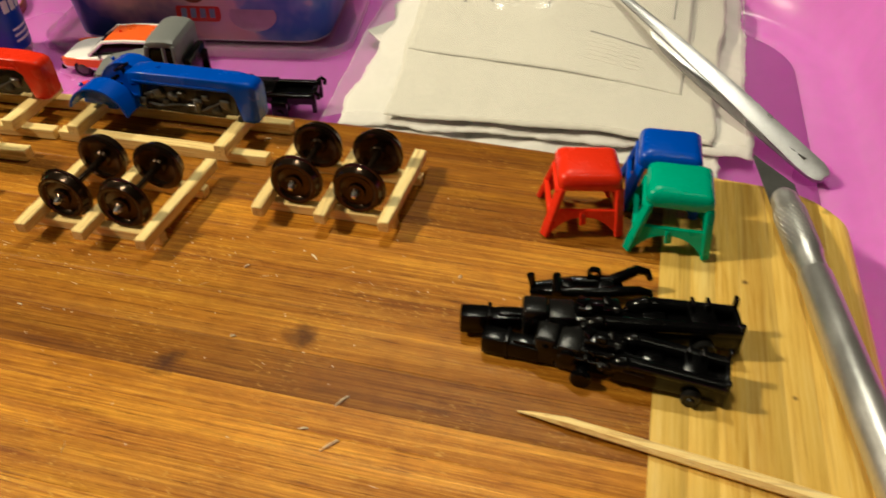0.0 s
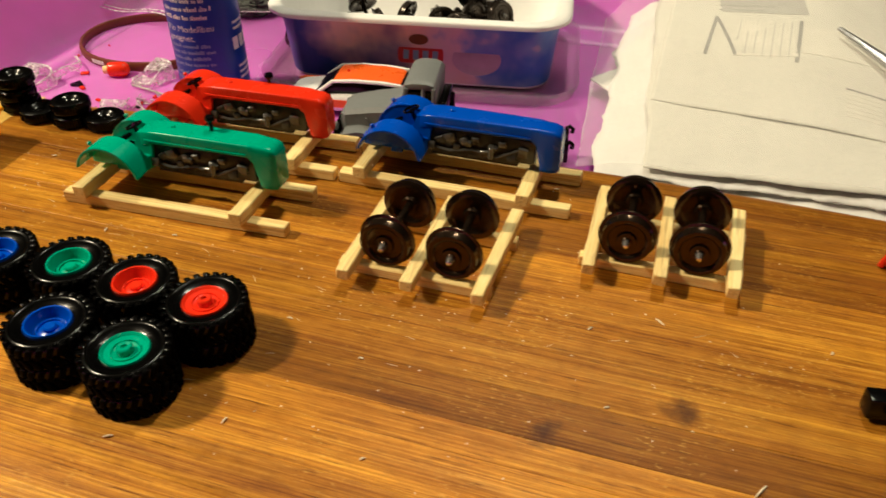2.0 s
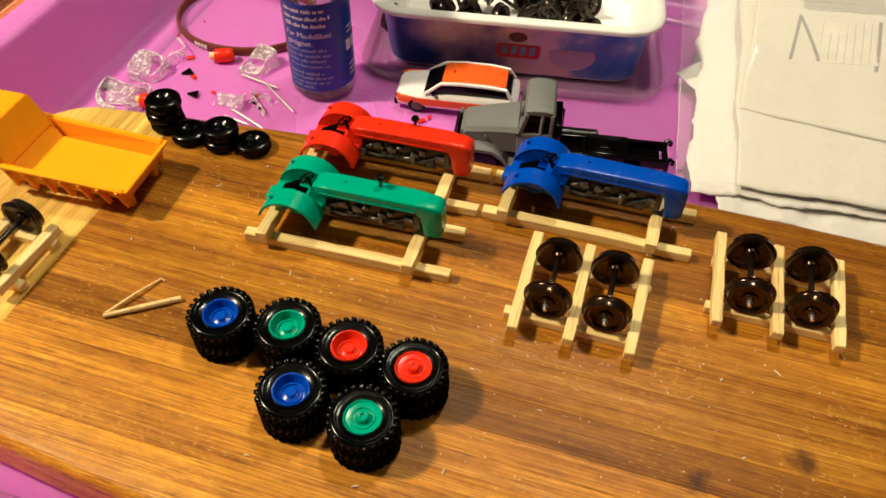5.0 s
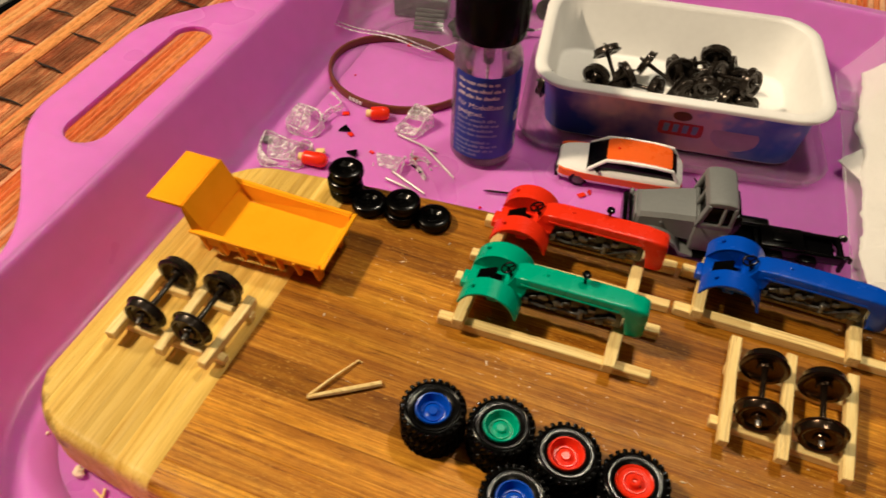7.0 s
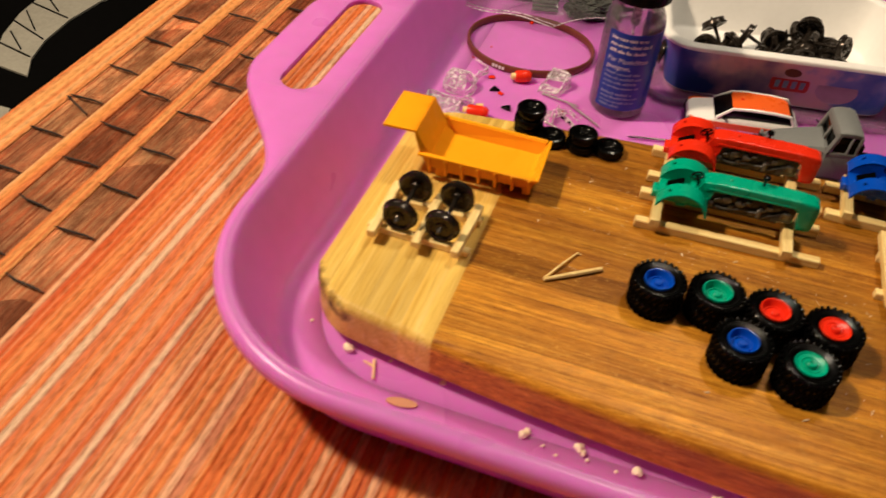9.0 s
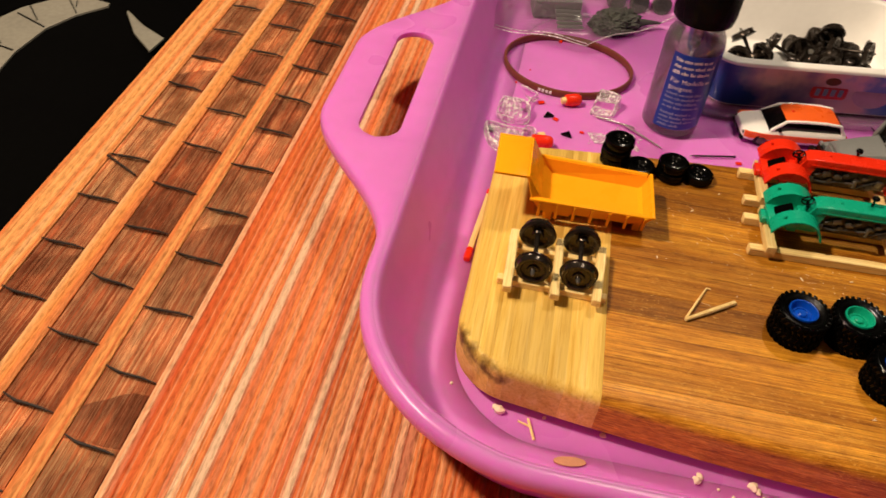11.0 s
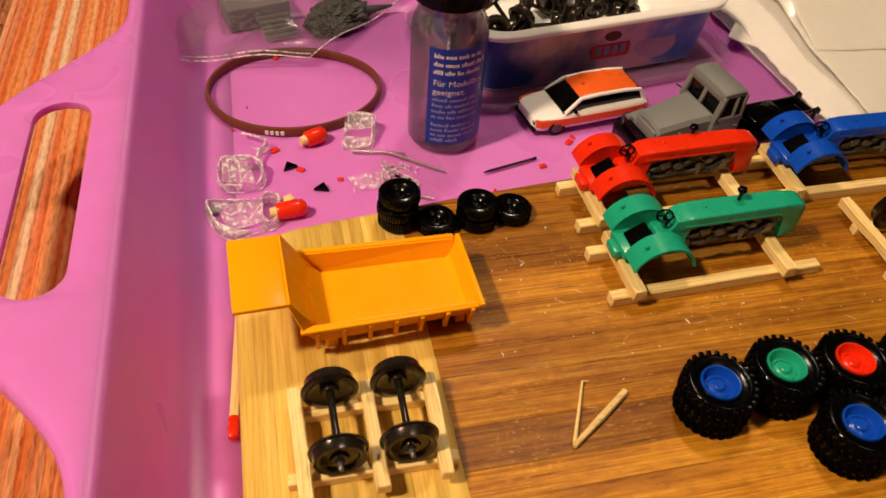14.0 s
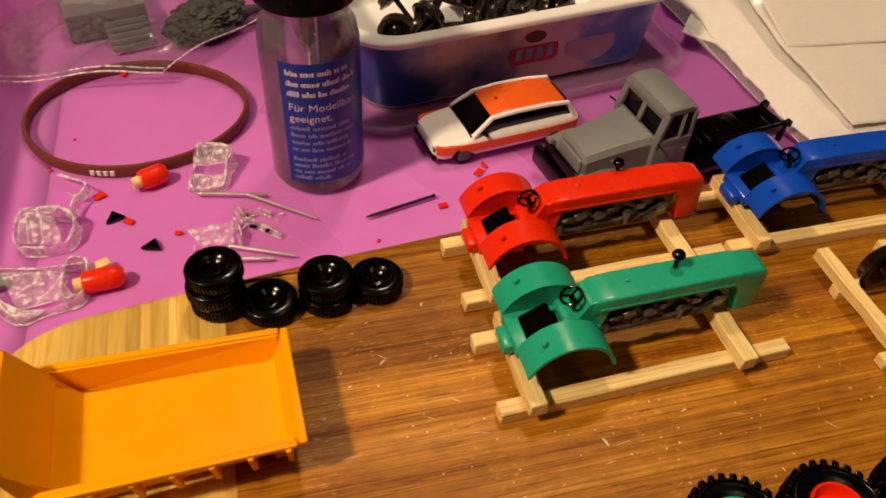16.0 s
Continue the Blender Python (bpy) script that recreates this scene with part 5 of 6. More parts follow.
# ---- spread tub with wheelsets ----
def tub(m):
    t = thing("plastic_tub", m, "white plastic spread tub with a blue printed sleeve, holding loose wheelsets", "tub")

    def loop(lx, ly, z, r):
        return [(x, y, z) for x, y, _, _ in rounded(-lx / 2, lx / 2, -ly / 2, ly / 2, r, 2, 6)]

    part("shell", sweep([loop(88, 52, 0.6, 8), loop(92, 56, 0, 9), loop(94, 58, 0.8, 10), loop(99, 62.5, 24.2, 12), loop(104.6, 68, 24.6, 14), loop(105.8, 69.2, 24.5, 14.4), loop(106.0, 69.4, 23.6, 14.4), loop(106.8, 70.2, 23.6, 14.8), loop(107, 70.4, 24.8, 14.8), loop(106.0, 69.4, 25.4, 14.6), loop(99.5, 63, 25.6, 12.2), loop(97.2, 60.8, 24.4, 11.4), loop(92.6, 56.2, 3.0, 9), loop(89, 53, 1.6, 7.5)]), TUBWHITE, t, "white tub with a turned-out rim", sharp=50)
    sleeve = part("printed_sleeve", sweep([loop(93.6, 57.6, 1.2, 10), loop(94.4, 58.4, 1.2, 10.4), loop(99.5, 63.0, 23.4, 12.3), loop(98.7, 62.2, 23.4, 12.1)], closed=True, caps=False), SLEEVE, t, "blue and pink printed sleeve")
    tilt = 84

    def on_front(bm, x, z):
        return (bm, pose(x, -(29.05 + 2.15 * z / 20) - 0.35, z, tilt, 0, 0))

    def pill(w, h, n=8):
        out = []
        for cx, a0 in ((w / 2 - h * 0.3, -90), (w / 2 - h * 0.3, 0), (-w / 2 + h * 0.3, 90), (-w / 2 + h * 0.3, 180)):
            cy = (h / 2 - h * 0.3) * (1 if a0 in (0, 90) else -1)
            out += [(cx + h * 0.3 * math.cos(radians(a0 + 90 * k / n)), cy + h * 0.3 * math.sin(radians(a0 + 90 * k / n))) for k in range(n + 1)]
        return out

    badge = part("logo_badge", on_front(prism(pill(16, 6.0), -0.2, 0.15), 2.5, 11.6), LOGORED, sleeve, "red rounded badge with pale marks")
    part("badge_mark", [on_front(prism(((a - 1.0, -1.6), (a + 0.9, -1.6), (a + 1.1, 1.6), (a - 0.9, 1.6)), 0.1, 0.3), 2.5, 11.6) for a in (-5.1, -1.7, 1.7, 5.1)], PRINTPALE, badge)
    part("medallion", on_front(prism([(3.4 * math.cos(a), 1.8 * math.sin(a)) for a in np.arange(20) * math.pi / 10], -0.2, 0.15), 2.0, 17.4), BROWN, sleeve, "small dark oval medallion")
    part("cream_swirl", on_front(prism([(8.5 * math.cos(a), 5.6 * math.sin(a)) for a in np.arange(32) * math.pi / 16], -0.2, 0.1), 22, 11.0), SWIRL, sleeve, "pale printed cream shape")
    return t


tub(P(-42.6, 152.0, FLOOR + 0.8, 0, 0, 9.2))
lid = thing("clear_lid", P(-41.8, 149.6, FLOOR, 0, 0, 9.4), "clear plastic lid lying under the tub", "lid")
def lid_loops(*sizes):
    return sweep([[(x, y, z) for x, y, _, _ in rounded(-lx / 2, lx / 2, -ly / 2, ly / 2, 14, 2, 6)] for lx, ly, z in sizes])


plate = part("lid_plate", lid_loops((108, 70, 0.2), (111.4, 74.4, 0.2), (111.4, 74.4, 0.7), (108, 70, 0.7)), LIDFILM, lid)
bm = lid_loops((111.6, 74.6, 0.2), (112, 75, 0.2), (113, 76, 3.6), (114.5, 77.5, 3.6), (114.5, 77.5, 4.1), (112.4, 75.4, 4.1), (111.5, 74.5, 0.9), (111.6, 74.6, 0.2))
bmesh.ops.delete(bm, geom=[f for f in bm.faces if len(f.verts) > 4], context="FACES_ONLY")
part("lid_rim", bm, LIDFILM, lid, "upright lip of the clear lid")
cT = P(-42.6, 152.0, FLOOR + 2.4, 0, 0, 9.2)
for x, y, z, rx, ry, rz, s in ((-42, -12, 5.4, 8, 0, 75, 1), (-32, -8, 5.6, 14, 0, -20, 0), (-24, 3, 8.6, 40, 0, 35, 0), (-13, -1, 5.6, -10, 0, 62, 0), (-24, -3, 6.0, 25, 0, -60, 1),
        (-4, 9, 5.8, 20, 10, 68, 1), (5, 7, 5.6, 0, 0, 15, 0), (14, 12, 6.0, 30, 0, -35, 1), (17, 2, 5.6, -6, 0, 40, 0), (21, -5, 5.6, 12, 0, -30, 1), (16, 17, 6.2, -20, 0, 80, 0), (27, 4, 5.6, 10, 0, 8, 0), (14, 5, 13.0, 24, 0, -10, 0), (22, 2, 13.0, -16, 0, 50, 1), (8, 19, 6.0, 8, 0, -65, 0)):
    tagged(copy_thing(dark_set, cT @ P(x, y, z, rx, 0, rz) @ P(0, 0, 0, 0, ry, 0)), "dark model wheelset lying loose in the white tub", group="wheelsets in the tub")


# ---- ring, capsules, nails and clear offcuts in the tray ----
def band(m):
    b = thing("silicone_wristband", m, "brown silicone wristband lying in the tray", "wristband")
    loop = []
    for k in range(73):
        a = 2 * math.pi * k / 72
        wob = 1 + 0.012 * math.sin(3 * a + 1)
        ex, ey = 29.2 * math.cos(a) * wob, 24.2 * math.sin(a) * wob
        n = Vector((math.cos(a) / 29, math.sin(a) / 24.2, 0)).normalized()
        sec = []
        for d, z in ((-0.5, 0.4), (-0.2, 0), (0.5, 0), (0.8, 0.5), (0.9, 1.7), (0.8, 3.0), (0.5, 3.4), (-0.2, 3.4), (-0.5, 3.0)):
            sec.append(Vector((ex, ey, z)) + n * d)
        loop.append(sec)
    part("ring", sweep(loop, caps=False), BROWN, b)
    for k in range(4):
        a = radians(253 + 3.2 * k)
        n = math.degrees(math.atan2(math.sin(a) / 24.2, math.cos(a) / 29))
        part("pale_mark", (box(1.2, 1.1, 1.4, 0.05, 1), pose(30.1 * math.cos(a), 25.1 * math.sin(a), 1.7, 0, 0, n)), PRINTWHITE, b, "small white printed mark")


band(P(-148.6, 127.0, FLOOR, 0, 0, -4))


def capsule(m, l):
    c = thing("red_capsule", m, "cut red plastic peg with a pale wooden core", "peg")
    part("sleeve", (lathe([(0, l), (1.6, l - 0.2), (2.5, l - 1.2), (2.7, l - 3), (2.6, 1.0), (2.3, 0.3), (1.5, 0.3), (1.5, 2), (0, 2)], 18), pose(0, 0, 0, 0, 90, 0)), RED, c)
    part("core", (lathe([(0, -1.8), (1.4, -1.6), (1.6, 0), (1.5, 2.2), (0, 2.2)], 10), pose(0, 0, 0, 0, 90, 0)), STICK, c, "pale wooden core")


capsule(P(-147.4, 96.6, FLOOR + 2.6, 0, 0, 24), 7.5)
capsule(P(-158.8, 63.9, FLOOR + 2.6, 0, 0, 7), 9.2)
tagged(part("wood_block", (box(3.4, 2.6, 2.6, 0.4), pose(-154.9, 69.6, FLOOR + 1.4, 0, 0, 25)), STICK), "small pale wooden offcut in the tray", "wood offcut")
for x, y, rz in ((-153.4, 86.7, 20), (-144.4, 75.2, -15)):
    tagged(part("black_triangle", prism(((-2.4, -1.3), (2.4, -1.3), (0.2, 2.2)), 0, 1.1, 0.15), BLACK, m=P(x, y, FLOOR, 0, 0, rz)), "small black triangular plastic offcut", "plastic offcut")
for x, y, s in ((-150.0, 84.7, 1.6), (-138.4, 78.4, 1.2), (-157.3, 95.4, 1.9), (-61.0, 86.6, 1.9), (-59.0, 89.5, 1.0), (-73.6, 75.7, 1.6), (-122.4, 81.4, 1.4), (-153.4, 150, 1.6), (-128, 97, 1.0), (-58.5, 88.6, 0.8), (-92, 66.5, 0.7), (-165, 120, 0.5), (-170, 108, 0.6)):
    tagged(part("red_scrap", (box(s * 1.5, s, 0.7, 0.15, 1), pose(0, 0, 0.4)), RED, m=P(x, y, FLOOR, 0, 0, x * 17 % 180)), "tiny red plastic scrap in the tray", "plastic scrap", "red scraps")


def nail(a, b, r, material, label):
    a, b = Vector(a), Vector(b)
    n = thing("thin_nail", P(0, 0, 0), label, "nail", "nails and pins")
    d = (b - a).normalized()
    part("shaft", tube([a, a + (b - a) * 0.9, b], [r, r, r * 0.4], 8), material, n)
    part("head", tube([a - d * 0.5, a], [r * 1.25, r * 1.3], 10), material, n)


z = FLOOR + 1.0
nail((-132.6, 90.8, z), (-116.4, 87.3, z), 0.46, STEEL, "bright steel pin lying in the tray")
nail((-121.0, 87.3, z + 0.7), (-105.4, 76.4, z), 0.42, STEEL, "bright steel pin lying across another")
nail((-75.4, 79.1, z), (-93.6, 74.5, z), 0.42, DARKMETAL, "dark thin drill lying in the tray")
nail((-126.4, 70.8, z), (-111.8, 64.6, z), 0.46, STEEL, "bright steel pin lying beside the board")
nail((-127.0, 66.6, z), (-117.0, 64.8, z), 0.5, STEEL, "bright steel pin lying beside the board")


def clear_pane(o, a, b, c, d, r, bars=0):
    """A thin clear plate, cut unevenly, with glazing bars; milky tubes paint glints on some edges."""
    a, b, c, d = (Vector(p) for p in (a, b, c, d))
    n = (b - a).cross(d - a).normalized() * 0.25
    rim = [a, a.lerp(b, r.uniform(0.3, 0.7)), b, b.lerp(c, r.uniform(0.4, 0.8)), c, c.lerp(d, r.uniform(0.3, 0.7)), d]
    mid = (a + b + c + d) / 4
    rim = [p.lerp(mid, r.uniform(0.0, 0.22)) for p in rim]
    pane = part("pane", sweep([rim, [p + n for p in rim]]), CLEAR, o, sharp=20)
    for u, v in zip(rim, rim[1:] + rim[:1]):
        if r.random() < 0.62:
            part("edge", tube([u + n, u.lerp(v, 0.5) + n * r.uniform(0.9, 1.8), v + n], [r.uniform(0.08, 0.16), r.uniform(0.14, 0.24), r.uniform(0.06, 0.16)], 6), CLEAREDGE, pane)
    for k in range(bars):
        f = (k + r.uniform(0.7, 1.2)) / (bars + 1)
        part("glazing_bar", tube([a.lerp(b, f).lerp(mid, 0.15) + n, d.lerp(c, f + r.uniform(-0.1, 0.1)).lerp(mid, 0.15) + n], 0.15, 6), CLEAREDGE, pane)


def ribbon(o, path, heights, thick, r, closed=False):
    """A bent upright strip of clear plastic; milky tubes paint glints on its upper and lower edges."""
    pts = [Vector((x, y, z)) for x, y, z in path]
    fine, hs = [], []
    n = len(pts)
    for i in range(n if closed else n - 1):
        p0, p1, p2, p3 = (pts[(i + k) % n] if closed else pts[min(max(i + k, 0), n - 1)] for k in (-1, 0, 1, 2))
        for k in range(5):
            u = k / 5
            fine.append(0.5 * (2 * p1 + (p2 - p0) * u + (2 * p0 - 5 * p1 + 4 * p2 - p3) * u * u + (3 * p1 - p0 - 3 * p2 + p3) * u**3))
            hs.append(heights[i] * (1 - u) + heights[(i + 1) % n] * u + r.uniform(-0.12, 0.12))
    if closed:
        fine.append(fine[0])
        hs.append(hs[0])
    else:
        fine.append(pts[-1])
        hs.append(heights[-1])
    secs = []
    for i, p in enumerate(fine):
        d = fine[min(i + 1, len(fine) - 1)] - fine[max(i - 1, 0)]
        side = Vector((-d.y, d.x, 0)).normalized() * thick / 2
        lean = side * 1.6
        secs.append([p - side, p + side, p + side + lean + Vector((0, 0, hs[i])), p - side + lean + Vector((0, 0, hs[i]))])
    strip = part("strip", sweep(secs), CLEAR, o, sharp=30)
    # broken milky runs imitate sparkle along the edges
    for q, low in ((2, 0.12), (0, 0.10)):
        k = r.randint(0, 2)
        while k < len(secs) - 2:
            run = min(r.randint(2, 5), len(secs) - 1 - k)
            part("edge", tube([sec[q] for sec in secs[k:k + run + 1]], [low + 0.30 * r.random() ** 2 for _ in range(run + 1)], 6), CLEAREDGE, strip)
            k += run + r.randint(0, 2)


def offcut(m, seed, label="cut clear plastic glazing piece lying in the tray"):
    return thing("clear_offcut", m, label, "plastic offcut", "clear offcuts"), random.Random(seed)


def shards(o, r, n, lx, ly):
    for _ in range(n):
        x, y, q, l = r.uniform(-lx, lx), r.uniform(-ly, ly), r.uniform(0, 6.28), r.uniform(0.6, 1.7)
        part("shard", bar((x, y, 0.4), (x + l * math.cos(q), y + l * math.sin(q), r.uniform(0.4, 1.5)), r.uniform(0.22, 0.6), 0.2, 0.05), CLEAREDGE, o)


# cab glass with an arched window and a broken-off arm
o, r = offcut(P(-168.0, 83.0, FLOOR), 1, "clear plastic cab glazing with a broken arm, lying in the tray")
ribbon(o, ((-6, -4.5, 0.3), (4.6, -6.2, 0.3), (7.0, 0.6, 0.3), (3.6, 4.4, 0.3), (-5.6, 5.6, 0.3)), (2.6, 2.4, 4.2, 5.2, 4.6), 0.35, r, True)
clear_pane(o, (-6, -4.5, 2.8), (4.6, -6.2, 2.6), (3.4, 1.0, 6.0), (-5.6, 3.0, 6.2), r, 2)
clear_pane(o, (-5.6, 3.0, 6.2), (3.4, 1.0, 6.0), (3.6, 4.4, 5.4), (-5.6, 5.6, 4.8), r, 1)
ribbon(o, ((5.4, 3.0, 1.0), (6.4, 8.6, 1.6), (8.9, 13.2, 2.2), (5.0, 17.4, 2.4), (1.0, 20.6, 2.0)), (2.6, 2.0, 1.8, 1.0, 0.4), 0.5, r)
ribbon(o, ((8.4, 12.6, 0.6), (6.0, 11.4, 1.4), (3.6, 13.4, 1.6)), (2.0, 1.4, 0.5), 0.4, r)
shards(o, r, 5, 6, 5)
# large bent hoop beside a capsule
o, r = offcut(P(-168.5, 64.5, FLOOR), 2, "bent clear plastic hoop cut from a glazing piece, in the tray")
ribbon(o, ((-9.6, 7.4, 0.6), (-8.6, 0.2, 0.4), (-6.2, -5.2, 0.3), (-2.4, -8.0, 0.3), (2.2, -6.4, 0.3), (9.6, -4.0, 0.3), (11.2, 4.4, 0.4), (5.6, 5.4, 0.5), (0.2, 5.6, 0.6)), (2.4, 2.8, 2.4, 2.0, 1.2, 1.6, 3.4, 3.2, 3.0), 0.5, r, True)
for k in range(4):
    part("edge", tube([(-8.4 + 0.5 * k, 1.0 - k, 0.8 + 0.5 * k), (-5.8 + 0.5 * k, -4.4, 1.0 + 0.4 * k), (-2.2, -7.2 + 0.5 * k, 0.7 + 0.4 * k), (1.6, -5.9 + 0.3 * k, 0.6)], [0.2, 0.42, 0.36, 0.14], 6), CLEAREDGE, o)
clear_pane(o, (-8.0, 6.6, 2.4), (4.8, 5.0, 2.8), (8.4, -3.2, 1.2), (-4.6, -5.0, 0.8), r)
ribbon(o, ((5.8, -4.6, 0.3), (10.2, -4.0, 0.3), (11.2, 5.0, 0.3), (6.4, 5.8, 0.3)), (3.6, 3.2, 4.2, 4.4), 0.35, r, True)
part("edge", tube([(0.4, -3.6, 1.6), (3.8, 0.2, 2.4), (6.2, 4.0, 3.2)], 0.14, 6), CLEAREDGE, o)
part("dark_bit", (box(3.0, 3.4, 1.6, 0.5, 3), pose(-7.9, 4.6, 0.9, 0, 0, 24)), GREY, o, "small grey plastic bit under the clear hoop")
shards(o, r, 6, 9, 6)
# open box of window panes
o, r = offcut(P(-129.8, 98.2, FLOOR), 3, "open clear plastic window box lying against the wristband")
ribbon(o, ((-5.4, -5.2, 0.3), (2.6, -6.2, 0.3), (4.6, -0.6, 0.3), (6.0, 4.8, 0.3), (-2.6, 8.0, 0.3), (-4.6, 1.4, 0.3)), (1.2, 1.4, 4.4, 5.4, 5.0, 2.2), 0.35, r, True)
clear_pane(o, (-4.8, 0.6, 3.0), (4.4, -1.0, 4.6), (6.0, 4.8, 5.6), (-2.6, 8.0, 5.2), r, 1)
clear_pane(o, (-5.4, -5.2, 0.6), (2.6, -6.2, 0.6), (4.4, -1.0, 1.0), (-4.8, 0.6, 1.0), r, 1)
shards(o, r, 3, 5, 6)
# flat pane with snipped ends
o, r = offcut(P(-130.2, 75.0, FLOOR), 4, "flat cut pane of clear plastic lying in the tray")
clear_pane(o, (-6.2, 3.2, 1.2), (-3.2, -3.2, 0.6), (5.6, -4.0, 0.7), (4.8, 3.2, 2.2), r)
ribbon(o, ((4.6, 3.4, 0.3), (5.6, 0.2, 0.3), (6.2, -4.0, 0.3)), (2.6, 3.0, 1.6), 0.4, r)
shards(o, r, 4, 6, 4)
# snipped sprue bits by the pins
o, r = offcut(P(-119.4, 77.4, FLOOR), 5, "snipped clear sprue with dark ends beside steel pins")
ribbon(o, ((-5.2, 6.2, 0.3), (-3.8, 2.0, 0.4), (-1.2, -0.4, 0.5), (4.8, -5.4, 0.3)), (2.2, 1.8, 1.4, 0.8), 0.45, r)
ribbon(o, ((-4.4, 2.6, 0.3), (0.4, 4.2, 0.4), (3.0, 2.4, 0.3)), (1.8, 1.2, 0.5), 0.35, r)
for x, y, q in ((-1.5, -1.0, -20), (2.1, -2.9, 30)):
    part("dark_bit", (box(1.9, 0.8, 0.7, 0.25), pose(x, y, 1.2, 0, 0, q)), BLACK, o, "tiny black snipped end")
shards(o, r, 5, 5, 4)


# ---- bag with grey parts ----
def film(nx, ny, lx, ly, height, seed):
    """A crumpled sheet of film."""
    bm = bmesh.new()
    grid = [[bm.verts.new((lx * (i / nx - 0.5), ly * (j / ny - 0.5), 0)) for j in range(ny + 1)] for i in range(nx + 1)]
    for i in range(nx):
        for j in range(ny):
            bm.faces.new((grid[i][j], grid[i + 1][j], grid[i + 1][j + 1], grid[i][j + 1]))
    for v in bm.verts:
        p = Vector((v.co.x * 0.045, v.co.y * 0.045, seed))
        v.co.z = height(v.co.x, v.co.y) + 1.6 * abs(noise.noise(p)) + 0.7 * noise.noise(p * 3)
    return bm


bag = thing("parts_bag", P(-131, 176.5, FLOOR, 0, 0, 8), "clear zip bag with grey plastic parts, lying in the tray", "parts bag")
cover_film = film(34, 26, 2, 2, lambda x, y: 0.0, 3)
for v in cover_film.verts:
    s, q = v.co.x / 2 + 0.5, v.co.y / 2 + 0.5
    # corners of the film on the tray's floor, front ones lying over the wristband
    x = (1 - q) * (-206 + 65 * s) + q * (-190 + 98 * s)
    y = (1 - q) * (145 - 3.5 * s) + q * (212 - 18 * s)
    crease = noise.noise(Vector((x * 0.06, y * 0.06, 3))) * 1.8 + 0.8 * noise.noise(Vector((x * 0.2, y * 0.2, 5)))
    bulge = 8.0 * smooth(1.5 - abs(s - 0.5) * 2.6) * smooth(q * 3.0) * smooth((1 - q) * 4 + 0.1)
    v.co = P(-131, 176.5, 0, 0, 0, 8).inverted() @ Vector((x * U, y * U, 0)) / U
    v.co.z = 4.6 * smooth(1.3 - q * 2) + 0.8 + bulge + abs(crease)
part("film", cover_film, BAGFILM, bag, "clear crinkled film")
part("zip_strip", [tube([P(-131, 176.5, 0, 0, 0, 8).inverted() @ Vector(((-206 + 65 * k / 12) * U, (145.2 - 3.5 * k / 12 + q) * U, 0)) / U + Vector((0, 0, 5.6 + 1.0 * math.sin(k * 0.9))) for k in range(13)], 0.24, 6) for q in (0, 2.6)], CLEAREDGE, bag, "pale zip strip along the bag's mouth")
part("film_edge", tube([P(-131, 176.5, 0, 0, 0, 8).inverted() @ Vector(((-141 + 49 * k / 12) * U, (141.5 + 52.5 * k / 12) * U, 0)) / U + Vector((0, 0, 5.4 + 1.4 * math.sin(k * 0.7) - 0.25 * k)) for k in range(13)], 0.22, 6), CLEAREDGE, bag)
blk = part("grey_block", [(box(24, 22, 9, 0.6), pose(-28, 10, 5.0, 0, 0, 6))], GREY, bag, "grey plastic building part")
for k in range(5):
    part("louvre", (box(13, 1.0, 1.6, 0.2), pose(-22 + 0.3 * k, -2.4 - 2.2 * k, 5.5 - 0.9 * k, -20, 0, 6)), GREY, blk)
net = bmesh.new()
bmesh.ops.create_icosphere(net, subdivisions=5, radius=1)
for v in net.verts:
    k = 1 + 0.22 * noise.noise(v.co * 2.2) + 0.16 * noise.noise(v.co * 9) + 0.08 * noise.noise(v.co * 24)
    v.co = Vector((v.co.x * 13.0 * k, v.co.y * 8.5 * k, max(-3.6, v.co.z * 6.0 * k)))
NET = plain("dark_grey_net", (0.050, 0.054, 0.048), 0.7, vary=0.6, scale=1200, bump=0.3, bscale=1600)
part("netting", [(net, pose(2, -6, 4.0, 0, 0, 20)), tube([(11, -5, 4), (18, -3.5, 4.2), (25, -2.5, 4.0)], [2.6, 1.4, 0.5], 8)], NET, bag, "dark grey netting part")
part("wheel_part", [(cyl(5, 4, 22, 0.6), pose(4, 18, 4, 70, 0, 20)), (cyl(5, 4, 22, 0.6), pose(16, 17, 4, 70, 0, 10)), (cyl(5, 4, 22, 0.6), pose(28, 17, 4, 70, 0, 0))], ENGINE, bag, "dark grey ribbed parts")


# ---- paper towel, bagged instruction sheets ----
def stack_height(x, y):
    """How high the bagged papers bulge above the tray's floor."""
    ys = (76, 95, 110, 118, 130, 140, 150, 160, 175, 190, 210, 228)
    zs = (4.6, 7.0, 9.2, 11.0, 14.6, 18.6, 20.6, 22.0, 23.6, 25.6, 29.5, 32.0)
    return float(np.interp(y, ys, zs)) * smooth((x - 14) / 32) * (0.25 + 0.75 * smooth((178 - x) / 90))


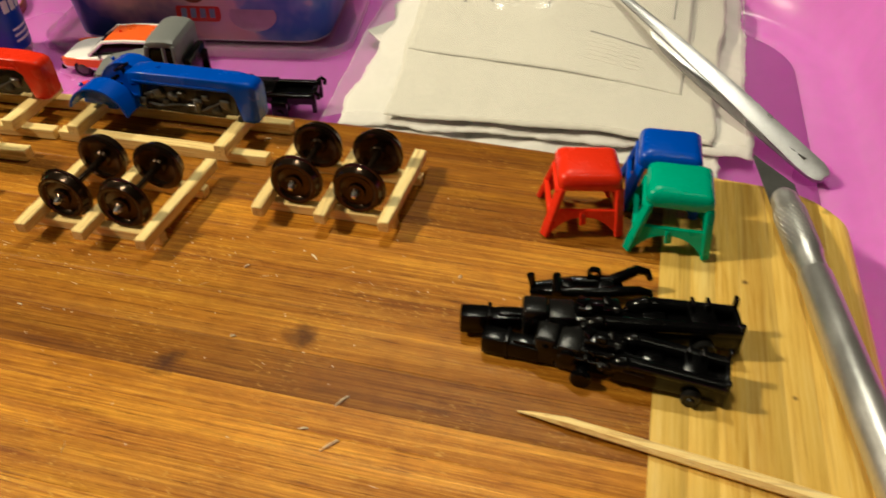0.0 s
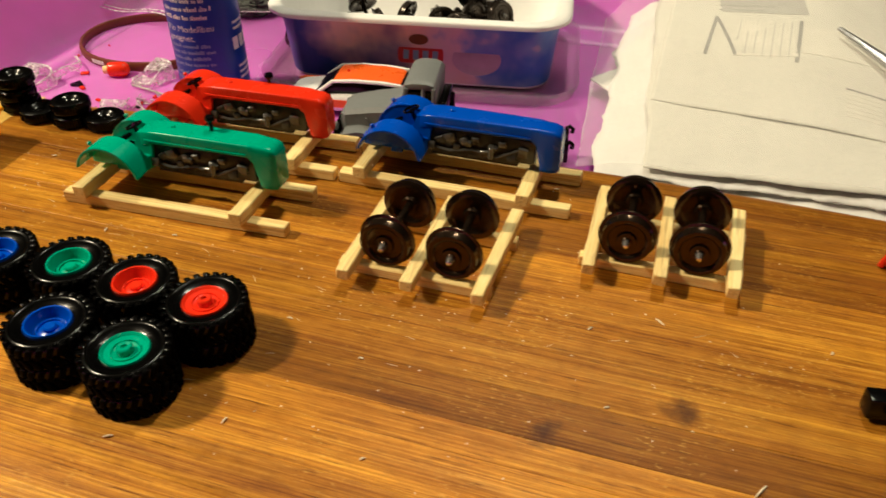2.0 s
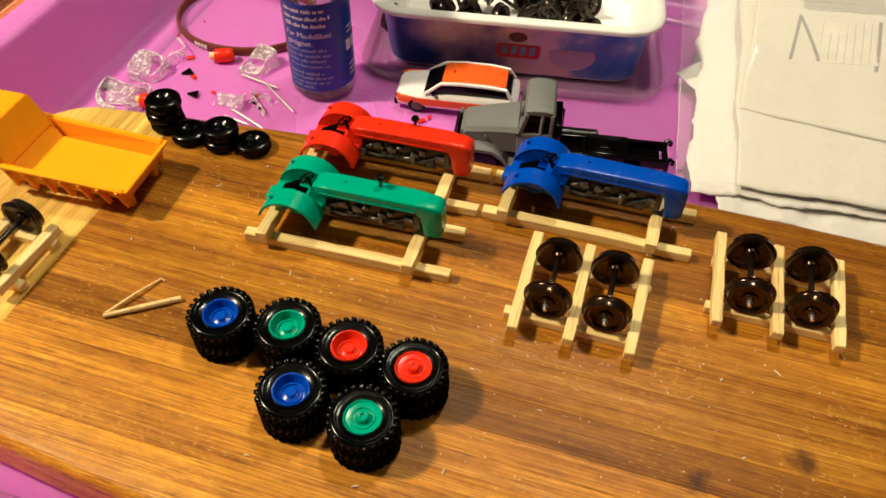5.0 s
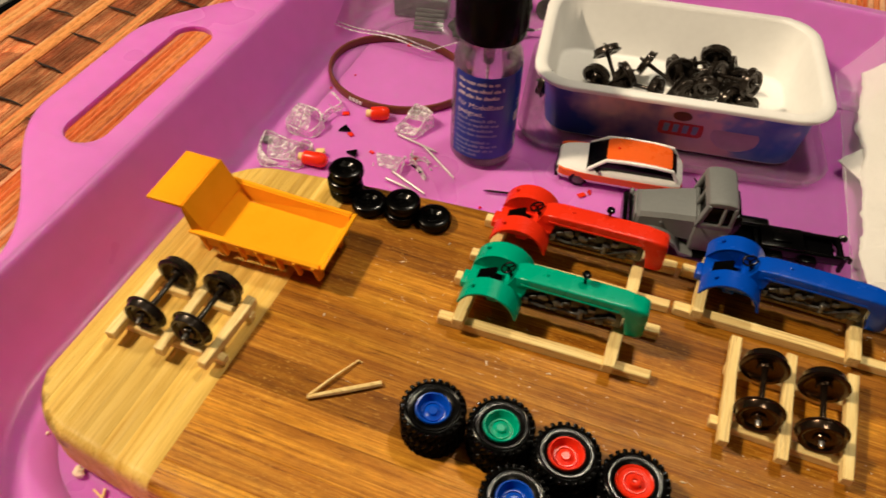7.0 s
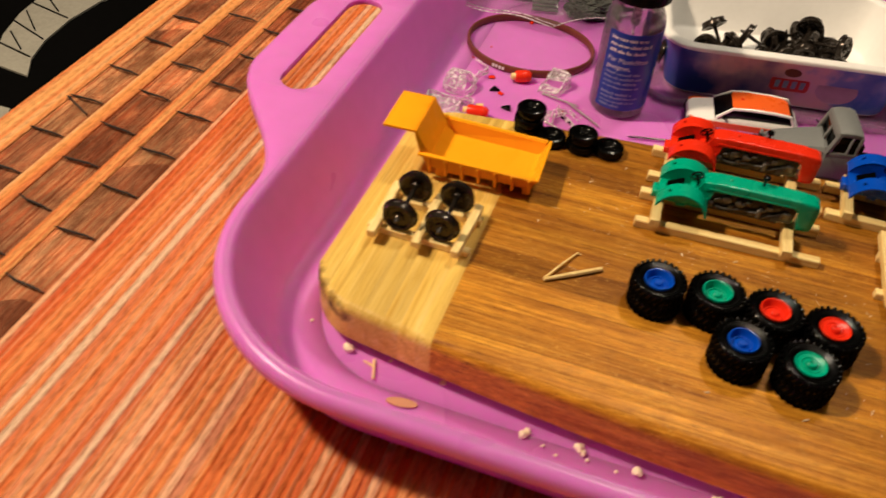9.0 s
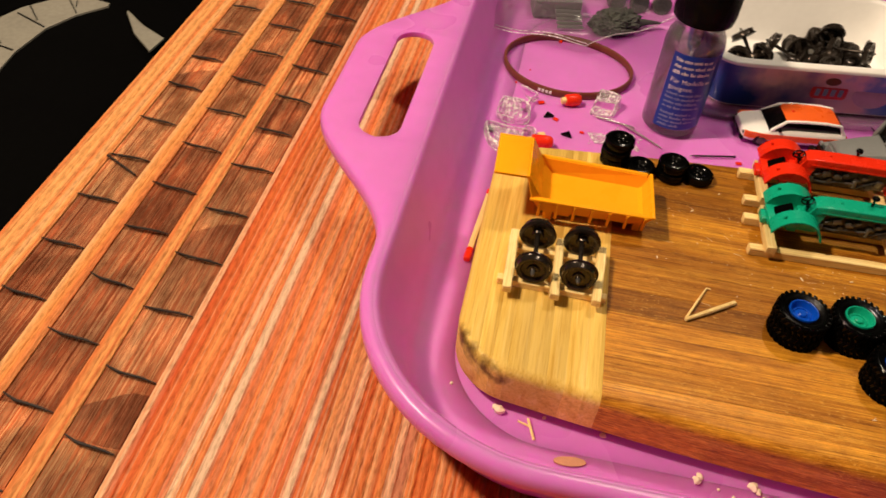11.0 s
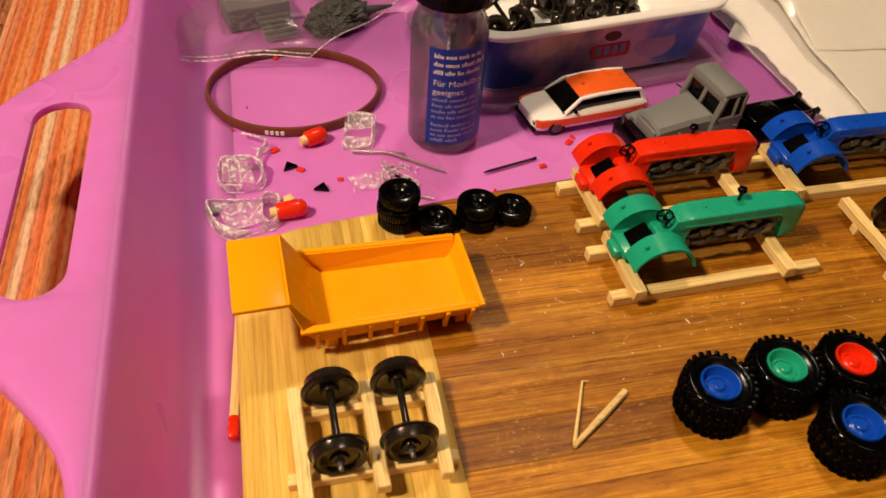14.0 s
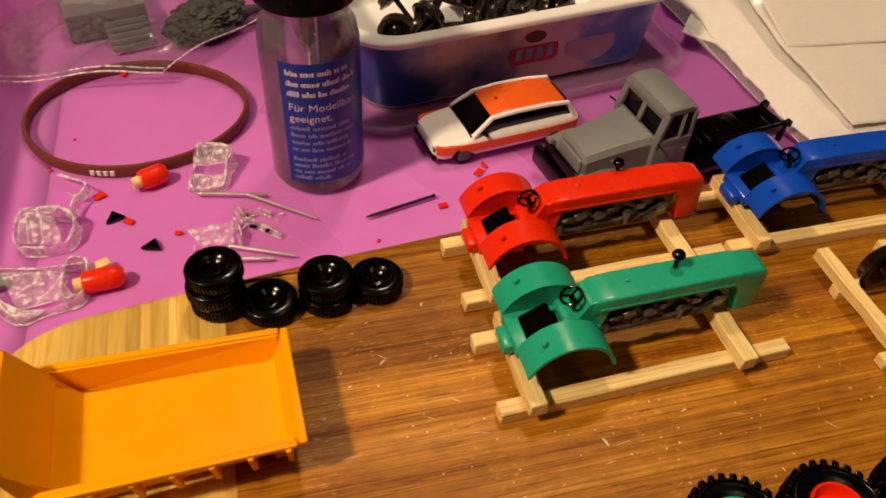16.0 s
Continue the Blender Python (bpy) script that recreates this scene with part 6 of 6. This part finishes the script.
def sheet(corners, share, lift, amp, seed, ragged=0.8, freq=0.03, n=72):
    """A sheet between four corners that follows the bulge of the stack; its origin lies at the first corner."""
    bm = bmesh.new()
    fl, fr, br, bl = (Vector(c) for c in corners)
    grid = []
    for i in range(n + 1):
        row = []
        for j in range(n + 1):
            u, v = i / n, j / n
            q = fl.lerp(fr, u).lerp(bl.lerp(br, u), v)
            n1, n2 = (noise.noise(Vector((q.x * 0.06, q.y * 0.06, seed + k))) for k in (2, 4))
            z = share * stack_height(q.x, q.y) + lift + amp * noise.noise(Vector((q.x * freq, q.y * freq, seed))) + amp * 0.4 * noise.noise(Vector((q.x * freq * 3, q.y * freq * 3, seed + 5)))
            n3, n4 = (noise.noise(Vector((q.x * 0.38, q.y * 0.38, seed + k))) for k in (7, 11))
            row.append(bm.verts.new((q.x + ragged * (n1 + 0.35 * n3) - fl.x, q.y + ragged * (n2 + 0.35 * n4) - fl.y, z + 0.12 * amp * n3)))
        grid.append(row)
    for i in range(n):
        for j in range(n):
            bm.faces.new((grid[i][j], grid[i + 1][j], grid[i + 1][j + 1], grid[i][j + 1]))
    return bm


def layer(name, corners, share, lift, amp, seed, thick, material, label, category, group="", ragged=0.8, freq=0.03):
    ob = tagged(part(name, sheet(corners, share, lift, amp, seed, ragged, freq), material, m=P(*corners[0], FLOOR), sharp=80), label, category, group)
    s = ob.modifiers.new("thickness", "SOLIDIFY")
    s.thickness, s.offset = thick * U, 0
    return ob


layer("paper_towel", ((41, 69), (142, 73), (146, 203), (36, 203)), 0.15, 1.9, 1.2, 1, 0.6, TOWEL, "folded white paper towel under the bagged papers", "paper towel", "paper towel layers", 3.6, 0.09)
layer("paper_towel", ((32.5, 76), (153, 84), (151, 212), (26, 212)), 0.40, 2.6, 0.9, 4, 0.45, TOWEL, "upper fold of the white paper towel", "paper towel", "paper towel layers", 3.2, 0.08)
layer("paper_towel", ((22.0, 137.4), (31, 127), (38, 138), (31, 148)), 0.1, 4.4, 0.4, 31, 0.6, TOWEL, "turned-out corner of the white paper towel", "paper towel", "paper towel layers", 0.6, 0.08)
layer("paper_sheet", ((46, 79), (141, 86), (147, 217), (36, 217)), 0.8, 2.8, 0.35, 8, 0.25, PAPER, "cream paper sheet lying on the paper towel", "paper sheet", "", 1.6)
PAGE = ((44, 113.5), (132, 109), (136, 224), (46, 226))


def instructions():
    s = thing("instruction_sheet", P(*PAGE[0], FLOOR), "white folded instruction sheet with grey line drawings", "instruction sheet")
    page = part("page", sheet(PAGE, 0.97, 1.9, 0.2, 21, 0.4), PAPER, s, sharp=80)
    solid = page.modifiers.new("thickness", "SOLIDIFY")
    solid.thickness, solid.offset = 0.2 * U, 0

    def height(x, y):
        return 0.97 * stack_height(x, y) + 1.9 + 0.2 * noise.noise(Vector((x * 0.03, y * 0.03, 21))) + 0.08 * noise.noise(Vector((x * 0.09, y * 0.09, 26))) + 0.24

    def ink(x0, y0, x1, y1, w, material=INK, name="ink_line"):
        d = Vector((x1 - x0, y1 - y0, 0))
        n = Vector((-d.y, d.x, 0)).normalized() * w / 2
        secs = []
        for k in range(13):
            q = Vector((x0, y0, 0)) + d * k / 12
            sec = []
            for u, z in ((1, 0), (0.33, 0), (-0.33, 0), (-1, 0), (-1, -0.1), (1, -0.1)):
                p = q + n * u
                sec.append((p.x - PAGE[0][0], p.y - PAGE[0][1], height(p.x, p.y) + z))
            secs.append(sec)
        return part(name, sweep(secs), material, page)

    # trestle drawing: raked legs, posts and two grey panels with fine hatching
    for x0, y0, x1, y1, w in ((58.1, 137.0, 60.2, 160, 1.1), (67.4, 138, 60.4, 159, 1.1), (86.2, 137.6, 87.6, 163, 1.2), (127.5, 146, 128, 160, 0.6)):
        ink(x0, y0, x1, y1, w)
    for x0, x1, y0, y1 in ((65.5, 85.4, 148.0, 150.5), (88, 127, 151, 151)):
        ink(x0, y0, x1, y1, 21.0 if x0 < 80 else 17.0, PANELINK, "grey_panel")
    for k in range(2, 9):
        ink(62 + 2.7 * k, 139 if k > 2 else 146, 63 + 2.7 * k, 159.5 + 0.2 * k, 0.3, PALEINK, "hatch_line")
    ink(60.5, 172.5, 89, 176.5, 17, PALEINK, "grey_panel")
    for k in range(5):
        ink(60.5, 165.5 + 3.4 * k, 89, 169.5 + 3.4 * k, 0.4, INK, "hatch_line")
    # small text block under a rule
    ink(101.4, 130.4, 121.4, 128.4, 0.6)
    for k in range(6):
        ink(101.4, 128.4 - 1.9 * k, 112, 127.4 - 1.9 * k, 1.1, PANELINK, "text_bar")
        if k > 1:
            ink(113.5, 127.2 - 1.9 * k, 117 + 3 * ((k * 5) % 3) / 2, 126.8 - 1.9 * k, 1.1, PANELINK, "text_bar")


instructions()
BAG = ((28, 77), (150, 88), (152, 221), (17, 221))
cover = thing("clear_bag", P(*BAG[0], FLOOR), "clear plastic bag holding the instruction sheets", "plastic bag")
part("film", sheet(BAG, 1.0, 3.3, 0.8, 9, 1.5, 0.05), SHEETFILM, cover).visible_shadow = False
for u0, u1 in ((0.0, 0.0), (1.0, 1.0)):
    pts = []
    for k in range(13):
        q = Vector(BAG[0]).lerp(Vector(BAG[1]), u0).lerp(Vector(BAG[3]).lerp(Vector(BAG[2]), u1), k / 12)
        pts.append((q.x - BAG[0][0], q.y - BAG[0][1], stack_height(q.x, q.y) + 3.4))
    part("seam", tube(pts, 0.10, 6), CLEAREDGE, cover, "pale welded seam")


# ---- tweezers and craft knife ----
def tweezers():
    t = thing("tweezers", P(0, 0, 0), "bright steel tweezers resting on the papers and the tray", "tweezers")
    a, b = Vector((168.6, 82.0, -14.6)), Vector((99.0, 157.0, 4.4))
    d = b - a
    side = d.cross(Vector((0, 0, 1))).normalized()
    up = side.cross(d).normalized()
    side, up = (side * 0.92 + up * 0.39), (up * 0.92 - side * 0.39)
    for s in (-1, 1):
        secs = []
        for k, w, gap in ((-0.032, 1.6, 0.3), (-0.02, 2.5, 0.3), (0.0, 3.0, 0.35), (0.03, 3.1, 0.4), (0.12, 3.0, 1.0), (0.3, 2.7, 2.6), (0.55, 2.2, 3.6), (0.8, 1.4, 3.4), (1.0, 0.6, 2.6)):
            p = a + d * k + up * (s * gap)
            secs.append([p + side * w + up * 0.35, p + up * 0.7, p - side * w + up * 0.35, p - side * w - up * 0.35, p - up * 0.1, p + side * w - up * 0.35])
        part("arm", sweep(secs), TWEEZERSTEEL, t, sharp=30)
    part("rivet", (cyl(1.2, 0.5, 16, 0.1), Matrix.Translation(a + d * 0.28 + up * 2.45) @ (up.to_track_quat("Z", "Y").to_matrix().to_4x4())), TWEEZERSTEEL, t)
    part("stamped_mark", [(box(2.4, 1.0, 0.1), Matrix.Translation(a + d * q + up * 1.25) @ (d.to_track_quat("X", "Z").to_matrix().to_4x4())) for q in (0.05, 0.085, 0.12)], ENGINE, t)


BLADE = plain("dull_blade_steel", (0.13, 0.13, 0.125), 0.34, metal=0.9, vary=0.1, bump=0.01)


def knife():
    k = thing("craft_knife", P(0, 0, 0), "aluminium craft knife with a pointed blade, lying over the board's corner", "craft knife")
    a, b = Vector((152.2, 40.5, 4.1)), Vector((169.0, -70.0, 4.1))
    turn = (b - a).to_track_quat("Z", "X").to_matrix().to_4x4()
    at = Matrix.Translation(a) @ turn
    part("handle", (lathe([(0, 26), (2.9, 26), (3.3, 27), (3.4, 60), (3.4, 112), (2.9, 113.5), (0, 113.5)], 36), at.copy()), ALU, k, "smooth aluminium handle")
    collet = part("collet", (lathe([(0, 0), (2.2, 0), (2.8, 1.2), (3.0, 3), (3.0, 5), (3.35, 6), (3.4, 20), (3.0, 21.5), (2.9, 26.2), (0, 26.2)], 36), at.copy()), ALU, k, "knurled aluminium collet")
    part("knurl", [(box(0.3, 0.4, 0.6, 0.08, 1), at @ pose(0, 0, 0, 0, 0, 15 * i + (7.5 if j % 2 else 0)) @ pose(3.3, 0, 7 + 1.15 * j)) for j in range(11) for i in range(24)], STEEL, collet)
    blade = prism(((-3.0, 2.5), (3.0, 2.5), (3.2, -3.0), (-2.6, -17.0), (-3.0, -16.4)), -0.28, 0.28)
    for v in blade.verts:
        if v.co.x > 2.5:
            v.co.z *= 0.15
    part("blade", (blade, at @ pose(0, 0, 0, 0, 0, -72) @ pose(0, 0, 0, 90, 0, 0)), BLADE, k, "pointed dark steel blade")


tweezers()
knife()


# ---- plastic tractor cabs ----
def cab(color, word, m):
    """A roof about 13 by 11, raked on the -x side, splayed to its feet on z = 0."""
    c = thing("cab_shell", m, word + " plastic model tractor cab with open windows, standing on the board", "model kit", "tractor cabs")

    def half(z):
        return 5.3 + 2.0 * (12.0 - z) / 12.0

    def front_x(z):
        return -6.4 - 3.0 * (12.0 - z) / 12.0

    def rear_x(z):
        return 6.5 + 0.7 * (12.0 - z) / 12.0

    secs = []
    for e, z in ((0.45, 11.0), (0.6, 12.0), (0.55, 12.9), (0.2, 13.9), (-0.5, 14.6), (-1.5, 15.0)):
        secs.append([(x, y, z) for x, y, _, _ in rounded(-6.2 - e, 6.2 + e, -5.2 - e, 6.2 + e, 1.1 + max(0.0, e * 0.4), 2, 4)])
    part("roof", sweep(secs), color, c, sharp=32)
    for s in (-1, 1):
        part("rear_post", bar((rear_x(11.5) - 0.5, s * (half(11.5) - 0.2), 11.5), (rear_x(0.3) - 0.3, s * half(0.3), 0.3), 1.9, 1.4, 0.45), color, c)
        part("front_post", bar((front_x(11.5) + 0.5, s * (half(11.5) - 0.2), 11.5), (front_x(0.3) + 0.3, s * half(0.3), 0.3), 2.2, 1.4, 0.45), color, c)
        # panel under the side window, cut out in an arch over the wheel
        lower = []
        for k in range(17):
            f = k / 16
            z = 0.6 + 4.3 * (1 - abs(2 * f - 1) ** 2.4)
            x = front_x(3) + 0.6 + (rear_x(3) - front_x(3) - 1.2) * f
            lower.append([(x, s * (half(z) + 0.35), z), (x, s * (half(6.5) + 0.35), 6.5), (x, s * (half(6.5) - 0.5), 6.5), (x, s * (half(z) - 0.5), z)])
        part("side_panel", sweep(lower), color, c, sharp=35)
        part("mid_post", bar((-1.2, s * half(5.4), 6.0), (-1.0, s * half(3.0), 3.0), 1.5, 0.9, 0.3), color, c)
    for z, h in ((10.4, 1.4), (5.2, 1.7)):
        part("front_rail", bar((front_x(z) + 0.1, -half(z), z), (front_x(z) + 0.1, half(z), z), 1.2, h, 0.3), color, c)
    part("rear_sill", [bar((rear_x(5) - 0.4, -half(5), 5.0), (rear_x(5) - 0.4, half(5), 5.0), 1.2, 2.0, 0.3), bar((rear_x(10.8) - 0.4, -5.2, 10.8), (rear_x(10.8) - 0.4, 5.2, 10.8), 1.2, 1.6, 0.3)], color, c)


cab(RED, "red", P(109.9, 28.2, 0, 0, 0, 12))
cab(GREEN, "green", P(129.0, 26.0, 0, 0, 0, 1.5))
cab(BLUE, "blue", P(126.6, 39.4, 0, 0, 0, 2))


# ---- black tractor chassis parts ----
def chassis(m, label, tail, near, far):
    """About 50 long, tail towards -x; the tail sits on one side of the middle line."""
    c = thing("chassis_kit", m, label, "model kit", "tractor chassis")
    part("tail_block", [(box(5.4, 3.6, 4.4, 0.5), pose(-22.6, tail - 0.4, 2.6)), (box(0.8, 3.9, 5.0, 0.2), pose(-19.8, tail - 0.4, 2.8)), (box(7.4, 3.4, 3.8, 0.5), pose(-16.4, tail - 0.4, 2.6)), (box(4.6, 2.2, 0.7, 0.2), pose(-16.0, tail - 0.4, 4.7))], BLACK, c, sharp=30)
    gearbox = part("gearbox", [(box(4.6, 4.8, 7.2, 0.7, 3), pose(-11.6, tail * 0.3, 4.0)), (box(4.8, 5.4, 6.4, 0.5), pose(-6.8, tail * 0.2, 3.6))], CASTGREY, c, "dark grey gearbox casing", sharp=30)
    part("side_cover", [(cyl(2.0, 0.9, 20, 0.3), pose(-6.8, -2.7, 4.4, 90, 0, 0)), (cyl(0.7, 0.8, 10, 0.2), pose(-11.6, -2.4, 5.6, 90, 0, 0)), (box(1.2, 0.8, 3.6, 0.2), pose(-9.4, -2.8, 4.6))], BLACK, gearbox)
    engine = part("engine", [(box(9.0, 5.4, 5.4, 0.5), pose(-0.2, 0.2, 3.6)), (box(7.6, 3.4, 2.0, 0.4), pose(-0.2, 0.4, 7.0))], BLACK, c, sharp=30)
    for x, y, z, l, w, h in ((-3.2, 0.6, 8.2, 1.8, 2.6, 1.2), (-0.6, -0.4, 8.4, 2.2, 1.6, 1.6), (1.4, 1.0, 8.0, 1.4, 2.2, 1.0), (3.0, -0.8, 7.4, 1.6, 1.4, 1.4), (-2.0, -2.6, 6.6, 1.6, 0.9, 1.2), (1.6, -2.7, 6.9, 2.0, 0.8, 0.9)):
        part("fitting", (box(l, w, h, 0.28, 2), pose(x, y, z, x * 5, y * 6, x * 9)), BLACK, engine)
    for x, y, z, r, l in ((-3.0, -2.9, 5.8, 0.6, 1.0), (0.2, -3.0, 4.6, 0.8, 1.1), (2.8, -2.9, 5.6, 0.5, 0.9)):
        part("stud", (lathe([(0, l), (r * 0.7, l), (r, l * 0.6), (r, 0), (0, 0)], 14), pose(x, y, z, 90, 0, 0)), CASTGREY, engine)
    part("pushrod", tube([(-5.0, -3.3, 5.2), (3.0, -3.6, 5.0), (9.0, -3.5, 4.4)], 0.28, 8), CASTGREY, c)
    for s in (-1, 1):
        e = near if s < 0 else far
        rail = part("frame_rail", [tube([(e - 3.0, s * 2.5, 4.0), (e - 1.4, s * 2.6, 4.4), (e + 0.8, s * 2.7, 6.2), (e + 3.0, s * 2.7, 6.3), (25.0, s * 2.7, 5.2)], [1.0, 1.3, 1.5, 1.3, 1.2], 12), bar((e - 1, s * 2.7, 3.4), (25, s * 2.7, 3.2), 1.6, 3.8, 0.3)], BLACK, c)
        part("elbow", (lathe([(0, 2.6), (0.8, 2.45), (1.35, 1.8), (1.55, 0), (1.35, -1.8), (0.8, -2.45), (0, -2.6)], 18), pose(e, s * 2.8, 5.8, 0, 62, -8)), BLACK, rail)
    part("sump", [(box(13.5, 5.0, 4.6, 0.5), pose(9.6, 0, 2.7)), (box(1.0, 5.0, 2.6, 0.2), pose(16.6, 0, 5.2)), (box(4.0, 3.0, 1.2, 0.3), pose(10.0, 0.4, 5.2)), (box(7.5, 4.6, 2.4, 0.4), pose(21.0, 0.6, 3.2))], BLACK, c)
    part("bolster", [(box(4.6, 6.6, 1.2, 0.2), pose(18.4, 0, 6.0)), (box(0.7, 2.2, 2.0, 0.15), pose(16.8, 2.0, 7.2)), (box(0.7, 2.2, 2.0, 0.15), pose(19.6, 2.0, 7.2))], BLACK, c)
    part("front_plate", [(box(0.9, 7.2, 5.6, 0.2), pose(24.8, 0, 3.4)), (box(0.8, 1.4, 2.8, 0.2), pose(24.8, 3.0, 7.0)), (box(0.8, 1.2, 1.2, 0.2), pose(25.0, -3.0, 6.4))], BLACK, c)
    part("rear_axle", [tube([(-3.4, -5.0, 2.2), (-3.4, 3.4, 2.2)], 1.4, 14), (cyl(2.2, 1.4, 20, 0.35), pose(-3.4, -4.6, 2.2, 90, 0, 0))], BLACK, c)
    axle = part("front_axle", tube([(18.6, -4.2, 2.0), (18.6, 3.4, 2.0)], 0.9, 12), BLACK, c)
    part("hub_disc", (lathe([(0, 0.9), (0.7, 0.9), (0.9, 0.5), (1.7, 0.5), (2.0, 0.2), (2.0, -0.6), (0, -0.6)], 22), pose(18.6, -4.4, 2.0, 90, 0, 0)), CASTGREY, axle)


chassis(P(116.4, -8.8, 0.6, -3, 0, 10.4), "black plastic tractor chassis leaning on its neighbour", 1.4, -1.2, 7.6)
chassis(P(117.9, -15.4, 0, 3, 0, -3.0) @ Matrix.Diagonal((0.85, 0.98, 0.96, 1)), "black plastic tractor chassis lying beside a cocktail stick", -0.8, 3.6, 5.0)
hitch = thing("lifting_linkage", P(114.6, 1.4, 0.6, 0, 0, 8), "small black plastic lifting arms beside the chassis", "model kit")
for y0, y1, z1 in ((-1.6, -0.6, 3.4), (1.4, 4.4, 4.4)):
    part("arm", tube([(-12, y0 * 0.4, 1.6), (-4, y0, 2.8), (3, y0, 3.4), (8.6, y1, z1), (10.6, y1, z1 - 0.4), (11.4, y1 - 0.4, z1 - 2.0)], [1.0, 1.25, 1.35, 1.05, 0.8, 0.6], 10), BLACK, hitch)
part("lever", tube([(-11.5, 0, 1.8), (-12.2, 0.2, 5.2)], [0.6, 0.8], 8), BLACK, hitch)
part("eye", [(sweep([[(1.4 * math.cos(a) * r, 0.5 * q, 1.4 * math.sin(a) * r) for r, q in ((1, -1), (1, 1), (0.55, 1), (0.55, -1))] for a in np.arange(21) * math.pi / 10], caps=False), pose(0.0, 1.4, 5.4))], BLACK, hitch)
part("link_plate", [(prism(((-11, -1.6), (-2, -2.8), (4.4, -2.2), (6.0, 1.6), (1.0, 3.0), (-7, 1.4)), 0.6, 3.2, 0.4, 2)), (box(3.4, 4.6, 3.8, 0.5), pose(2.2, 0.2, 2.6)), (box(2.2, 2.6, 2.6, 0.4), pose(-5, -0.2, 3.0)), (cyl(0.9, 5.6, 10, 0.2), pose(-7, 2.8, 3.2, 90, 0, 0))], BLACK, hitch)


# ---- dark cushion beyond the table's edge ----
cushion = thing("patterned_cushion", P(-640, 210, -195), "black cushion with a pale leaf pattern beside the table", "cushion")
part("cover", sweep([[(x, y, z) for x, y, _, _ in rounded(-a, a, -b, b, 60, 3, 8)] for a, b, z in ((150, 190, -40), (215, 260, -25), (235, 280, 0), (215, 260, 25), (150, 190, 42))]), CLOTH, cushion)
part("chair_base", box(380, 460, 465), CLOTH, cushion, m=P(0, 0, -272.5))
def leaf(inner, outer, name="leaf_print", material=PALECLOTH, lift=0.0):
    """A flat printed shape between two lines of the same length, on the cushion's top."""
    secs = [[(p[0] + 640, p[1] - 210, z) for p, z in ((a, 42.5), (b, 42.5), (b, 44 + lift), (a, 44 + lift))] for a, b in zip(inner, outer)]
    return part(name, sweep(secs), material, cushion, "pale leaf shape" if name == "leaf_print" else "")


INNER = ((-517, 168), (-530, 188), (-538, 212), (-542, 246), (-539, 282), (-528, 308), (-512, 328))
OUTER = ((-552, 172), (-572, 207), (-583, 238), (-587, 266), (-572, 306), (-546, 338), (-513, 332))
leaf(INNER, OUTER)
for k in range(1, 6):
    a, b = Vector(INNER[k]), Vector(OUTER[k])
    for f, g in ((0.05, -9), (0.35, 7)):
        p, q = a.lerp(b, f), a.lerp(b, 0.96) + Vector((0, g))
        leaf((p + Vector((0, 0.7)), q + Vector((0, 0.7))), (p - Vector((0, 0.7)), q - Vector((0, 0.7))), "leaf_vein", CLOTH, 0.6)
leaf(((-494, 326), (-472, 308), (-450, 296)), ((-494, 324), (-475, 297), (-452, 276)))
leaf(((-526, 130), (-500, 131)), ((-522, 112), (-488, 108)))
